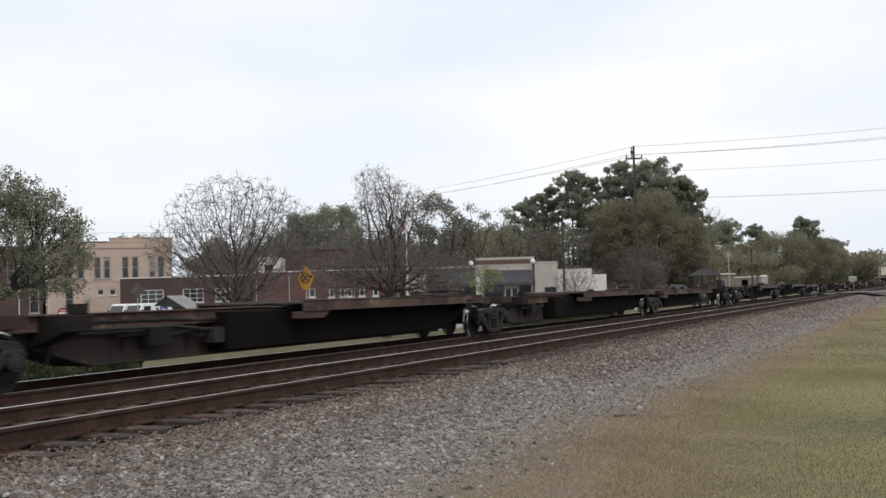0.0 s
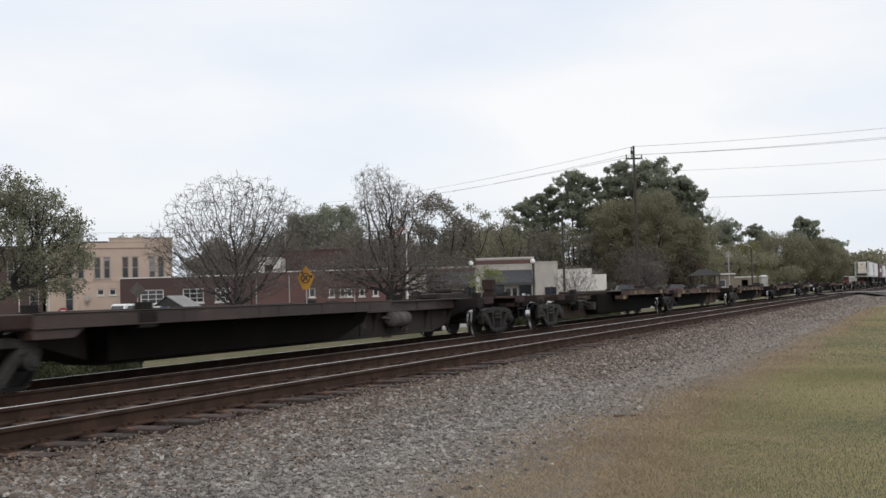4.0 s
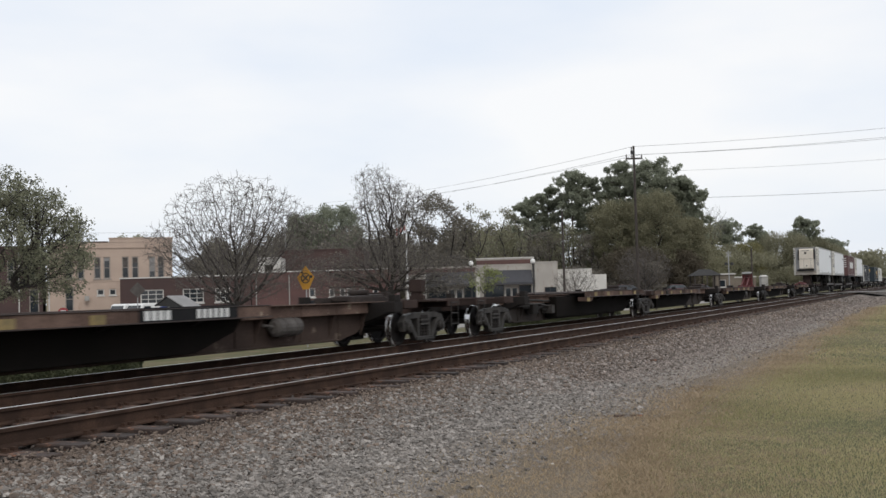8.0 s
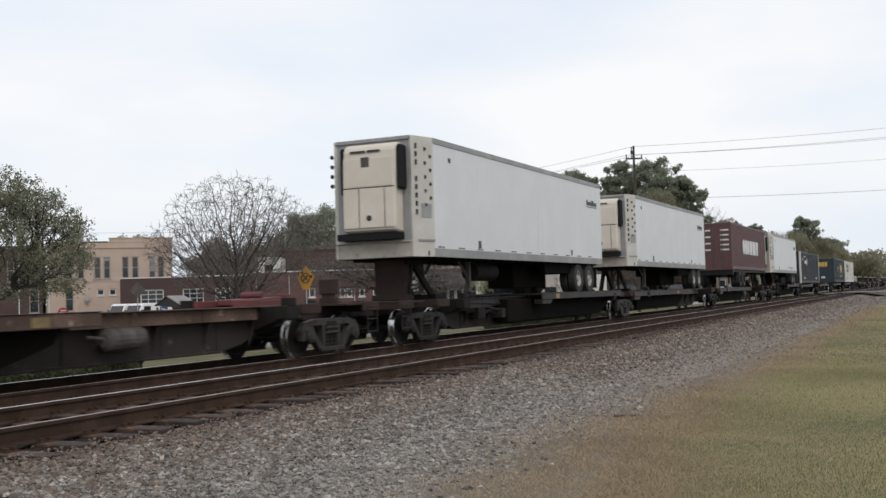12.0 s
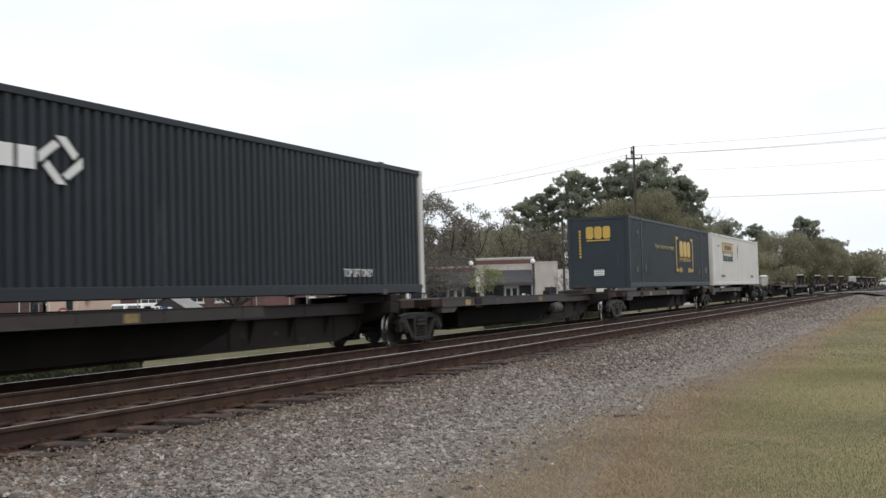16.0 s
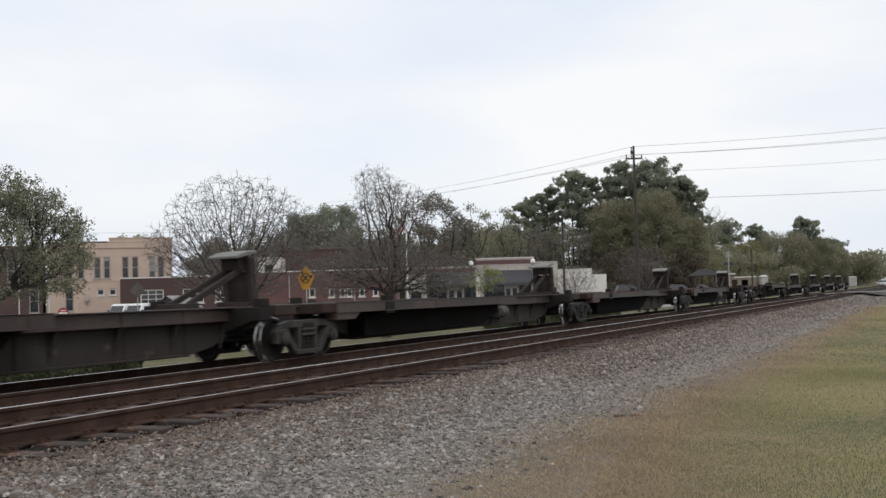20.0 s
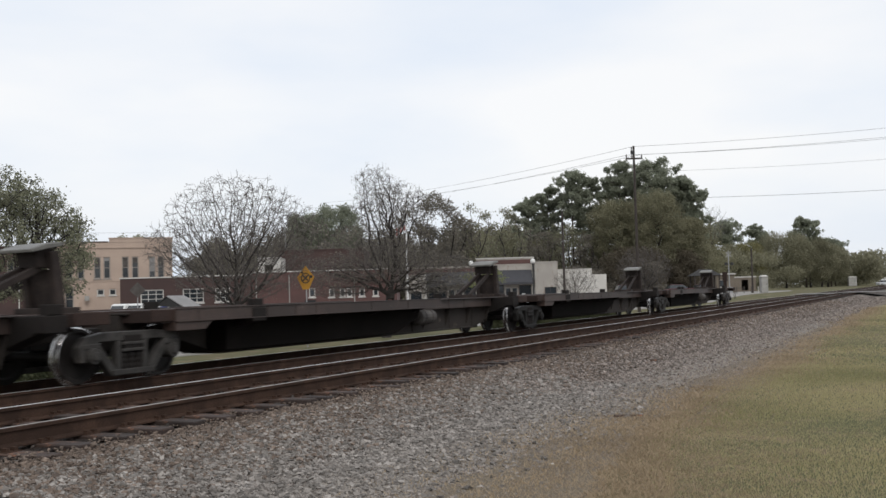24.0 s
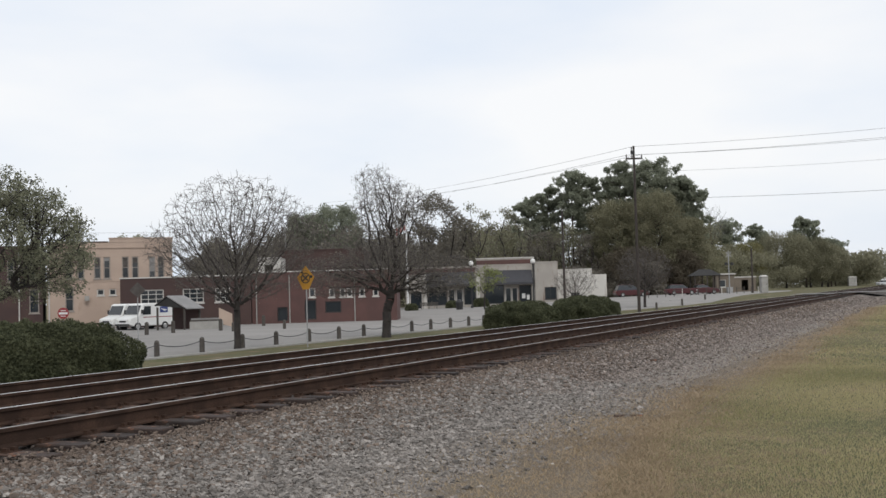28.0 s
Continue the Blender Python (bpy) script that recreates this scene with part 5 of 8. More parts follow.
def block_shell(ob, w, depth, h, wall_mat, openings, coping=TRIM_WHITE, cop_h=0.14, roof_z=None):
    """Front wall with openings, back and side walls, a roof below the parapet, a coping along the front."""
    part("front_wall", wall_panel(w, h, 0.3, openings), wall_mat, ob)
    part("side_wall", Shape().box(0, 0.3, 0.302, depth, 0, h), wall_mat, ob)
    part("side_wall", Shape().box(w - 0.3, w, 0.302, depth, 0, h), wall_mat, ob)
    part("back_wall", Shape().box(0.302, w - 0.302, depth - 0.3, depth, 0, h), wall_mat, ob)
    part("roof", Shape().box(0.302, w - 0.302, 0.302, depth - 0.302, (roof_z or h - 0.6), (roof_z or h - 0.6) + 0.15), ROOFING, ob)
    part("room_floor", Shape().box(0.302, w - 0.302, 0.302, depth - 0.302, 0.0, 0.05), CONCRETE, ob)
    part("coping", Shape().box(-0.06, w + 0.06, -0.06, 0.36, h + 0.002, h + cop_h), coping, ob)


# peach two-storey building
peach = thing("building", town(-36.6, 95.0, GROUND, 20), "peach stucco two-storey building with tall paired windows", "building", "buildings of the town")
wins = []
for a in (-35.7, -34.6, -33.05, -32.15, -30.4, -29.45, -27.8, -26.95):
    wins.append(((a + 37.4) * 0.945, 3.48 - GROUND, 0.62, 2.05))
low = [(1.55, 1.62, 0.75, 2.25), (4.35, 3.02, 0.66, 0.58), (5.45, 3.02, 0.62, 0.58)]
part("front_wall", wall_panel(11.9 * 0.945, 8.0, 0.3, wins + low), BEIGE_STUCCO, peach)
part("side_wall", Shape().box(0, 0.3, 0.302, 16, 0, 8.0), BEIGE_STUCCO, peach)
PW = 11.9 * 0.945
part("side_wall", Shape().box(PW - 0.3, PW, 0.302, 16, 0, 8.0), BEIGE_STUCCO, peach)
part("back_wall", Shape().box(0.302, PW - 0.302, 15.7, 16, 0, 8.0), BEIGE_STUCCO, peach)
part("roof", Shape().box(0.302, PW - 0.302, 0.302, 15.698, 7.2, 7.35), ROOFING, peach)
part("storey_floor", Shape().box(0.302, PW - 0.302, 0.302, 15.698, 4.0, 4.2), CONCRETE, peach)
part("parapet", Shape().box(5.5, PW + 0.05, -0.04, 0.34, 8.002, 8.34).box(5.45, PW + 0.1, -0.09, 0.39, 8.34, 8.44), BEIGE_STUCCO, peach)
part("cornice", Shape().box(-0.03, PW + 0.03, -0.10, -0.002, 7.45, 7.58), BEIGE_STUCCO, peach)
part("coping", Shape().box(-0.05, 5.44, -0.05, 0.35, 8.002, 8.10), BRICK_OLD, peach)
part("belt_course", Shape().box(-0.02, PW + 0.02, -0.05, -0.002, 4.30, 4.42), BEIGE_STUCCO, peach)
for k, (x, z, w, h) in enumerate(wins):
    win = window(peach, x, z, w, h, 1, 2, FRAME_WORN)
    drop = (0.25, 0.62, 0.42, 0.18, 0.5, 0.3, 0.7, 0.35)[k]
    part("blind", Shape().box(x + 0.08, x + w - 0.08, 0.088, 0.098, z + h * (1 - drop), z + h - 0.08), TANK_GREY if k % 3 else ROOFING, win, "half-drawn pale blind")
window(peach, *low[0], 1, 2, FRAME_WORN)
for o in low[1:]:
    window(peach, *o, 1, 1)
part("downspout", Shape().rod((0.16, -0.09, 0.1), (0.16, -0.09, 7.7), 0.07), TRIM_WHITE, peach)
part("wall_lamp", Shape().rod((3.55, -0.35, 2.75), (3.55, -0.02, 2.85), 0.05).box(3.25, 3.65, -0.55, -0.2, 2.55, 3.0), CONCRETE, peach)
part("vent_pipe", Shape().rod((7.8, -0.08, 0.4), (7.8, -0.08, 1.6), 0.08), IRON, peach)

# dark brick building under the big oak
dark = thing("building", town(-48.4, 90.6, GROUND, 20), "old brown brick two-storey building behind a live oak", "building", "buildings of the town")
dw = [(11.0, 4.45, 0.62, 2.1), (9.2, 4.45, 0.62, 2.1), (6.4, 4.45, 0.62, 2.1), (11.05, 1.55, 0.85, 2.2), (6.9, 1.55, 0.9, 2.1), (3.0, 1.2, 1.2, 2.2)]
block_shell(dark, 12.2, 14, 7.6, BRICK_OLD, dw, BRICK_OLD)
for o in dw:
    window(dark, *o, 1, 2, FRAME_WORN)
part("downspout", Shape().rod((10.2, -0.09, 0.1), (10.2, -0.09, 7.3), 0.06), TRIM_WHITE, dark)

# long low brick building, in a dark and a redder stretch
lowb = thing("building", town(-28.3, 90.0, GROUND), "long one-storey dark brick building with white windows", "building", "buildings of the town")
lw = [(1.75, 2.10, 2.05, 1.25), (5.45, 2.10, 1.85, 1.25), (8.3, 2.1, 1.3, 1.25)]
block_shell(lowb, 11.4, 6.6, 4.35, BRICK_OLD, lw, TRIM_WHITE, 0.10)
for x, z, w, h in lw:
    window(lowb, x, z, w, h, 3, 3)
redb = thing("building", town(-16.85, 90.3, GROUND), "one-storey red brick building with small high windows", "building", "buildings of the town")
rw = [(5.0, 2.30, 0.55, 0.8), (6.75, 2.25, 0.5, 0.75), (7.7, 2.25, 0.5, 0.75), (8.3, 2.25, 0.5, 0.75), (9.4, 2.25, 0.5, 0.75), (10.6, 2.25, 0.5, 0.75), (4.6, 0.35, 1.0, 1.7), (6.4, 0.9, 1.4, 1.0), (2.2, 0.3, 0.9, 1.2)]
block_shell(redb, 12.7, 6.3, 4.55, BRICK, rw, TRIM_WHITE, 0.10)
for x, z, w, h in rw[:6]:
    window(redb, x, z, w, h, 1, 1)
for x, z, w, h in rw[6:]:
    window(redb, x, z, w, h, 1, 1, IRON, sill=False, name="vent_window")
for x in (0.4, 3.3, 9.0):
    part("downspout", Shape().rod((x, -0.08, 0.1), (x, -0.08, 4.3), 0.05), CONCRETE, redb)
back = thing("building", town(-16.6, 104.0, GROUND), "taller dark brick block behind the low building", "building", "buildings of the town")
block_shell(back, 8.6, 9, 7.0, BRICK_OLD, [], BRICK_OLD, 0.12)
white_hut = thing("building", town(-18.0, 100.0, GROUND), "small white rooftop block behind the low building", "building", "buildings of the town")
block_shell(white_hut, 2.2, 3, 6.2, WHITE_PAINT, [(0.6, 4.9, 0.8, 0.7)], TRIM_WHITE, 0.08)

# storefront row
shops = thing("building", town(-5.6, 150.0, -1.02), "one-storey storefront row with dark awnings and grey parapet", "building", "buildings of the town")
so = [(2.9, 0.5, 3.1, 2.7), (6.2, 0.05, 0.95, 2.75), (7.35, 0.05, 0.95, 2.75), (8.5, 0.5, 1.7, 2.7), (11.4, 0.5, 2.9, 2.7), (14.5, 0.05, 0.85, 2.75), (15.45, 0.05, 0.85, 2.75), (16.5, 0.5, 1.8, 2.6), (0.6, 0.05, 1.8, 2.6)]
part("front_wall", wall_panel(18.7, 6.0, 0.3, so), GREY_STUCCO, shops)
part("side_wall", Shape().box(0, 0.3, 0.302, 18, 0, 6.0), WHITE_PAINT, shops)
part("side_wall", Shape().box(18.4, 18.7, 0.302, 18, 0, 6.0), WHITE_PAINT, shops)
part("back_wall", Shape().box(0.302, 18.398, 17.7, 18, 0, 6.0), WHITE_PAINT, shops)
part("roof", Shape().box(0.302, 18.398, 0.302, 17.698, 5.2, 5.35), ROOFING, shops)
part("parapet", Shape().box(10.4, 18.7, -0.05, 0.3, 6.002, 7.05), GREY_STUCCO, shops)
part("parapet_band", Shape().box(10.4, 18.7, -0.09, -0.052, 6.25, 6.85), BRICK, shops)
part("parapet_band", Shape().box(0.0, 10.2, -0.06, -0.002, 5.1, 5.85), BRICK, shops)
part("coping", Shape().box(10.3, 18.8, -0.14, 0.36, 7.052, 7.20), TRIM_WHITE, shops)
part("coping", Shape().box(0.0, 10.28, -0.08, 0.36, 6.002, 6.12), GREY_STUCCO, shops)
for a, b in ((3.0, 10.0), (11.7, 18.4)):
    part("awning", Shape().slab_x([(-0.02, 5.35), (-1.7, 3.55), (-1.7, 3.25), (-0.02, 3.32)], a, b), AWNING, shops, "dark sloped metal awning")
for k, o in enumerate(so):
    window(shops, *o, 1, 1, TRIM_WHITE if o[1] < 0.1 else IRON, sill=False, name="shop_door" if o[1] < 0.1 else "shop_window")
for x in (2.6, 10.3, 18.45):
    part("pilaster", Shape().box(x, x + 0.5, -0.16, -0.002, 0, 5.0), WHITE_PAINT, shops)
part("notice", Shape().box(16.9, 17.4, 0.02, 0.05, 1.2, 1.9).box(17.6, 18.0, 0.02, 0.05, 1.0, 1.7), SIGN_WHITE, shops)
corner = thing("building", town(13.2, 149.0, -0.98), "grey weathered stucco corner block with a dark window", "building", "buildings of the town")
block_shell(corner, 3.3, 16, 6.2, GREY_STUCCO, [(1.35, 0.95, 1.7, 1.75)], GREY_STUCCO, 0.2)
window(corner, 1.35, 0.95, 1.7, 1.75, 2, 1, IRON)
white_ = thing("building", town(16.6, 153.0, -0.8), "low white painted shop building with a dark doorway", "building", "buildings of the town")
block_shell(white_, 5.4, 14, 5.0, WHITE_PAINT, [(2.2, 0.3, 1.3, 1.3)], WHITE_PAINT, 0.12)
window(white_, 2.2, 0.3, 1.3, 1.3, 1, 1, IRON, sill=False)
part("step_wall", Shape().box(5.402, 7.6, 0.3, 12.0, 0.0, 4.2), WHITE_PAINT, white_)

# open shelter with a pale gable roof beside the parked vans
shelter = thing("shelter", town(-20.85, 80.0, GROUND, -12), "low shed with a pale metal gable roof and dark gable", "shed")
part("roof_slope", Shape().solid([(-1.0, -1.5, 1.95), (0, -1.5, 2.65), (0, 1.5, 2.65), (-1.0, 1.5, 1.95)], [(-1.0, -1.5, 2.03), (0, -1.5, 2.73), (0, 1.5, 2.73), (-1.0, 1.5, 2.03)]), ROOF_DARK, shelter)
part("roof_slope", Shape().solid([(0, -1.5, 2.65), (1.65, -1.5, 1.65), (1.65, 1.5, 1.65), (0, 1.5, 2.65)], [(0, -1.5, 2.73), (1.65, -1.5, 1.73), (1.65, 1.5, 1.73), (0, 1.5, 2.73)]), ROOFING, shelter, "pale metal roof slope")
part("gable", Shape().solid([(-0.95, -1.4, 1.98), (1.4, -1.4, 1.72), (0.0, -1.4, 2.60)], [(-0.95, -1.3, 1.98), (1.4, -1.3, 1.72), (0.0, -1.3, 2.60)]), ROOF_DARK, shelter)
for x in (-0.88, 1.35):
    for y in (-1.3, 1.3):
        part("post", Shape().box(x - 0.06, x + 0.06, y - 0.06, y + 0.06, 0, 1.85), POST_WOOD, shelter)
part("back_panel", Shape().box(-0.82, 1.29, 1.26, 1.32, 0.0, 1.8), BRICK_OLD, shelter)
stack = thing("board_stack", town(-18.2, 78.5, GROUND, 14), "leaning pale boards and planks beside a shed", "boards")
for k in range(5):
    part("board", Shape().box(-1.2 + k * 0.05, 1.3 - k * 0.12, k * 0.16, k * 0.16 + 0.1, 0.0, 0.7 + 0.12 * (k % 3)), (CONCRETE, POST_WOOD, ROOFING)[k % 3], stack)
part("panel", Shape().solid([(1.0, 0.3, 0.5), (2.0, 0.3, 0.2), (2.0, 0.36, 1.2), (1.0, 0.36, 1.7)], [(1.0, 0.4, 0.5), (2.0, 0.4, 0.2), (2.0, 0.46, 1.2), (1.0, 0.46, 1.7)]), BEIGE_STUCCO, stack)


# ---- vehicles ----
def parked_car(m, paint, label, length=4.5, high=1.45, category="car", hatch=False):
    """A parked car: shaped body, glasshouse, wheels, lamps. Its nose points to +x."""
    ob = thing("parked_car", m, label, category, "parked cars")
    L, h = length, high
    tail = -L / 2 + (0.15 if hatch else 0.95)
    body = Shape()
    prof = [(-L / 2, 0.35), (-L / 2 + 0.03, 0.85), (-L / 2 + 0.25, 0.95), (L * 0.10, 0.97), (L / 2 - 0.35, 0.82), (L / 2, 0.62), (L / 2 - 0.02, 0.32), (L / 2 - 0.5, 0.22), (-L / 2 + 0.4, 0.22)]
    body.solid([(x, -0.86, z) for x, z in prof], [(x, 0.86, z) for x, z in prof])
    part("body", body, paint, ob, bevel=0.05)
    cab = Shape().solid([(tail, -0.80, 0.94), (L * 0.22, -0.80, 0.96), (L * 0.22, 0.80, 0.96), (tail, 0.80, 0.94)], [(tail + 0.35, -0.62, h - 0.05), (L * 0.02, -0.62, h - 0.05), (L * 0.02, 0.62, h - 0.05), (tail + 0.35, 0.62, h - 0.05)])
    part("windows", cab, PANE, ob, bevel=0.03)
    part("roof", Shape().solid([(tail + 0.28, -0.64, h - 0.06), (L * 0.05, -0.64, h - 0.06), (L * 0.05, 0.64, h - 0.06), (tail + 0.28, 0.64, h - 0.06)], [(tail + 0.5, -0.55, h), (-0.05, -0.55, h), (-0.05, 0.55, h), (tail + 0.5, 0.55, h)]), paint, ob, bevel=0.02)
    for x in (-L * 0.30, L * 0.31):
        for s in (-1, 1):
            ty = part("tyre", Shape().lathe([(-0.1, 0.0), (-0.1, 0.29), (-0.07, 0.32), (0.07, 0.32), (0.1, 0.29), (0.1, 0.19)], (0, 0, 0), "y", 18), RUBBER, ob, m=pose(x, s * 0.80, 0.32, 0, 0, 0 if s > 0 else 180))
            part("rim", Shape().lathe([(0.095, 0.19), (0.06, 0.16), (0.08, 0.0)], (0, 0, 0), "y", 14), GALV, ty)
    for s in (-1, 1):
        part("head_lamp", Shape().box(L / 2 - 0.12, L / 2 + 0.005, s * 0.62 - 0.16, s * 0.62 + 0.16, 0.60, 0.72), LAMP_GLOBE, ob)
        part("tail_lamp", Shape().box(-L / 2 - 0.004, -L / 2 + 0.05, s * 0.68 - 0.1, s * 0.68 + 0.1, 0.62, 0.82), SIGN_RED, ob)
    return ob


def mail_van(m):
    """A boxy white delivery van with a short sloping nose; its nose points to +x."""
    ob = thing("delivery_van", m, "boxy white delivery van with a blue emblem", "van", "parked delivery vans")
    prof = [(-2.2, 0.45), (-2.2, 2.05), (-2.05, 2.12), (0.75, 2.16), (0.95, 2.08), (1.32, 1.22), (2.12, 0.98), (2.2, 0.5), (1.9, 0.36), (-1.9, 0.36)]
    part("body", Shape().solid([(x, -0.93, z) for x, z in prof], [(x, 0.93, z) for x, z in prof]), VAN_WHITE, ob, bevel=0.05)
    part("windscreen", Shape().solid([(0.985, -0.78, 2.0), (0.985, 0.78, 2.0), (1.31, 0.82, 1.30), (1.31, -0.82, 1.30)], [(1.015, -0.78, 2.0), (1.015, 0.78, 2.0), (1.34, 0.82, 1.30), (1.34, -0.82, 1.30)]), PANE, ob)
    for s in (-1, 1):
        y0, y1 = sorted((s * 0.928, s * 0.942))
        part("door_window", Shape().solid([(0.15, y0, 1.25), (0.95, y0, 1.25), (0.78, y0, 1.92), (0.15, y0, 1.92)], [(0.15, y1, 1.25), (0.95, y1, 1.25), (0.78, y1, 1.92), (0.15, y1, 1.92)]), PANE, ob)
        part("side_stripe", Shape().box(-2.15, 0.9, *sorted((s * 0.930, s * 0.938)), 1.02, 1.08), SIGN_RED, ob)
        part("emblem", Shape().box(-1.55, -0.75, *sorted((s * 0.930, s * 0.940)), 1.38, 1.86), BLUE, ob)
        part("emblem_wing", Shape().solid([(-1.5, s * 0.9405, 1.6), (-0.8, s * 0.9405, 1.74), (-1.2, s * 0.9405, 1.5)], [(-1.5, s * 0.944, 1.6), (-0.8, s * 0.944, 1.74), (-1.2, s * 0.944, 1.5)]), SIGN_WHITE, ob)
        part("head_lamp", Shape().rod((2.13, s * 0.66, 0.82), (2.205, s * 0.66, 0.82), 0.09, n=12), LAMP_GLOBE, ob)
        part("mirror", Shape().box(1.05, 1.12, *sorted((s * 0.98, s * 1.22)), 1.35, 1.65), IRON, ob)
        for x in (-1.25, 1.42):
            ty = part("tyre", Shape().lathe([(-0.1, 0.0), (-0.1, 0.30), (-0.07, 0.33), (0.07, 0.33), (0.1, 0.30), (0.1, 0.2)], (0, 0, 0), "y", 18), RUBBER, ob, m=pose(x, s * 0.86, 0.33, 0, 0, 0 if s > 0 else 180))
            part("rim", Shape().lathe([(0.095, 0.2), (0.06, 0.16), (0.08, 0.0)], (0, 0, 0), "y", 14), GALV, ty)
    part("bumper", Shape().box(2.16, 2.28, -0.85, 0.85, 0.42, 0.56), IRON, ob, bevel=0.01)
    part("grille", Shape().box(2.14, 2.19, -0.4, 0.4, 0.68, 0.82), IRON, ob)
    return ob


mail_van(town(-24.3, 83.6, GROUND + 0.03, 234))
mail_van(town(-26.1, 85.0, GROUND + 0.03, 234))
parked_car(town(34.4, 150.0, 0.02, 8), CAR_RED, "dark red hatchback parked on the street", 4.4, 1.55, hatch=True)
parked_car(town(38.0, 151.5, 0.02, 8), CAR_RED, "dark red saloon parked behind another car", 4.5, 1.45)
parked_car(town(26.5, 146.0, -0.02, 5), CAR_RED, "red van parked behind hedges", 4.8, 1.75, "van", hatch=True)
parked_car(town(-47.6, 108.0, GROUND + 0.03, 150), CAR_PALE, "white car parked beside a brick building", 4.4, 1.4)
parked_car(town(124.0, 290.0, -0.02, 10), CAR_PALE, "silver car far down the road", 4.6, 1.5)


# ---- street furniture ----
post_me = mesh("post_body", Shape().lathe([(0.0, 0.0), (0.0, 0.115), (0.66, 0.105), (0.72, 0.07), (0.75, 0.0)], (0, 0, 0), "z", 12), POST_WOOD)
chain_pts = [(y, -0.16 * (1 - ((y - 1.3875) / 1.3875) ** 2)) for y in np.linspace(0.1, 2.675, 10)]
chain_sh = Shape()
for (ya, za), (yb, zb) in zip(chain_pts, chain_pts[1:]):
    chain_sh.rod((0, ya, 0.58 + za), (0, yb, 0.58 + zb), 0.017, n=5)
chain_me = mesh("chain", chain_sh, IRON)
for k in range(-5, 14):
    y = 32.5 + 2.775 * k
    x = -16.0 + 0.05 * ((k * 7) % 3 - 1)
    p = thing("chain_post", pose(x, y, float(ground_z(x, y)) - 0.02), "short round grey wooden post hung with chain", "post", "chain posts along the street")
    put("post_body", post_me, p)
    put("chain", chain_me, p, None, "dark sagging chain")
for x, y in ((-12.1, 99.0), (-11.8, 108.9), (-11.9, 121.5), (-30.0, 62.0), (-31.5, 58.0)):
    p = thing("wooden_post", pose(x, y, float(ground_z(x, y)) - 0.02), "short round grey wooden post", "post", "posts near the crossing")
    put("post_body", post_me, p)

def sign_post(m, label, face, high, name="road_sign"):
    ob = thing(name, m, label, "sign")
    part("sign_pole", Shape().rod((0, 0.04, 0), (0, 0.04, high), 0.03), GALV, ob)
    face(ob)
    return ob


def no_entry(ob):
    part("disc", Shape().lathe([(-0.012, 0.0), (-0.012, 0.44), (0.0, 0.44), (0.0, 0.0)], (0, 0, 1.60), "y", 28), SIGN_RED, ob)
    part("white_bar", Shape().box(-0.34, 0.34, -0.02, -0.013, 1.51, 1.67), SIGN_WHITE, ob)
    for z in (1.77, 1.35):
        part("word_bar", Shape().box(-0.2, 0.2, -0.02, -0.013, z, z + 0.06), SIGN_WHITE, ob)


def back_diamond(ob):
    part("diamond_plate", Shape().lathe([(-0.01, 0.0), (-0.01, 0.46), (0.0, 0.46), (0.0, 0.0)], (0, 0, 3.0), "y", 4), TANK_GREY, ob)


def crossing_sign(ob):
    """An amber lattice of round and diamond plates, seen at a slant, with a small plate below."""
    part("plate", Shape().solid([(0, -0.015, 3.70), (0.46, -0.015, 3.18), (0.16, -0.015, 2.62), (-0.16, -0.015, 2.62), (-0.46, -0.015, 3.18)], [(0, 0.0, 3.70), (0.46, 0.0, 3.18), (0.16, 0.0, 2.62), (-0.16, 0.0, 2.62), (-0.46, 0.0, 3.18)]), SIGN_YELLOW, ob)
    part("symbol_bar", Shape().beam((-0.14, -0.022, 3.02), (0.14, -0.022, 3.26), 0.012, 0.07), POST_WOOD, ob)
    part("symbol_bar", Shape().beam((0.14, -0.026, 3.02), (-0.14, -0.026, 3.26), 0.012, 0.07), POST_WOOD, ob)
    part("symbol_ring", Shape().lathe([(-0.022, 0.20), (-0.022, 0.25), (-0.016, 0.25), (-0.016, 0.20), (-0.022, 0.20)], (0, 0, 3.14), "y", 20), POST_WOOD, ob)
    part("symbol_dot", Shape().rod((0.30, -0.022, 3.2), (0.30, -0.016, 3.2), 0.07, n=12), MARK_DARK, ob)
    part("symbol_dot", Shape().rod((-0.18, -0.022, 3.40), (-0.18, -0.016, 3.40), 0.055, n=12), MARK_DARK, ob)


sign_post(town(-29.6, 80.0, GROUND), "red and white round no-entry sign on a pole", no_entry, 2.2)
sign_post(town(-17.85, 60.0, GROUND, 20), "back of a grey diamond sign on a pole", back_diamond, 3.0)
sign_post(town(-6.3, 47.0, -1.06, -25), "amber warning sign with a plate below on a thin pole", crossing_sign, 2.9, "warning_sign")

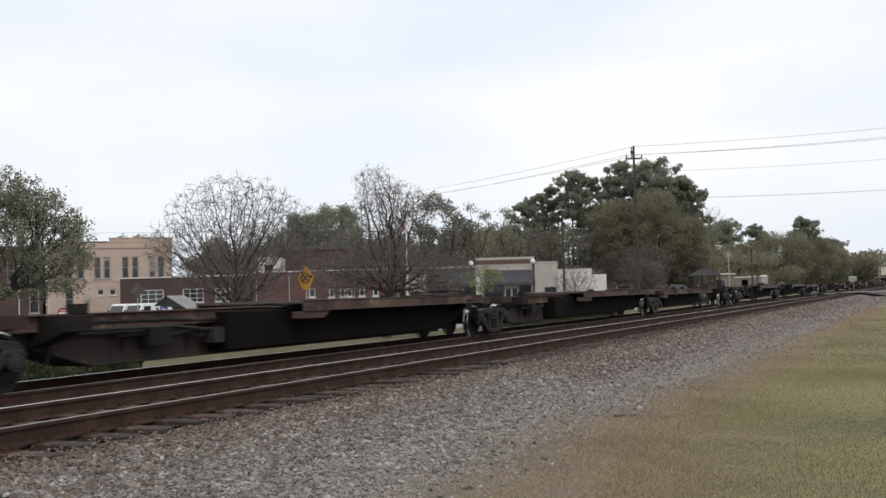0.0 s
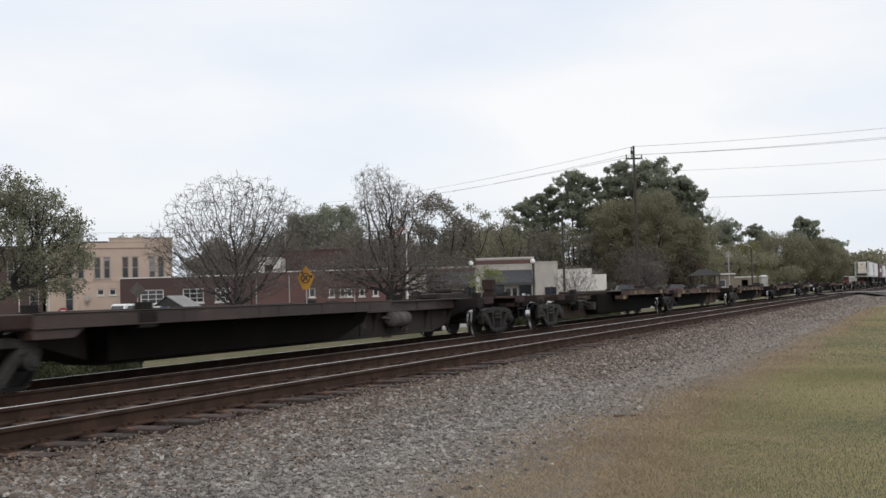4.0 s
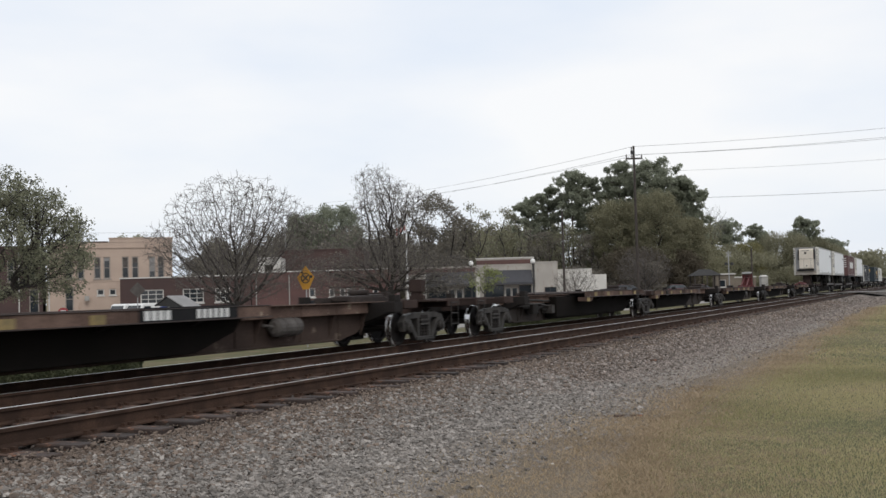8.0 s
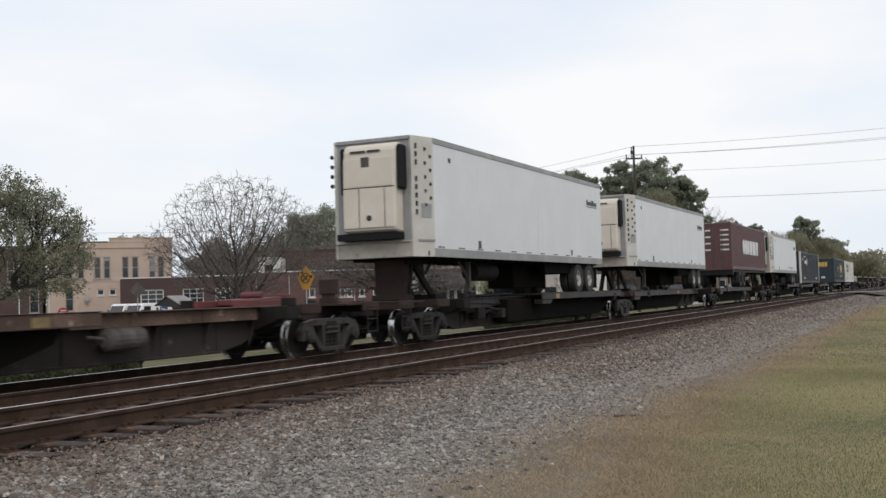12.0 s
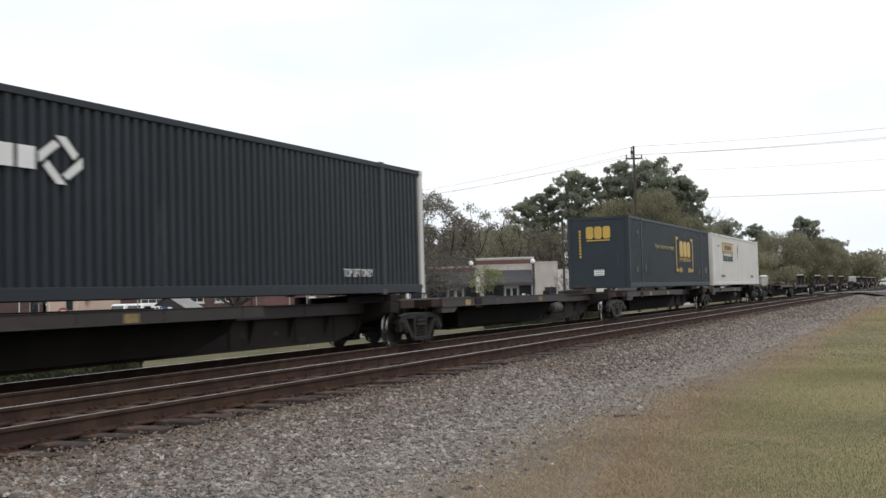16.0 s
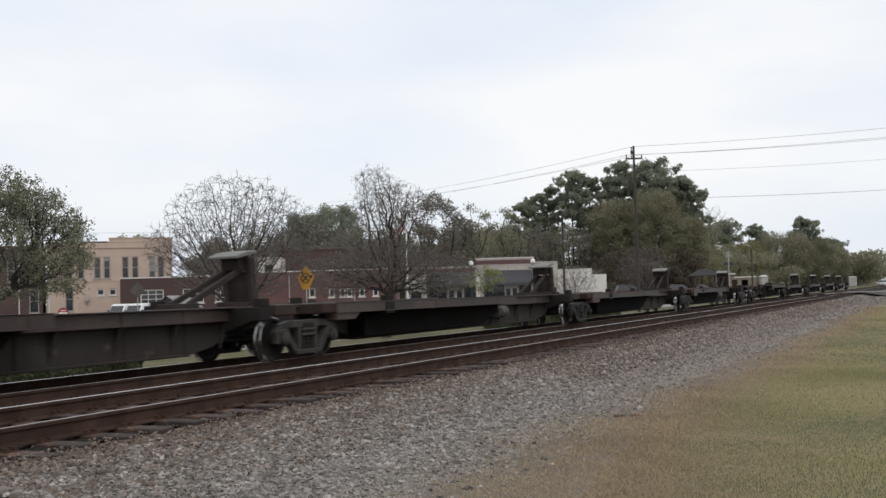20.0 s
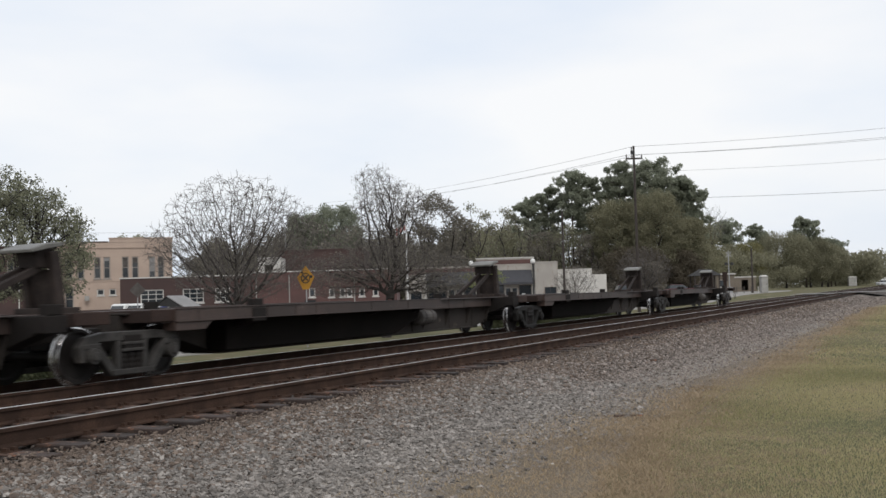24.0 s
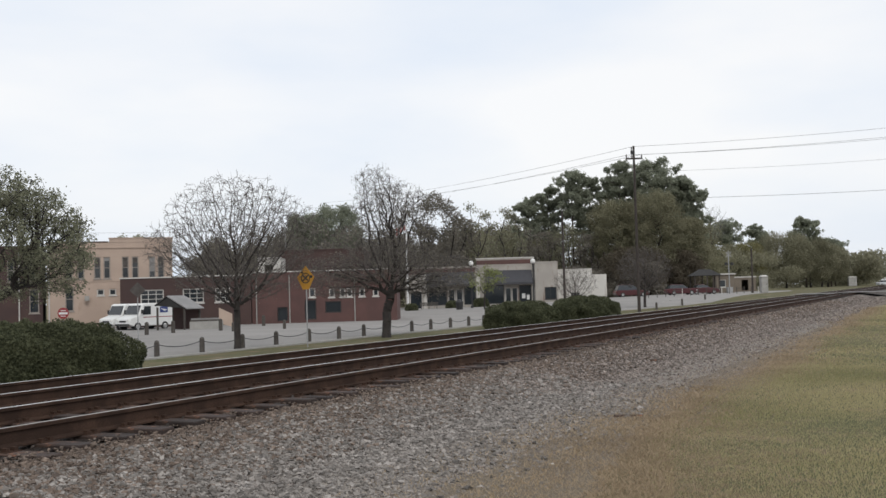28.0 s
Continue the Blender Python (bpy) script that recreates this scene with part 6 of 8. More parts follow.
flag = thing("flagpole", town(-4.95, 140.0, -1.1), "tall white flagpole with a limp flag", "flagpole")
part("pole", Shape().rod((0, 0, 0), (0, 0, 14.2), 0.13, 0.07, n=10), SIGN_WHITE, flag)
part("finial", Shape().lathe([(0.0, 0.0), (0.03, 0.1), (0.1, 0.12), (0.2, 0.0)], (0, 0, 14.2), "z", 10), GALV, flag)
part("pole_base", Shape().lathe([(0.0, 0.45), (0.3, 0.4), (0.35, 0.12)], (0, 0, 0), "z", 14), CONCRETE, flag)
fl = Shape()
for k in range(5):
    fl.solid([(-0.08 - 0.26 * k, 0.08 * (-1) ** k, 11.8 - 0.10 * k), (-0.08 - 0.26 * (k + 1), -0.08 * (-1) ** k, 11.7 - 0.10 * k), (-0.08 - 0.26 * (k + 1), -0.08 * (-1) ** k, 10.9 - 0.16 * k), (-0.08 - 0.26 * k, 0.08 * (-1) ** k, 11.06 - 0.16 * k)], [(-0.08 - 0.26 * k, 0.1 * (-1) ** k, 11.8 - 0.10 * k), (-0.08 - 0.26 * (k + 1), -0.06 * (-1) ** k, 11.7 - 0.10 * k), (-0.08 - 0.26 * (k + 1), -0.06 * (-1) ** k, 10.9 - 0.16 * k), (-0.08 - 0.26 * k, 0.1 * (-1) ** k, 11.06 - 0.16 * k)], k % 2)
FLAG_RED = surf("faded_flag_red", (0.30, 0.13, 0.12), (0.24, 0.11, 0.10), rough=0.8)
part("flag", fl, [FLAG_RED, SIGN_WHITE], flag, "limp red and white flag")

for r, d, z in ((3.75, 140.0, -1.1), (12.15, 140.0, -1.0)):
    lp = thing("street_lamp", town(r, d, z), "black iron lamp post with a round white globe", "street lamp", "globe lamps of the street")
    part("lamp_pole", Shape().lathe([(0.0, 0.22), (0.5, 0.2), (0.6, 0.11), (5.7, 0.08), (5.9, 0.16), (5.95, 0.0)], (0, 0, 0), "z", 12), IRON, lp)
    part("globe", Shape().lathe([(5.93, 0.12), (6.02, 0.26), (6.22, 0.34), (6.45, 0.30), (6.6, 0.15), (6.64, 0.0)], (0, 0, 0), "z", 16), LAMP_GLOBE, lp, "milky round globe")

bin_ = thing("litter_bin", town(1.88, 130.0, -1.1), "dark round litter bin on the pavement", "bin")
part("bin_body", Shape().lathe([(0.0, 0.0), (0.0, 0.4), (1.05, 0.46), (1.1, 0.46)], (0, 0, 0), "z", 16), IRON, bin_)
part("bin_lid", Shape().lathe([(1.1, 0.48), (1.2, 0.46), (1.45, 0.28), (1.52, 0.0)], (0, 0, 0), "z", 16), IRON, bin_)

def utility_pole(m, high, arm_z, label):
    ob = thing("utility_pole", m, label, "utility pole", "poles")
    part("pole", Shape().rod((0, 0, 0), (0, 0, high), 0.15, 0.10, n=10), POLE_WOOD, ob)
    if arm_z:
        part("crossarm", Shape().box(-0.75, 0.75, -0.16, -0.04, arm_z - 0.07, arm_z + 0.07), POLE_WOOD, ob)
        for x in (-0.68, 0.68, -0.2):
            part("insulator", Shape().lathe([(0.0, 0.04), (0.06, 0.07), (0.18, 0.08), (0.3, 0.05), (0.34, 0.0)], (x, -0.1, arm_z + 0.07), "z", 10), GALV, ob)
        part("top_bracket", Shape().box(-0.30, 0.05, -0.18, -0.06, high - 0.75, high - 0.45).rod((-0.22, -0.1, high - 0.45), (-0.22, -0.1, high - 0.1), 0.05), IRON, ob)
    return ob


utility_pole(town(17.35, 92.0, -0.95), 14.9, 13.75, "tall dark wooden utility pole with one crossarm")
utility_pole(town(12.85, 110.0, -1.05), 10.7, 0, "plain dark wooden pole beside the hedge")
utility_pole(town(44.9, 150.0, -0.4), 6.9, 0, "short dark pole near the crossing")


def wire(a, b, sag, r=0.013, n=14):
    """A sagging line as one unbroken tube of four sides."""
    a, b = Vector(a), Vector(b)
    side = (b - a).cross(Vector((0, 0, 1))).normalized() * r
    up = Vector((0, 0, r))
    vs, fs = [], []
    for k in range(n + 1):
        c = a.lerp(b, k / n) - Vector((0, 0, 4 * sag * (k / n) * (1 - k / n)))
        vs += [c + side, c + up, c - side, c - up]
    for k in range(n):
        fs += [(4 * k + i, 4 * k + (i + 1) % 4, 4 * k + 4 + (i + 1) % 4, 4 * k + 4 + i) for i in range(4)]
    return tagged(put("power_line", raw_mesh("power_line", [tuple(v) for v in vs], fs, IRON)), "thin dark overhead power line", "power line", "overhead lines")


def spot(r, d, z):
    return town(r, d, z).translation


wire(spot(17.35, 92, 13.9), spot(70, 100, 18.6), 0.6)
wire(spot(17.9, 92, 13.15), spot(70, 100, 17.9), 0.7)
wire(spot(16.8, 92, 13.15), spot(70, 101, 17.6), 0.7)
wire(spot(17.35, 92, 11.6), spot(70, 100, 15.2), 0.7, 0.009)
wire(spot(17.35, 92, 13.9), spot(-22, 190, 18.6), 0.8)
wire(spot(17.9, 92, 13.15), spot(-22, 190, 18.0), 0.8)
wire(spot(16.8, 92, 13.15), spot(-22, 190, 17.6), 0.8)
wire(spot(52.5, 215, 19.75), spot(131, 210, 21.5), 0.6, 0.034)
utility_pole(town(52.5, 215, -0.7), 20.6, 0, "plain wooden pole among the pines")
utility_pole(town(131, 210, -0.5), 22.2, 0, "tall wooden pole beside the tracks")
wire(spot(-50.0, 90, 8.1), spot(-16.0, 104.5, 8.1), 0.25, 0.010)
utility_pole(town(-50.0, 90, -1.1), 9.6, 0, "short wooden pole beside a brick building")
part("service_mast", Shape().rod((0.6, 0.5, 6.3), (0.6, 0.5, 9.3), 0.05), GALV, back)

# crossing equipment
for m, wdt, hgt, label in ((town(46.7, 150.0, -0.05), 0.95, 2.4, "pale metal equipment cabinet beside the tracks"), (town(119.0, 300.0, 0.0), 2.4, 2.6, "grey metal signal hut beside the crossing")):
    cb = thing("equipment_cabinet", m, label, "cabinet", "cabinets by the tracks")
    part("case", Shape().box(-wdt / 2, wdt / 2, 0, 1.1, 0.12, hgt), CONCRETE, cb, bevel=0.02)
    part("lid", Shape().solid([(-wdt / 2 - 0.05, -0.06, hgt), (wdt / 2 + 0.05, -0.06, hgt), (wdt / 2 + 0.05, 1.16, hgt), (-wdt / 2 - 0.05, 1.16, hgt)], [(-wdt * 0.3, 0.3, hgt + 0.22), (wdt * 0.3, 0.3, hgt + 0.22), (wdt * 0.3, 0.8, hgt + 0.22), (-wdt * 0.3, 0.8, hgt + 0.22)]), TRIM_WHITE, cb)
    part("plinth", Shape().box(-wdt / 2 + 0.05, wdt / 2 - 0.05, 0.05, 1.05, 0, 0.12), CONCRETE, cb)
    part("door_handle", Shape().box(wdt * 0.25, wdt * 0.25 + 0.05, -0.03, 0.0, hgt * 0.5, hgt * 0.5 + 0.25), IRON, cb)
sg = thing("crossing_signal", town(44.3, 160.0, -0.05), "silver level-crossing signal mast with lamps", "signal")
part("mast", Shape().rod((0, 0, 0), (0, 0, 6.6), 0.10, 0.08), GALV, sg)
part("crossbuck", Shape().beam((-0.42, -0.1, 5.7), (0.42, -0.1, 6.4), 0.03, 0.14).beam((0.42, -0.13, 5.7), (-0.42, -0.13, 6.4), 0.03, 0.14), GALV, sg)
for x in (-0.45, 0.45):
    part("lamp_hood", Shape().rod((x, -0.12, 4.6), (x, -0.35, 4.6), 0.24, n=14), IRON, sg)
    part("lens", Shape().rod((x, -0.22, 4.6), (x, -0.30, 4.6), 0.13, n=14), SIGN_RED, sg)
part("signal_base", Shape().box(-0.4, 0.4, -0.4, 0.4, 0, 1.0), GALV, sg, bevel=0.02)
gz = thing("gazebo", town(41.0, 162.0, -0.05), "small open pavilion with a dark shingle roof", "gazebo")
part("gazebo_roof", Shape().solid([(-2.3, -1.8, 2.9), (2.3, -1.8, 2.9), (2.3, 1.8, 2.9), (-2.3, 1.8, 2.9)], [(-0.8, -0.3, 3.9), (0.8, -0.3, 3.9), (0.8, 0.3, 3.9), (-0.8, 0.3, 3.9)]), ROOF_DARK, gz)
for x in (-1.9, 0, 1.9):
    for y in (-1.5, 1.5):
        part("gazebo_post", Shape().box(x - 0.09, x + 0.09, y - 0.09, y + 0.09, 0, 2.9), POLE_WOOD, gz)
part("gazebo_rail", Shape().box(-1.81, -0.1, -1.55, -1.45, 0.8, 0.9).box(0.1, 1.81, -1.55, -1.45, 0.8, 0.9), POLE_WOOD, gz)
kiosk = thing("building", town(43.9, 166.0, -0.05), "small tan kiosk with a white flat roof", "kiosk", "buildings of the town")
part("kiosk_wall", wall_panel(2.9, 3.0, 0.15, [(0.5, 1.0, 1.0, 1.2)]), TAN_WALL, kiosk)
part("kiosk_side", Shape().box(0, 0.15, 0.152, 2.5, 0, 3.0).box(2.75, 2.9, 0.152, 2.5, 0, 3.0), TAN_WALL, kiosk)
part("kiosk_roof", Shape().box(-0.2, 3.1, -0.3, 2.8, 3.002, 3.2), TRIM_WHITE, kiosk)
window(kiosk, 0.5, 1.0, 1.0, 1.2, 1, 1)
farshed = thing("building", town(50.0, 185.0, -0.06), "low pale roadside shed with a white roof", "building", "buildings of the town")
block_shell(farshed, 6.0, 6, 2.6, TAN_WALL, [(1.0, 0.8, 1.2, 1.2), (3.4, 0.3, 1.2, 1.9)], TRIM_WHITE, 0.2, roof_z=2.3)
for k in range(16):
    r, d = 25.0 + k * 1.35, 132.0 + k * 1.1
    z = float(ground_z(*spot(r, d, 0).xy))
    b = thing("bollard", town(r, d, z), "slim pale metal bollard beside the street", "bollard", "bollards near the crossing")
    part("bollard_pole", Shape().rod((0, 0, 0), (0, 0, 1.05), 0.05, n=8), POST_WOOD if k % 5 else TRIM_WHITE, b)
    if k % 4 == 0:
        part("cross_rail", Shape().rod((0, 0, 0.85), (1.3, 0.2, 0.85), 0.03, n=6), POST_WOOD, b)

for r, d in ((-19.96, 69.0), (-18.9, 71.7), (-16.1, 74.0), (-14.7, 83.6)):
    x, y, _ = spot(r, d, 0)
    pb = thing("wooden_post", town(r, d, float(ground_z(x, y))), "short weathered wooden post across the street", "post", "posts across the street")
    part("post_body", Shape().rod((0, 0, -0.1), (0, 0, 0.86), 0.14, 0.13, n=12).rod((0, 0, 0.86), (0, 0, 0.93), 0.13, 0.05, n=12), POST_WOOD, pb)
bench = thing("bench", town(-2.2, 146.0, -0.97), "dark slatted bench before a storefront", "bench")
for k in range(4):
    part("seat_slat", Shape().box(-1.3, 1.3, -0.22 + k * 0.12, -0.12 + k * 0.12, 0.44, 0.48), POST_WOOD, bench)
    part("back_slat", Shape().box(-1.3, 1.3, 0.27, 0.31, 0.52 + k * 0.12, 0.61 + k * 0.12), POST_WOOD, bench)
for x in (-1.1, 0.0, 1.1):
    part("bench_leg", Shape().box(x - 0.04, x + 0.04, -0.22, 0.26, 0.0, 0.44).box(x - 0.04, x + 0.04, 0.22, 0.27, 0.44, 1.0), IRON, bench)
CROSS_Y = 118.0
# ---- trees and hedges ----
def tubes(segs, n=5):
    """Tapered tubes from rows of (p, q, r0, r1), as one pair of arrays."""
    P = np.array([s[0] for s in segs], float)
    Q = np.array([s[1] for s in segs], float)
    R0 = np.array([s[2] for s in segs], float)
    R1 = np.array([s[3] for s in segs], float)
    D = Q - P
    D /= np.linalg.norm(D, axis=1, keepdims=True) + 1e-9
    A = np.where(np.abs(D[:, 2:3]) < 0.9, np.array([[0, 0, 1.0]]), np.array([[1.0, 0, 0]]))
    U = np.cross(D, A)
    U /= np.linalg.norm(U, axis=1, keepdims=True) + 1e-9
    W = np.cross(D, U)
    ang = np.arange(n) * 2 * math.pi / n
    ring = U[:, None, :] * np.cos(ang)[None, :, None] + W[:, None, :] * np.sin(ang)[None, :, None]
    V = np.concatenate([P[:, None, :] + ring * R0[:, None, None], Q[:, None, :] + ring * R1[:, None, None]], 1)
    k = np.arange(len(segs))[:, None] * 2 * n
    i = np.arange(n)
    j = (i + 1) % n
    F = np.stack([k + i, k + j, k + n + j, k + n + i], -1).reshape(-1, 4)
    return V.reshape(-1, 3), F


def leaves(centres, size, rng, stretch=1.0, up=0.0, quad=False):
    """A small leaf at every centre, turned at random: a bent quad near by, a triangle farther off."""
    n = len(centres)
    a = rng.normal(size=(n, 3))
    a /= np.linalg.norm(a, axis=1, keepdims=True)
    b = rng.normal(size=(n, 3))
    b[:, 2] += up
    b -= a * np.sum(a * b, 1, keepdims=True)
    b /= np.linalg.norm(b, axis=1, keepdims=True) + 1e-9
    s = size * rng.uniform(0.55, 1.35, (n, 1))
    u, v = a * s * 0.5, b * s * 0.5 * stretch
    if quad:
        V = np.stack([centres - u * 0.6 - v, centres + u - v * 0.2, centres + u * 0.5 + v, centres - u + v * 0.3], 1).reshape(-1, 3)
        return V, np.arange(n * 4).reshape(-1, 4)
    V = np.stack([centres - u * 1.1 - v * 0.8, centres + u * 1.2 - v * 0.5, centres + u * 0.1 + v * 1.4], 1).reshape(-1, 3)
    return V, np.arange(n * 3).reshape(-1, 3)


def clump_points(blobs, n, rng, hollow=0.55):
    """Points in a set of soft blobs (x, y, z, rx, ry, rz), thicker towards their skins."""
    w = np.array([b[3] * b[4] * b[5] for b in blobs]) ** 0.7
    pick = rng.choice(len(blobs), n, p=w / w.sum())
    B = np.array(blobs)[pick]
    d = rng.normal(size=(n, 3))
    d /= np.linalg.norm(d, axis=1, keepdims=True)
    r = hollow + (1 - hollow) * rng.uniform(0, 1, (n, 1)) ** 0.6 + np.abs(rng.normal(0, 0.22, (n, 1)))
    return B[:, :3] + d * r * B[:, 3:]


def crown_blobs(width, z0, z1, count, rng, size=0.30, flat=0.75):
    """Clumps spread over an egg-shaped crown."""
    out = []
    zc, h = (z0 + z1) / 2, (z1 - z0) / 2
    for k in range(count):
        a = 2 * math.pi * (k * 0.618 + rng.uniform(0, 0.15))
        t = -0.85 + 1.75 * (k + 0.5) / count
        rr = math.sqrt(max(0.05, 1 - t * t * 0.85)) * rng.uniform(0.45, 0.85) * width / 2
        s = width * size * rng.uniform(0.6, 1.1)
        out.append((rr * math.cos(a), rr * math.sin(a), zc + t * h * 0.82, s, s, s * flat))
    return out


def leafy_tree(m, high, width, base, mat, n, leaf, seed, label, trunk_r=0.25, clumps=18, name="tree", size=0.22, bark=None, flat=0.75, hollow=0.5, twigs=True):
    """Trunk, limbs to every clump, and a crown of many small leaves with gaps between the clumps."""
    rng = np.random.default_rng(seed)
    ob = thing(name, m, label, "tree", "trees")
    blobs = crown_blobs(width, base, high, clumps, rng, size, flat)
    segs = []
    top = base + (high - base) * 0.55
    prev = np.array([0, 0, -0.15])
    for k in range(1, 7):
        p = np.array([rng.normal(0, 0.02 * high * k / 6), rng.normal(0, 0.02 * high * k / 6), top * k / 6])
        segs.append((prev, p, trunk_r * (1.25 if k == 1 else 1.0 - 0.12 * (k - 1)), trunk_r * (1.0 - 0.12 * k)))
        prev = p
    v, f = tubes(segs, 9)
    put("trunk", raw_mesh("trunk", v, f, bark or BARK), ob)
    segs = []
    for q, b in enumerate(blobs):
        if q % max(1, clumps // 26):
            continue
        c = np.array(b[:3])
        z = max(base * 0.7, min(top, c[2] - 0.35 * math.hypot(c[0], c[1]) - 0.05 * high))
        a = np.array([0, 0, z])
        mid = (a + c) / 2 + rng.normal(0, 0.03 * width, 3)
        r = trunk_r * 0.26
        segs += [(a, mid, r, r * 0.6), (mid, c, r * 0.6, r * 0.25)]
        for _ in range(5 if twigs else 0):
            e = c + rng.normal(0, 0.6, 3) * np.array(b[3:])
            segs.append((c, e, r * 0.22, r * 0.08))
    v, f = tubes(segs, 5)
    put("limb_work", raw_mesh("limb_work", v, f, bark or BARK), ob)
    pts = clump_points(blobs, n, rng, hollow)
    v, f = leaves(pts + rng.normal(0, 0.022 * width, pts.shape), leaf, rng, quad=leaf < 0.17)
    put("crown", raw_mesh("crown", v, f, mat), ob)
    return ob


def colony(points, start, step, reach, kill, rng, up=0.0, wild=0.16, most=240):
    """Limbs that grow from a trunk towards the points of a crown and split on the way: the nodes, and each one's parent."""
    N = np.array(start, float)
    parent = list(range(-1, len(N) - 1))
    grown = np.zeros(len(N), int)
    P = np.array(points, float)
    D = np.linalg.norm(P[:, None] - N[None], axis=2)
    near, dist = D.argmin(1), D.min(1)
    for turn in range(most):
        act = dist < reach
        if turn < 30 and not act.any():
            act = dist < dist.min() + reach * 0.5
        if not act.any():
            break
        idx = near[act]
        pull = np.zeros((len(N), 3))
        np.add.at(pull, idx, (P[act] - N[idx]) / dist[act][:, None])
        g = np.unique(idx)
        g = g[grown[g] < 4]
        if not len(g):
            break
        d = pull[g]
        d /= np.linalg.norm(d, axis=1, keepdims=True) + 1e-9
        d += rng.normal(0, wild, d.shape) + np.array([0, 0, up])
        d /= np.linalg.norm(d, axis=1, keepdims=True) + 1e-9
        fresh = N[g] + d * step
        grown[g] += 1
        base = len(N)
        N = np.concatenate([N, fresh])
        grown = np.concatenate([grown, np.zeros(len(g), int)])
        parent += list(g)
        D = (P * P).sum(1)[:, None] + (fresh * fresh).sum(1)[None] - 2 * P @ fresh.T
        k = D.argmin(1)
        m = np.sqrt(np.maximum(D[np.arange(len(P)), k], 0))
        closer = m < dist
        near = np.where(closer, base + k, near)
        dist = np.where(closer, m, dist)
        live = dist > kill
        P, near, dist = P[live], near[live], dist[live]
        if not len(P):
            break
    return N, np.array(parent)


def limb_sizes(parent, tip, trunk_r):
    """The thickness of every node: each carries all the tips beyond it."""
    load = np.zeros(len(parent))
    kids = np.bincount(parent[parent >= 0], minlength=len(parent))
    load[kids == 0] = 1
    for i in range(len(parent) - 1, 0, -1):
        load[parent[i]] += load[i]
    return tip * np.maximum(load, 1) ** (math.log(trunk_r / tip) / math.log(max(2.0, load[0]))), kids


def in_blobs(blobs, n, rng, hollow=0.0):
    B = np.array(blobs, float)
    w = (B[:, 3] * B[:, 4] * B[:, 5]) ** 0.8
    B = B[rng.choice(len(B), n, p=w / w.sum())]
    d = rng.normal(size=(n, 3))
    d /= np.linalg.norm(d, axis=1, keepdims=True)
    return B[:, :3] + d * (hollow + (1 - hollow) * rng.uniform(0, 1, (n, 1)) ** 0.45) * B[:, 3:]


def grown_tree(m, label, seed, blobs, fork, trunk_r, n=1600, step=0.18, reach=1.3, kill=0.27, tip=0.008, up=0.05, wild=0.16, sprays=3, spray=0.3, leaf=None, name="bare_tree", hollow=0.0, twig_mat=None, droop=0.0):
    """A tree whose limbs fill a crown of soft blobs. sprays: fine twigs at every end; leaf: (count an end, size, spread, material)."""
    rng = np.random.default_rng(seed)
    ob = thing(name, m, label, "tree", "trees")
    k = max(3, int(fork / 0.35))
    start = [(rng.normal(0, 0.015), rng.normal(0, 0.015), -0.2 + (fork + 0.2) * i / (k - 1)) for i in range(k)]
    N, parent = colony(in_blobs(blobs, n, rng, hollow), start, step, reach, kill, rng, up, wild)
    R, kids = limb_sizes(parent, tip, trunk_r)
    R[0] *= 1.3
    i = np.arange(1, len(N))
    segs = [(N[parent[j]], N[j], min(R[parent[j]], R[j] * 1.5), R[j]) for j in i]
    thick = [q for q in segs if q[3] > tip * 3.4]
    thin = [q for q in segs if q[3] <= tip * 3.4]
    ends = i[kids[1:] == 0]
    for j in ends:
        d = N[j] - N[parent[j]]
        for _ in range(sprays):
            e = d / step + rng.normal(0, 0.75, 3) + np.array([0, 0, 0.15 - droop])
            q = N[j] - d * rng.uniform(0, 1)
            thin.append((q, q + e / np.linalg.norm(e) * spray * rng.uniform(0.5, 1.2), tip * 0.85, tip * 0.5))
    v, f = tubes(thick, 7)
    put("trunk", raw_mesh("trunk", v, f, BARK), ob)
    v, f = tubes(thin, 3)
    put("twig_crown", raw_mesh("twig_crown", v, f, twig_mat or TWIG), ob, None, "fine branching twigs")
    if leaf:
        count, size, spread, mat = leaf
        c = np.repeat(N[ends], count, axis=0)
        c = c + rng.normal(0, spread, c.shape) * np.array([1, 1, 0.7]) - np.array([0, 0, droop * 0.5]) * rng.uniform(0, 1, (len(c), 1)) ** 2
        v, f = leaves(c, size, rng, 1.2, quad=size < 0.2)
        put("crown", raw_mesh("crown", v, f, mat), ob)
    return ob


def egg(cx, cy, cz, rx, ry, rz):
    return (cx, cy, cz, rx, ry, rz)


def lumps(cx, cy, cz, rx, ry, rz, count, size, rng, low=-1.0):
    """Clumps spread through an ellipsoid, with gaps between them."""
    out = []
    while len(out) < count:
        d = rng.normal(size=3)
        d /= np.linalg.norm(d)
        d *= rng.uniform(0.35, 1.0) ** 0.5
        if d[2] > low:
            q = size * rng.uniform(0.7, 1.3)
            out.append((cx + d[0] * rx, cy + d[1] * ry, cz + d[2] * rz, q, q, q * 0.7))
    return out


PINE_BARK = surf("pine_bark", (0.12, 0.095, 0.078), (0.075, 0.06, 0.05), rough=0.95, scale=2, fine=20, bump=0.5)


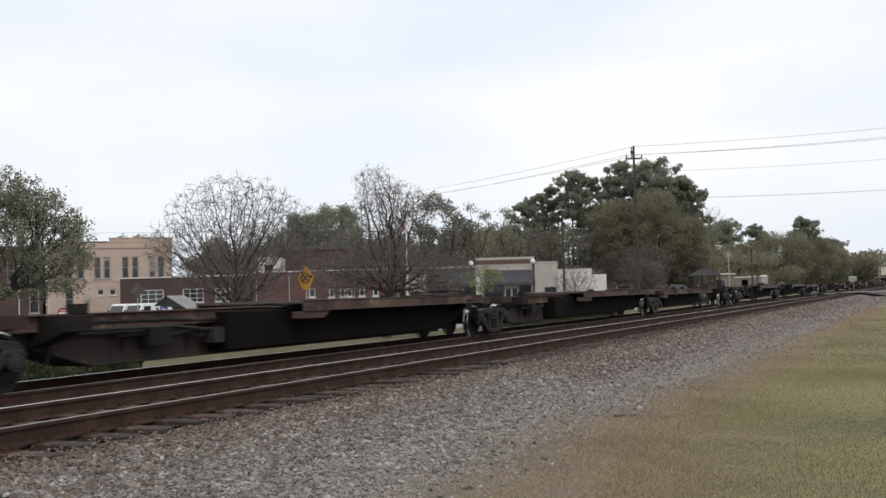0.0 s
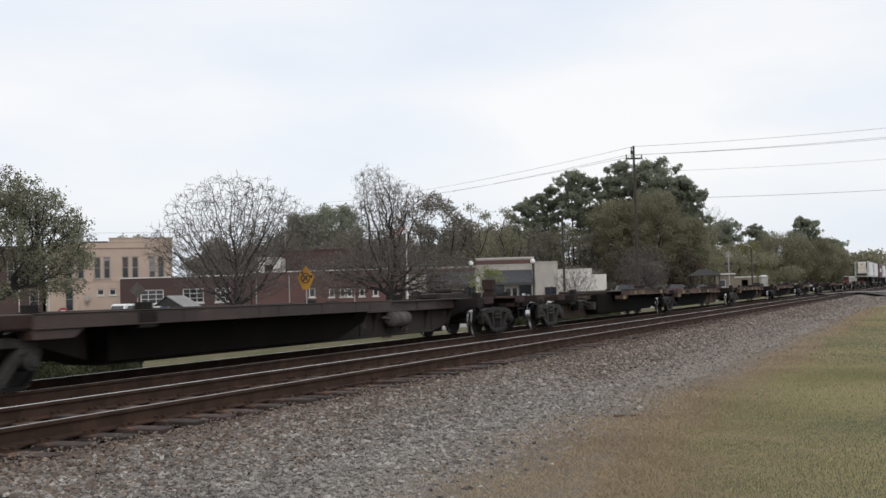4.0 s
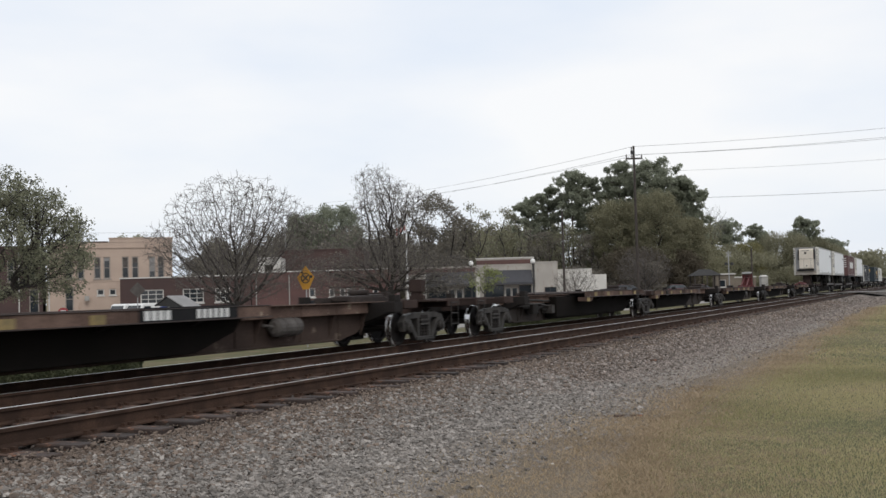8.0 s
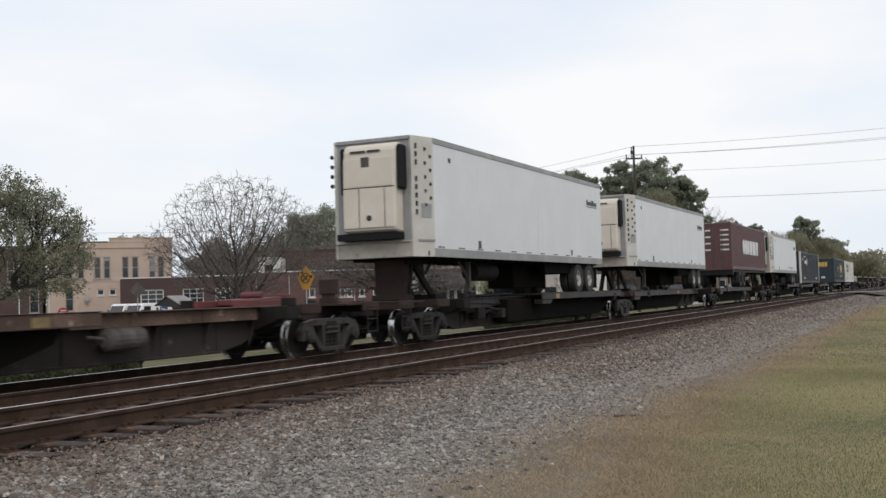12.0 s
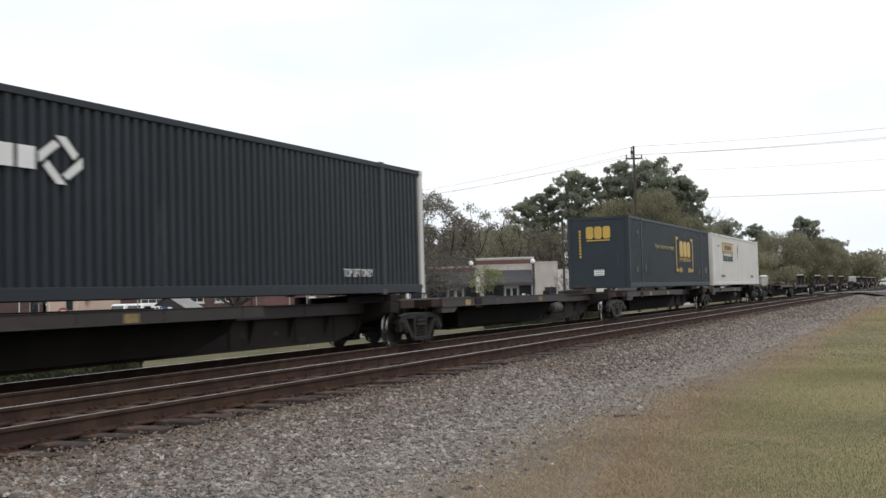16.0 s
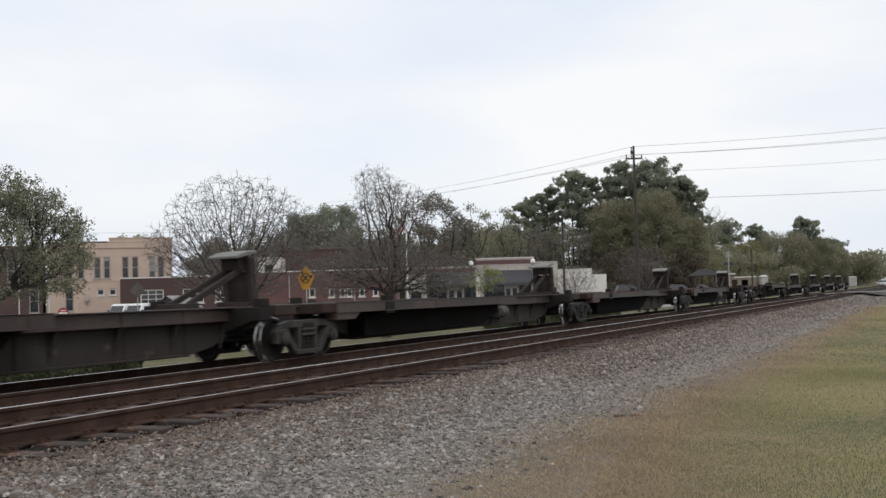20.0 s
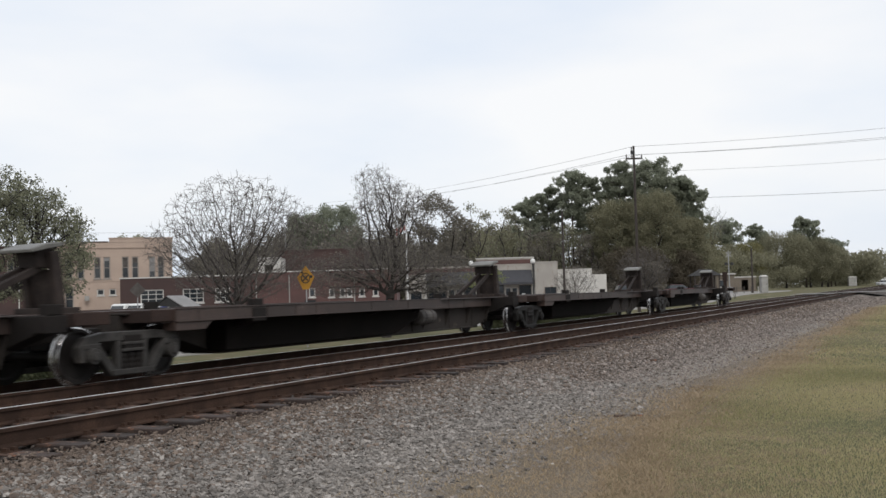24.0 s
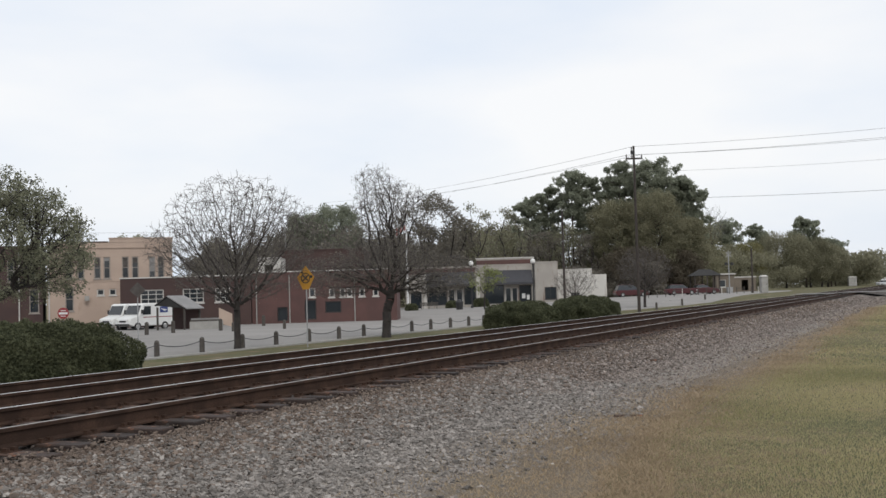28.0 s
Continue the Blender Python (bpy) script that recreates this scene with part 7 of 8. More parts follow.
def pine_tree(m, high, width, seed, label, bare=0.5, limbs=20, per=26, leaf=0.235, trunk_r=0.3):
    """A tall pine: long bare trunk, rising limbs that carry separate flat clumps of needles."""
    rng = np.random.default_rng(seed)
    ob = thing("pine_tree", m, label, "tree", "trees")
    bend = rng.normal(0, 0.25, 2)
    axis = [np.array([bend[0] * math.sin(2.2 * t), bend[1] * math.sin(2.8 * t), high * t - 0.2 * (t == 0)]) for t in np.linspace(0, 0.97, 7)]
    v, f = tubes([(p, q, trunk_r * (1 - 0.14 * k), trunk_r * (1 - 0.14 * (k + 1))) for k, (p, q) in enumerate(zip(axis, axis[1:]))], 8)
    put("trunk", raw_mesh("trunk", v, f, PINE_BARK), ob)
    blobs, segs = [], []
    for k in range(limbs):
        t = (k + rng.uniform(0, 0.9)) / limbs
        z = high * (bare + (0.95 - bare) * min(1.0, t * rng.uniform(0.85, 1.15)))
        long_ = width / 2 * math.sqrt(max(0.06, 1 - ((t - 0.42) / 0.68) ** 2)) * rng.uniform(0.45, 1.05)
        an = 2.4 * k + rng.uniform(-0.5, 0.5)
        out = np.array([math.cos(an), math.sin(an), 0.0])
        root = np.array([bend[0] * math.sin(2.2 * z / high), bend[1] * math.sin(2.8 * z / high), z])
        mid = root + out * long_ * 0.55 + np.array([0, 0, 0.10 * long_])
        end = root + out * long_ + np.array([0, 0, 0.30 * long_])
        segs += [(root, mid, trunk_r * 0.26, trunk_r * 0.17), (mid, end, trunk_r * 0.17, trunk_r * 0.06)]
        for _ in range(4 if long_ > width * 0.3 else 3):
            c = mid + (end - mid) * rng.uniform(-0.1, 1.1) + rng.normal(0, 1, 3) * np.array([0.60, 0.60, 0.28]) * width / 9
            q = rng.uniform(0.55, 0.95) * width / 9
            for _ in range(7):
                o = rng.normal(0, 0.66, 3) * q * np.array([1, 1, 0.62])
                g = q * rng.uniform(0.20, 0.52)
                blobs.append((c[0] + o[0], c[1] + o[1], c[2] + o[2], g, g, g * rng.uniform(0.6, 1.0)))
            segs.append((mid, c, trunk_r * 0.09, trunk_r * 0.03))
    for _ in range(3):
        q = rng.uniform(0.6, 0.9) * width / 9
        blobs.append((axis[-1][0] + rng.normal(0, 0.5), axis[-1][1] + rng.normal(0, 0.5), high * rng.uniform(0.93, 0.985), q, q, q * 0.7))
    v, f = tubes(segs, 4)
    put("limb_work", raw_mesh("limb_work", v, f, PINE_BARK), ob)
    pts = clump_points(blobs, per * len(blobs), rng, 0.0)
    v, f = leaves(pts + rng.normal(0, 0.16 * width / 9, pts.shape), leaf, rng, 1.5)
    put("crown", raw_mesh("crown", v, f, PINE_LEAF), ob)
    return ob


def hedge(m, rx, ry, high, seed, label, n=26000, leaf=0.075):
    """A clipped rounded shrub: a dense skin of small leaves over dark twigs."""
    rng = np.random.default_rng(seed)
    ob = thing("hedge", m, label, "hedge", "clipped hedges")

    def skin(k, shrink):
        th = rng.uniform(0, 2 * math.pi, k)
        c = rng.uniform(0, 1, k)
        el = np.arcsin(c)
        ca, sa = np.cos(th), np.sin(th)
        # a box-like rounded body: flattened sides and top
        ux, uy, uz = np.cos(el) * ca, np.cos(el) * sa, np.sin(el)
        q = (np.abs(ux) ** 3.2 + np.abs(uy) ** 3.2 + np.abs(uz) ** 3.2) ** (-1 / 3.2)
        wob = 1 + 0.045 * np.sin(th * 5 + seed + 3 * el) + 0.04 * np.sin(th * 11 + el * 7) + 0.03 * np.sin(el * 13 + th * 3)
        lump = np.array([noise.noise((a * rx * 2.6, b * ry * 2.6, g * high * 2.6 + seed)) for a, b, g in zip(ux, uy, uz)])
        q = q * (wob + 0.055 * lump) * shrink
        return np.stack([ux * q * rx, uy * q * ry, uz * q * high], 1)

    pts = np.concatenate([skin(int(n * 0.8), 1.0) + rng.normal(0, 0.03, (int(n * 0.8), 3)), skin(int(n * 0.3), 0.93)])
    pts[:, 2] = np.abs(pts[:, 2])
    v, f = leaves(pts, leaf, rng)
    put("leaf_skin", raw_mesh("leaf_skin", v, f, HEDGE), ob)
    core = Shape().lathe([(0.0, 0.0), (0.0, 0.82), (0.45, 0.82), (0.70, 0.72), (0.82, 0.50), (0.86, 0.0)], (0, 0, 0), "z", 20)
    me = mesh("twig_core", core, HEDGE)
    me.transform(Matrix.Diagonal((rx, ry, high, 1)))
    put("twig_core", me, ob, None, "dark dense inner twigs")
    return ob


def at_ground(r, d, turn=0.0, sink=0.0):
    x, y, _ = spot(r, d, 0)
    return town(r, d, float(ground_z(x, y)) - sink, turn)


hedge(at_ground(-12.1, 29.6, -25), 1.6, 3.9, 1.66, 3, "wide clipped dark green hedge beside the tracks", 70000, 0.055)
hedge(at_ground(4.75, 64.0, -20), 2.1, 2.6, 1.52, 5, "rounded clipped dark green hedge", 34000, 0.075)
for r, d, w, h, sd in ((1.1, 147.2, 0.9, 1.0, 7), (5.2, 147.2, 1.1, 1.25, 8), (-4.4, 138.0, 0.8, 0.9, 9)):
    hedge(at_ground(r, d), w, 0.8, h, sd, "small dark rounded shrub before the storefronts", 2600, 0.14)
hedge(at_ground(10.85, 79.0, -20), 2.3, 3.4, 1.64, 6, "long clipped dark green hedge", 36000, 0.085)

grown_tree(at_ground(-9.26, 46.0), "leafless tree with many crooked upright limbs", 29, [egg(-0.1, 0, 5.3, 3.3, 3.2, 2.7), egg(-1.9, 0, 4.4, 2.1, 2.3, 1.6), egg(-3.1, 0, 4.7, 1.2, 1.5, 1.2), egg(2.1, 0, 5.3, 1.7, 2.1, 1.7), egg(1.5, 0, 4.0, 2.0, 2.2, 1.6), egg(-0.1, 0, 3.2, 2.8, 2.8, 1.2)], 1.5, 0.15, 5600, 0.15, 1.3, 0.19, 0.0075, up=0.14, wild=0.15, sprays=4, spray=0.30, leaf=(2, 0.045, 0.12, DULL_LEAF))
grown_tree(at_ground(-3.14, 55.5), "leafless vase-shaped tree with a wide low skirt of twigs", 22, [egg(0, 0, 5.0, 1.2, 1.2, 1.4), egg(0.3, 0, 7.0, 2.2, 2.0, 1.5), egg(-0.5, 0, 8.2, 1.2, 1.1, 1.2), egg(-2.5, 0, 3.4, 2.5, 2.4, 1.3), egg(2.5, 0, 3.3, 2.6, 2.4, 1.3), egg(0, 0, 4.0, 3.2, 2.8, 1.4)], 1.4, 0.24, 8000, 0.15, 1.2, 0.175, 0.007, up=0.08, wild=0.2, spray=0.32, sprays=5, leaf=(4, 0.055, 0.16, DULL_LEAF))
grown_tree(at_ground(20.4, 105.0), "small leafless reddish-grey tree beside the street", 24, [egg(0, 0, 4.0, 2.9, 2.6, 2.3)], 1.0, 0.14, 2600, 0.22, 1.7, 0.26, 0.010, spray=0.45, sprays=5)
grown_tree(at_ground(15.0, 118.0), "leafless grey shrub behind the hedge", 25, [egg(0, 0, 2.6, 2.6, 2.2, 1.9)], 0.6, 0.10, 2000, 0.22, 1.7, 0.28, 0.010, spray=0.45, sprays=4)
grown_tree(at_ground(74.8, 285.0), "tall thin leafless tree behind the crossing", 26, [egg(0, 0, 19.0, 4.5, 4.5, 5.0)], 9.5, 0.25, 900, 0.6, 5.0, 0.8, 0.022, spray=1.2, sprays=3)

ro = np.random.default_rng(31)
grown_tree(at_ground(-27.5, 62.0), "broad live oak with hanging grey-green leaves", 31, lumps(0, 0, 6.4, 6.0, 6.0, 3.8, 150, 0.95, ro, -0.6) + lumps(4.4, 0, 4.6, 2.0, 2.8, 1.6, 34, 0.7, ro) + lumps(-0.5, -1, 3.4, 5.0, 4.5, 1.0, 40, 0.7, ro), 2.3, 0.42, 8500, 0.22, 2.0, 0.26, 0.011, up=0.0, wild=0.22, sprays=2, spray=0.35, leaf=(20, 0.105, 0.21, LIVE_OAK), name="tree", twig_mat=BARK, droop=0.5)
grown_tree(at_ground(4.65, 120.0), "small tree in fresh lime-green leaf", 32, lumps(0, 0, 3.6, 2.4, 2.2, 1.4, 40, 0.5, ro), 1.5, 0.10, 1100, 0.22, 1.6, 0.30, 0.010, sprays=2, leaf=(14, 0.13, 0.22, LIME_LEAF), name="tree")


def thin_tree(r, d, high, wide, mat, seed, label, low=0.30, n=1700, leaf=7, twig=None):
    """A tree in first leaf behind the roofs: limbs show through a sparse crown."""
    rng = np.random.default_rng(seed)
    zc, rz = high * (1 + low) / 2, high * (1 - low) / 2
    grown_tree(at_ground(r, d), label, seed, lumps(0, 0, zc, wide / 2, wide / 2, rz, 46, wide * 0.12, rng), high * low * 0.75, 0.24, n, 0.42, 3.6, 0.48, 0.018, up=0.06, sprays=4, spray=0.7, leaf=(leaf, 0.23, 0.38, mat), name="tree", twig_mat=twig)


thin_tree(-17.2, 127, 11.6, 11, DULL_LEAF, 38, "leafless grey tree behind a brick building", leaf=3)
thin_tree(-11.0, 130, 11.0, 10, DULL_LEAF, 39, "leafless grey tree with fine twigs behind the roofs", leaf=3)
thin_tree(-25.2, 150, 12.6, 10, DULL_LEAF, 42, "grey-green spreading tree behind the roofs", leaf=6)
thin_tree(-30.5, 142, 9.4, 9, DULL_LEAF, 48, "low grey-green tree behind the roofs", leaf=6)
thin_tree(-0.8, 166, 18.6, 11.5, DULL_LEAF, 43, "tall thinly leaved tree behind the storefronts", n=2400, leaf=14)
thin_tree(-5.5, 170, 15.5, 9, DULL_LEAF, 44, "brown-grey spring tree behind the storefronts", leaf=12)
thin_tree(6.0, 168, 17.2, 6.0, OAK_LEAF, 45, "slender olive tree behind the storefronts", leaf=9)
thin_tree(11.0, 174, 16.2, 6.5, OAK_LEAF, 49, "small olive tree among the pines", leaf=13)
thin_tree(-9.0, 160, 12.0, 12, DULL_LEAF, 46, "grey-green tree behind the roofs", leaf=8)
thin_tree(17.0, 182, 13.0, 8, DULL_LEAF, 67, "brown-grey tree below the pines", leaf=10)
thin_tree(22.5, 184, 14.0, 8, OAK_LEAF, 68, "olive tree between pine trunks", leaf=12)
thin_tree(26.5, 181, 12.0, 7, DULL_LEAF, 64, "grey-green young tree below the pines", leaf=10)
leafy_tree(at_ground(-34.0, 112), 10.2, 6, 2.3, OAK_LEAF, 16000, 0.17, 47, "dark green tree behind the peach building", 0.26, 60, size=0.11, hollow=0.0)
for r, d, h, w, sd, lb in ((-16.2, 158, 17.6, 9.0, 41, "dark rounded evergreen behind the brick buildings"), (-21.4, 160, 16.4, 7.5, 40, "dark rounded evergreen beside a taller one")):
    leafy_tree(at_ground(r, d), h, w, h * 0.25, PINE_LEAF, 26000, 0.20, sd, lb, 0.26, 90, size=0.12, hollow=0.0)

for r, d, h, w, sd in ((16.0, 190, 19.4, 6.8, 51), (20.0, 192, 21.6, 7.4, 52), (23.8, 188, 24.2, 8.0, 53), (28.2, 194, 23.8, 7.5, 54), (32.6, 190, 25.0, 8, 55), (37.2, 186, 24.8, 9.0, 56), (41.0, 192, 24.2, 9.0, 57), (44.0, 188, 22.2, 8.5, 58), (46.0, 190, 18.6, 7.5, 59), (36.0, 200, 23.8, 9, 60)):
    pine_tree(at_ground(r, d), h, w, sd, "tall pine with a long trunk and clumped dark crown", 0.60 if sd < 54 else 0.44, 17 if sd < 54 else 30)
for r, d, h, w, b, mat, sd in ((30.6, 182, 18.6, 11, 4.0, MID_LEAF, 61), (37.5, 180, 19.6, 12, 3.0, MID_LEAF, 62), (43.5, 183, 14.5, 9, 2.0, MID_LEAF, 63), (33.0, 178, 9.0, 13, 0.5, BROWN_LEAF, 65), (41.0, 180, 8.0, 10, 0.5, BROWN_LEAF, 66)):
    leafy_tree(at_ground(r, d), h, w, b, mat, 30000, 0.20, sd, "broad olive-green tree among pines", 0.32, 130, size=0.105, hollow=0.0)
for r, d, h, w, sd, bare in ((80.5, 296, 20.2, 13, 71, 0.62), (94.5, 306, 19.0, 9, 73, 0.6), (105.5, 300, 20.4, 10, 74, 0.62), (124.0, 330, 15.5, 9, 70, 0.4), (131.0, 345, 14.5, 10, 69, 0.35)):
    pine_tree(at_ground(r, d), h, w, sd, "distant pine above the roadside trees", bare, 18, 14, 0.36)
for r, d, h, w, mat, sd in ((87.0, 292, 14.6, 12, SPRING_LEAF, 72), (97.0, 292, 16.6, 18, FAR_LEAF, 75), (106.0, 298, 15.0, 17, FAR_LEAF, 81), (114.0, 306, 13.2, 15, FAR_LEAF, 76), (121.0, 330, 12.6, 16, FAR_LEAF, 77), (60.0, 250, 12.0, 14, FAR_LEAF, 78), (70.0, 262, 12.5, 13, FAR_LEAF, 79), (78.0, 285, 11.0, 12, FAR_LEAF, 80)):
    leafy_tree(at_ground(r, d), h, w, h * 0.06, mat, 30000, 0.27, sd, "distant roadside tree in dull spring leaf", 0.3, 110, size=0.12, hollow=0.0, twigs=False)

# woods that close the view
def woods(name, label, rows, mat, leaf, seed):
    """Far woodland in one mesh: rows of (r, d, width, height, leaf count)."""
    rng = np.random.default_rng(seed)
    vs, fs, k = [], [], 0
    for r, d, w, h, n in rows:
        x, y, _ = spot(r, d, 0)
        z = float(ground_z(x, y))
        blobs = [(x + rng.normal(0, w * 0.30), y + rng.normal(0, w * 0.30), z + h * rng.uniform(0.12, 0.86), w * rng.uniform(0.12, 0.24), w * rng.uniform(0.12, 0.24), h * rng.uniform(0.10, 0.20)) for _ in range(16)]
        v, f = leaves(clump_points(blobs, n, rng, 0.2), leaf, rng)
        vs.append(v)
        fs.append(f + k)
        k += len(v)
    return tagged(put(name, raw_mesh(name, np.concatenate(vs), np.concatenate(fs), mat)), label, "woods", kind="stuff")


rw = random.Random(5)
woods("woodland", "dull brown-green woods behind the town", [(-50 + k * 5.5 + rw.uniform(-2, 2), 205 + rw.uniform(-12, 25), 13, rw.uniform(14.0, 18.0) - max(0, -28 - (-50 + k * 5.5)) * 0.25, 16000) for k in range(14)], DULL_LEAF, 0.36, 81)
woods("woodland", "olive woods beyond the street", [(28 + k * 5.5 + rw.uniform(-2, 2), 212 + k * 6 + rw.uniform(-6, 12), 13, rw.uniform(8.0, 11.0), 6500) for k in range(10)], FAR_LEAF, 0.36, 87)
woods("woodland", "dark wood edge beyond the level crossing", [(55 + k * 7.5 + rw.uniform(-2, 2), 300 + k * 6 + rw.uniform(-10, 20), 18, rw.uniform(8, 11.5), 5000) for k in range(12)], FAR_LEAF, 0.4, 82)
woods("woodland", "far tree line along the tracks", [(133 + k * 22, 345 + k * 55, 30, 13.5 + rw.uniform(-2, 1.5), 4500) for k in range(12)], FAR_LEAF, 0.8, 83)
woods("undergrowth", "brown leafless undergrowth below the pines", [(12 + k * 3.0, 176 + rw.uniform(-3, 8), 8, rw.uniform(4.0, 6.5), 5000) for k in range(9)], DULL_LEAF, 0.28, 84)
woods("woodland", "dark undergrowth and young trees below the pines", [(4 + k * 3.4, 203 + rw.uniform(-4, 14), 10, rw.uniform(12.5, 17.0), 5500) for k in range(15)], MID_LEAF, 0.28, 86)
woods("woodland", "distant woods on the horizon", [(-420 + k * 42, 620 + rw.uniform(-40, 60), 60, rw.uniform(14, 18), 1600) for k in range(12)], FAR_LEAF, 2.0, 85)

# ---- crossing road, kerb, near lawn, stones, ties ----
def crossing(x0, x1, y0, y1, skew):
    """The road over the tracks: it leaves the ground on one side, lies level with the rails and falls again on the other."""
    xs, ys = np.linspace(x0, x1, 60), np.linspace(0, 1, 8)
    X, T = np.meshgrid(xs, ys)
    Y = y0 + (y1 - y0) * T + skew * X
    g = np.maximum(ground_z(X, Y), np.where((X > -4) & (X < 10.5), bed_z(X), -9)) + 0.11
    k = smooth01(X, -6.0, -2.2) * (1 - smooth01(X, 8, 22))
    top = np.where(X < 1.9, 0.012, 0.012 + (NEAR_Z) * smooth01(X, 1.9, 3.0))
    Z = g * (1 - k) + top * k
    q = np.arange(X.size).reshape(X.shape)
    F = np.stack([q[:-1, :-1], q[:-1, 1:], q[1:, 1:], q[1:, :-1]], -1).reshape(-1, 4)
    tagged(put("crossing_road", raw_mesh("crossing_road", np.stack([X, Y, Z], -1).reshape(-1, 3), F, ROAD)), "dark asphalt road that crosses the tracks on the level", "road", kind="structure")


crossing(-2.2, 60.0, CROSS_Y, CROSS_Y + 11.0, -0.12)
kb = Shape()
for k in range(40):
    y = -20 + k * 4.0
    x = -15.79
    z = float(ground_z(x, y + 2))
    kb.box(x, x + 0.18, y + 0.01, y + 3.99, z - 0.3, z + 0.085)
tagged(put("kerb", mesh("kerb", kb, CONCRETE, 0.015)), "pale concrete kerb along the street", "kerb", kind="structure")
walkway = Shape().box(-7.5, 22.5, -5.2, -0.02, -0.2, 0.02)
tagged(put("pavement", mesh("pavement", walkway, CONCRETE), None, town(0, 150, -0.99)), "pale concrete pavement before the storefronts", "pavement", kind="structure")


def stones(name, label, mat, n, xr, yr, size, seed, profile=None, faces=12, lift=0.0):
    """Loose angular stones lying on the ballast, in one mesh."""
    rng = np.random.default_rng(seed)
    if faces == 12:
        base = np.array([(-1, -1, -1), (1, -1, -1), (1, 1, -1), (-1, 1, -1), (-1, -1, 1), (1, -1, 1), (1, 1, 1), (-1, 1, 1)], float) * 0.72
        tri = np.array([(0, 2, 1), (0, 3, 2), (4, 5, 6), (4, 6, 7), (0, 1, 5), (0, 5, 4), (1, 2, 6), (1, 6, 5), (2, 3, 7), (2, 7, 6), (3, 0, 4), (3, 4, 7)])
    else:
        base = np.array([(1, 0, 0), (-1, 0, 0), (0, 1, 0), (0, -1, 0), (0, 0, 1), (0, 0, -1)], float)
        tri = np.array([(0, 2, 4), (2, 1, 4), (1, 3, 4), (3, 0, 4), (2, 0, 5), (1, 2, 5), (3, 1, 5), (0, 3, 5)])
    x = rng.uniform(xr[0], xr[1], n)
    y = yr[0] + (yr[1] - yr[0]) * rng.uniform(0, 1, n) ** 1.25
    if profile:
        keep = rng.uniform(0, 1, n) < profile(x, y)
        x, y = x[keep], y[keep]
        n = len(x)
    s = size * np.minimum(np.exp(rng.normal(0, 0.33, n)), 1.75) * (1 + 0.012 * y)
    q = rng.normal(size=(n, 4))
    q /= np.linalg.norm(q, axis=1, keepdims=True)
    w, a, b, c = q.T
    R = np.stack([1 - 2 * (b * b + c * c), 2 * (a * b - w * c), 2 * (a * c + w * b), 2 * (a * b + w * c), 1 - 2 * (a * a + c * c), 2 * (b * c - w * a), 2 * (a * c - w * b), 2 * (b * c + w * a), 1 - 2 * (a * a + b * b)], -1).reshape(n, 3, 3)
    sh = base[None] * rng.uniform(0.6, 1.35, (n, len(base), 1)) * rng.uniform(0.45, 1.25, (n, 1, 3))
    P = np.einsum("nij,nkj->nki", R, sh) * s[:, None, None]
    P[:, :, 0] += x[:, None]
    P[:, :, 1] += y[:, None]
    P[:, :, 2] = P[:, :, 2] * 0.75 + (bed_z(x) + lift + s * rng.uniform(-0.3, 0.9, n))[:, None]
    F = (np.arange(n)[:, None, None] * len(base) + tri[None]).reshape(-1, 3)
    return tagged(put(name, raw_mesh(name, P.reshape(-1, 3), F, mat, True)), label, "ballast stones", kind="stuff")


STONE_TAN = surf("rust_dusted_stone", (0.225, 0.175, 0.138), (0.115, 0.086, 0.068), rough=0.9, scale=7, fine=60, bump=0.3, island=0.4, c3=(0.24, 0.175, 0.125))
STONE_WARM = surf("dust_tinted_stone", (0.345, 0.300, 0.270), (0.185, 0.157, 0.138), rough=0.9, scale=7, fine=60, bump=0.3, island=0.46, c3=(0.35, 0.28, 0.23), spec=0.2)
STONE_DARK = surf("grease_dark_stone", (0.075, 0.058, 0.047), (0.045, 0.035, 0.029), rough=0.85, scale=7, fine=60, bump=0.3, island=0.5)
stones("ballast_stones", "loose grey crushed ballast stones", STONE, 100000, (5.3, 9.3), (5.6, 17), 0.0155, 91, lambda x, y: np.clip(1.15 - 0.97 * smooth01(x, 6.9, 8.6), 0, 1) * smooth01(x, 5.0, 6.3), 12)
stones("ballast_stones", "loose grey crushed ballast stones farther on", STONE_WARM, 62000, (5.3, 9.0), (15, 46), 0.0195, 92, lambda x, y: np.clip(1.0 - 0.9 * smooth01(x, 6.7, 8.2), 0, 1) * smooth01(x, 5.0, 6.3), 8)
stones("ballast_stones", "far loose ballast stones", STONE_WARM, 10000, (5.3, 8.6), (46, 110), 0.026, 93, None, 8)
stones("ballast_stones", "small loose stones over the fine gravel", STONE_WARM, 26000, (6.9, 9.4), (5.8, 34), 0.013, 101, lambda x, y: np.clip(1.0 - 0.75 * smooth01(x, 8.0, 9.3), 0, 1), 8)
stones("ballast_stones", "scattered chips over the dirt", STONE_WARM, 12000, (8.0, 9.7), (5.8, 26), 0.010, 102, None, 8)
stones("ballast_stones", "rust-tinted stones beside the tie ends", STONE_TAN, 42000, (5.12, 6.9), (5.6, 18), 0.0155, 94, lambda x, y: 1 - 0.8 * smooth01(x, 5.7, 6.9), 12)
stones("ballast_stones", "rust-tinted stones along the far shoulder", STONE_TAN, 24000, (5.12, 6.9), (18, 80), 0.021, 95, lambda x, y: 1 - 0.8 * smooth01(x, 5.7, 6.9), 8)
stones("ballast_stones", "dark greasy stones between the tracks", STONE_DARK, 12000, (1.9, 4.9), (7, 60), 0.028, 96, None, 8)

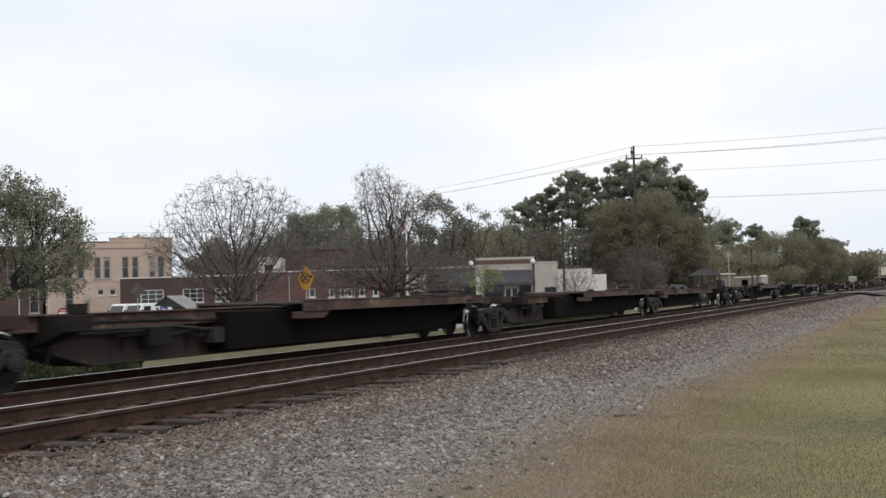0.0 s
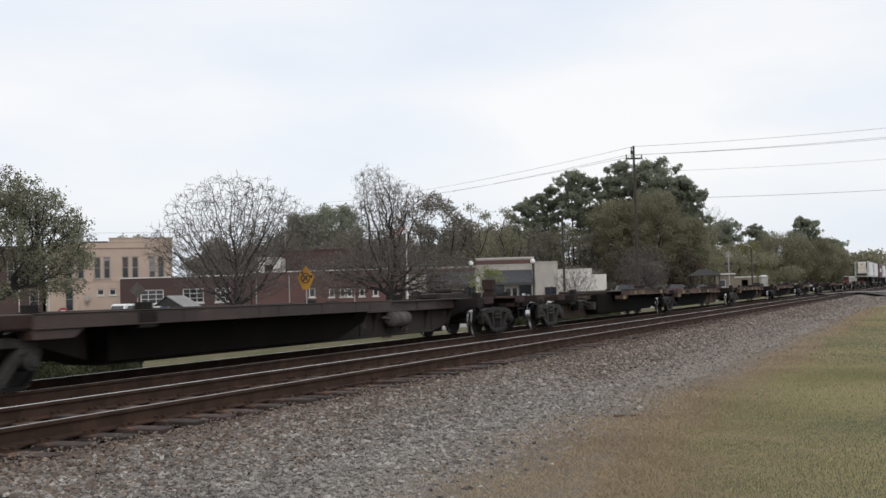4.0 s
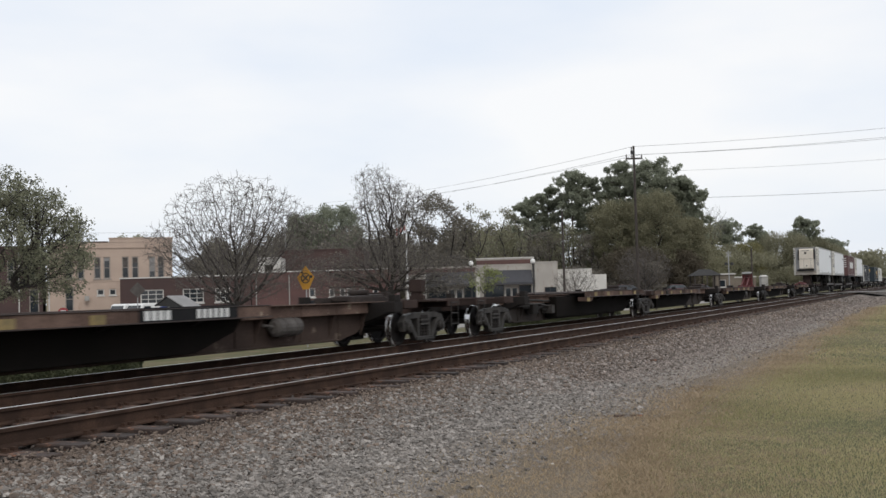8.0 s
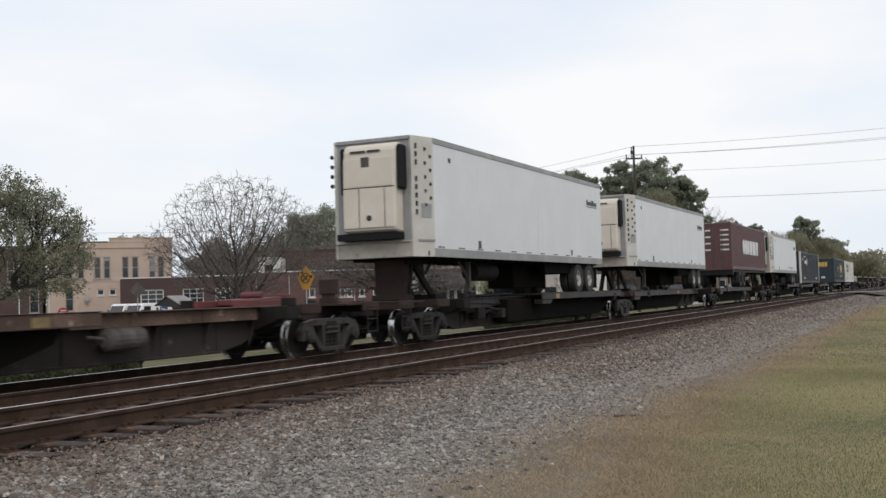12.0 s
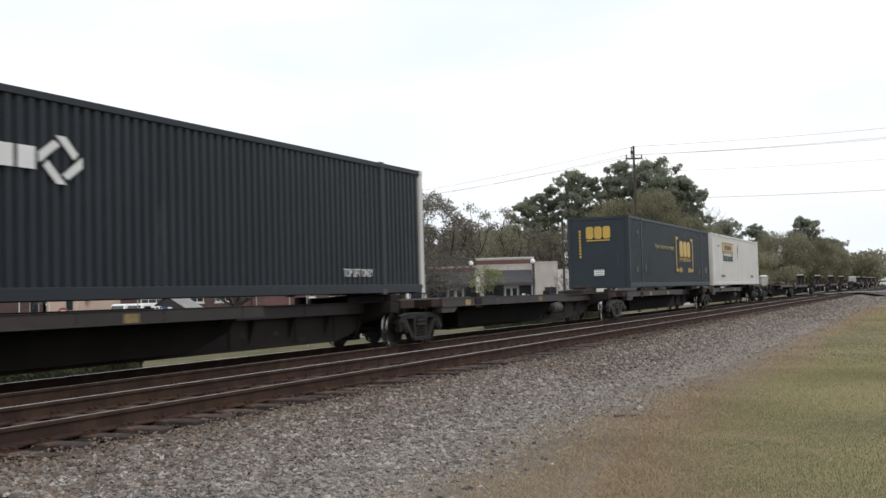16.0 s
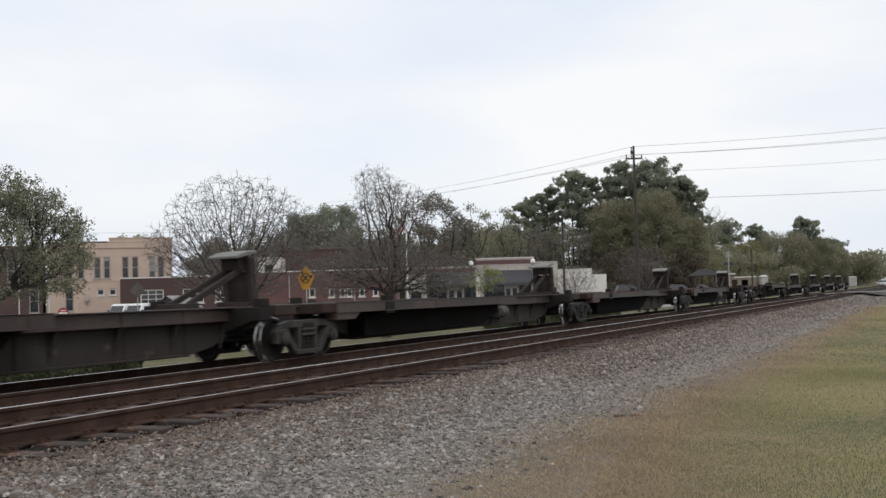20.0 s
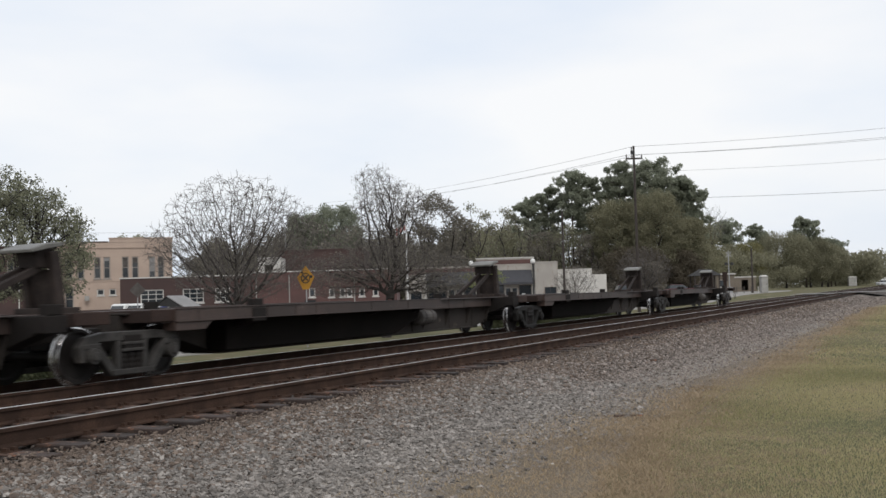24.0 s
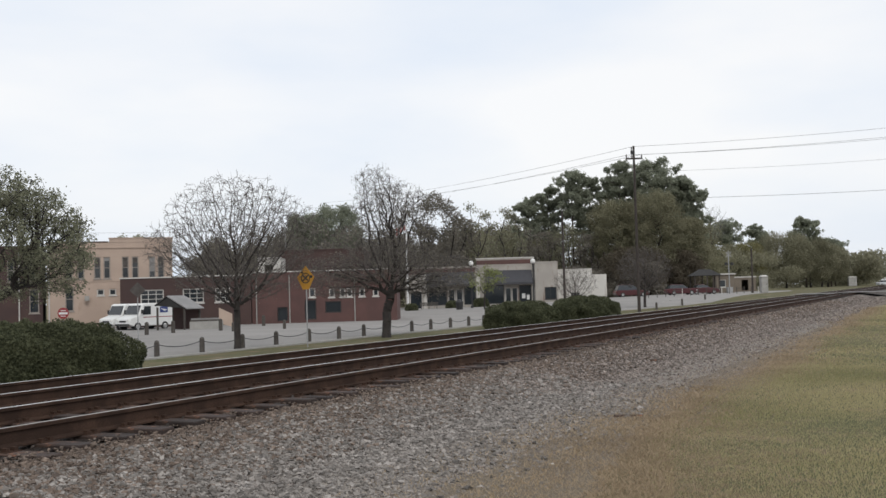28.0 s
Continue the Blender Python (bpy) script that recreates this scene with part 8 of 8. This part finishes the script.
stones("ballast_stones", "rust-tinted stones heaped over the tie ends", STONE_TAN, 3400, (4.86, 5.4), (5.0, 46), 0.0165, 103, lambda x, y: np.clip(0.25 + smooth01(x, 4.8, 5.2), 0, 1), 8, 0.035)

# grass blades on the near lawn
def lawn_edge(y):
    return 9.06 + 1.15 * (1 - smooth01(y, 5, 17)) + 0.12 * np.sin(y * 0.35) + 0.10 * np.sin(y * 0.9 + 1) - 0.006 * np.maximum(y - 40, 0)


ys = np.linspace(4.0, 17.0, 160)
share = np.linspace(0, 1, 7)
outer = lawn_edge(ys) - 0.15 + np.array([0.30 * noise.noise((7.0, y * 1.3, 0.0)) + 0.22 * noise.noise((9.0, y * 4.2, 0.0)) for y in ys])
X = 8.9 + share[None, :] * np.maximum(outer - 8.9, 0.05)[:, None]
Z = np.interp(share, [0, 0.15, 0.75, 1], [-0.47, -0.436, -0.424, -0.50])[None, :] * np.ones_like(X)
k = np.arange(X.size).reshape(X.shape)
q = np.stack([k[:-1, :-1], k[:-1, 1:], k[1:, 1:], k[1:, :-1]], -1).reshape(-1, 4)
tagged(put("dirt_strip", raw_mesh("dirt_strip", np.stack([X, np.tile(ys[:, None], (1, 7)), Z], -1).reshape(-1, 3), q, DIRT)), "brown gravelly dirt spreading into the lawn", "ballast", kind="structure")


def blades(name, label, n, xr, yr, high, wide, seed, mat, fringe=None):
    """Single blades. fringe: how far in front of and behind the lawn's edge dry grass stands, thinning out both ways."""
    rng = np.random.default_rng(seed)
    x = rng.uniform(xr[0], xr[1], n)
    y = yr[0] + (yr[1] - yr[0]) * rng.uniform(0, 1, n) ** 1.4
    edge = lawn_edge(y)
    if fringe:
        tuft = np.sin(x * 5.1 + 2 * np.sin(y * 1.7)) * np.sin(y * 4.3 + 2 * np.sin(x * 2.1))
        x = edge + rng.normal(0.05, 1, n) * np.where(rng.uniform(0, 1, n) < 0.5, fringe[0], fringe[1])
        keep = (tuft + rng.normal(0, 0.6, n) > 0) & (x > 7.6)
    else:
        keep = x > edge + np.abs(rng.normal(0, 0.55, n)) - 0.12
    x, y, edge = x[keep], y[keep], edge[keep]
    n = len(x)
    z = np.maximum(ground_z(x, y), np.where(x < 10.5, bed_z(x), -9)) + 0.02 * (x < edge + 0.2) * (y < 17)
    a = rng.uniform(0, 2 * math.pi, n)
    h = high * rng.uniform(0.4, 1.3, n) * (1 + 0.02 * y)
    w = wide * (1 + 0.05 * y)
    dx, dy = np.cos(a) * w, np.sin(a) * w
    lean = 1.3 if fringe else 0.6
    lx, ly = rng.normal(0, lean, n) * h, rng.normal(0, lean, n) * h
    V = np.stack([np.stack([x - dx, y - dy, z - 0.01], -1), np.stack([x + dx, y + dy, z - 0.01], -1), np.stack([x + lx, y + ly, z + h], -1)], 1).reshape(-1, 3)
    return tagged(put(name, raw_mesh(name, V, np.arange(n * 3).reshape(-1, 3), mat)), label, "grass", kind="stuff")


blades("grass", "short patchy green lawn grass", 190000, (8.4, 15), (6.5, 22), 0.022, 0.0036, 97, GRASS_BLADE)
blades("grass", "short patchy lawn grass farther on", 100000, (7.8, 22), (22, 75), 0.024, 0.005, 98, GRASS_BLADE)
blades("grass", "dry straw fringe along the lawn", 90000, (8, 10), (6.0, 24), 0.026, 0.0034, 99, STRAW_BLADE, (0.30, 0.75))
blades("grass", "dry brown patches in the lawn", 75000, (8, 10), (6.0, 13), 0.020, 0.0034, 104, STRAW_BLADE, (0.7, 1.3))
blades("grass", "dry straw fringe farther on", 36000, (8, 10), (24, 70), 0.028, 0.005, 100, STRAW_BLADE, (0.25, 0.6))

# single bits of litter on the gravel
for r, d, kind_ in ((2.6, 13.07, 0), (0.97, 9.79, 0), (4.3, 22.0, 1), (2.3, 13.2, 1), (5.0, 23.5, 1)):
    x, y, _ = spot(r, d, 0)
    z = float(bed_z(x))
    if kind_ == 0:
        ob = thing("pale_stone", town(r, d, z), "single pale stone on the dusty gravel", "stone", "stray bits on the gravel")
        part("stone_body", Shape().lathe([(-0.01, 0.0), (-0.005, 0.022), (0.008, 0.026), (0.02, 0.014), (0.024, 0.0)], (0, 0, 0.012), "z", 7), TRIM_WHITE, ob)
    else:
        ob = thing("wood_scrap", town(r, d, z, 20 + 60 * (d > 23)), "dark splintered scrap of wood on the gravel", "wood scrap", "stray bits on the gravel")
        part("splinter", Shape().solid([(-0.22, -0.03, 0.0), (0.2, -0.045, 0.0), (0.24, 0.02, 0.0), (-0.18, 0.04, 0.0)], [(-0.2, -0.02, 0.05), (0.18, -0.03, 0.035), (0.22, 0.01, 0.03), (-0.19, 0.03, 0.055)]), TIE, ob)

# ties: each lies under the rails with a tie plate at every rail
tie_sh = Shape().box(-1.29, 1.40, -0.115, 0.115, -0.36, -0.180)
ME_TIE = mesh("tie", tie_sh, TIE, 0.012)
plates = Shape()
for s in (-1, 1):
    plates.box(s * 0.755 - 0.17, s * 0.755 + 0.17, -0.09, 0.09, -0.186, -0.172)
    for e in (-0.115, 0.115):
        plates.box(s * 0.755 + e - 0.03, s * 0.755 + e + 0.03, -0.07, -0.03, -0.172, -0.140)
        plates.box(s * 0.755 + e - 0.03, s * 0.755 + e + 0.03, 0.03, 0.07, -0.172, -0.140)
ME_PLATE = mesh("tie_plate", plates, RAIL)
beds = bpy.data.objects["ballast_bed"]
rt = random.Random(12)
for xc, zc, y0, y1 in ((NEAR_X, NEAR_Z, 4.0, 84.0), (0.0, 0.0, 6.0, 60.0)):
    y = y0
    while y < y1:
        t = put("tie", ME_TIE, beds, pose(xc + rt.uniform(-0.07, 0.07), y + rt.uniform(-0.04, 0.04), zc + (0.012 if xc else 0.0) + rt.uniform(-0.022, 0.012), 0, rt.uniform(-0.5, 0.6), rt.uniform(-1.8, 1.8)))
        put("tie_plate", ME_PLATE, t, None)
        y += 0.535

# ---- motion ----
def motions():
    """The whole train rolls past at one speed."""
    ticks = [0.0, 1 / 30, 2 / 30, 4 / 30] + [float(k) for k in range(1, 28)] + [28 - 4 / 30, 28 - 2 / 30, 28 - 1 / 30, 28.0]
    for ob, x, u, z in TRAIN:
        walk(ob, [(t, pose(x, u - SPEED * t, z)) for t in ticks])


motions()
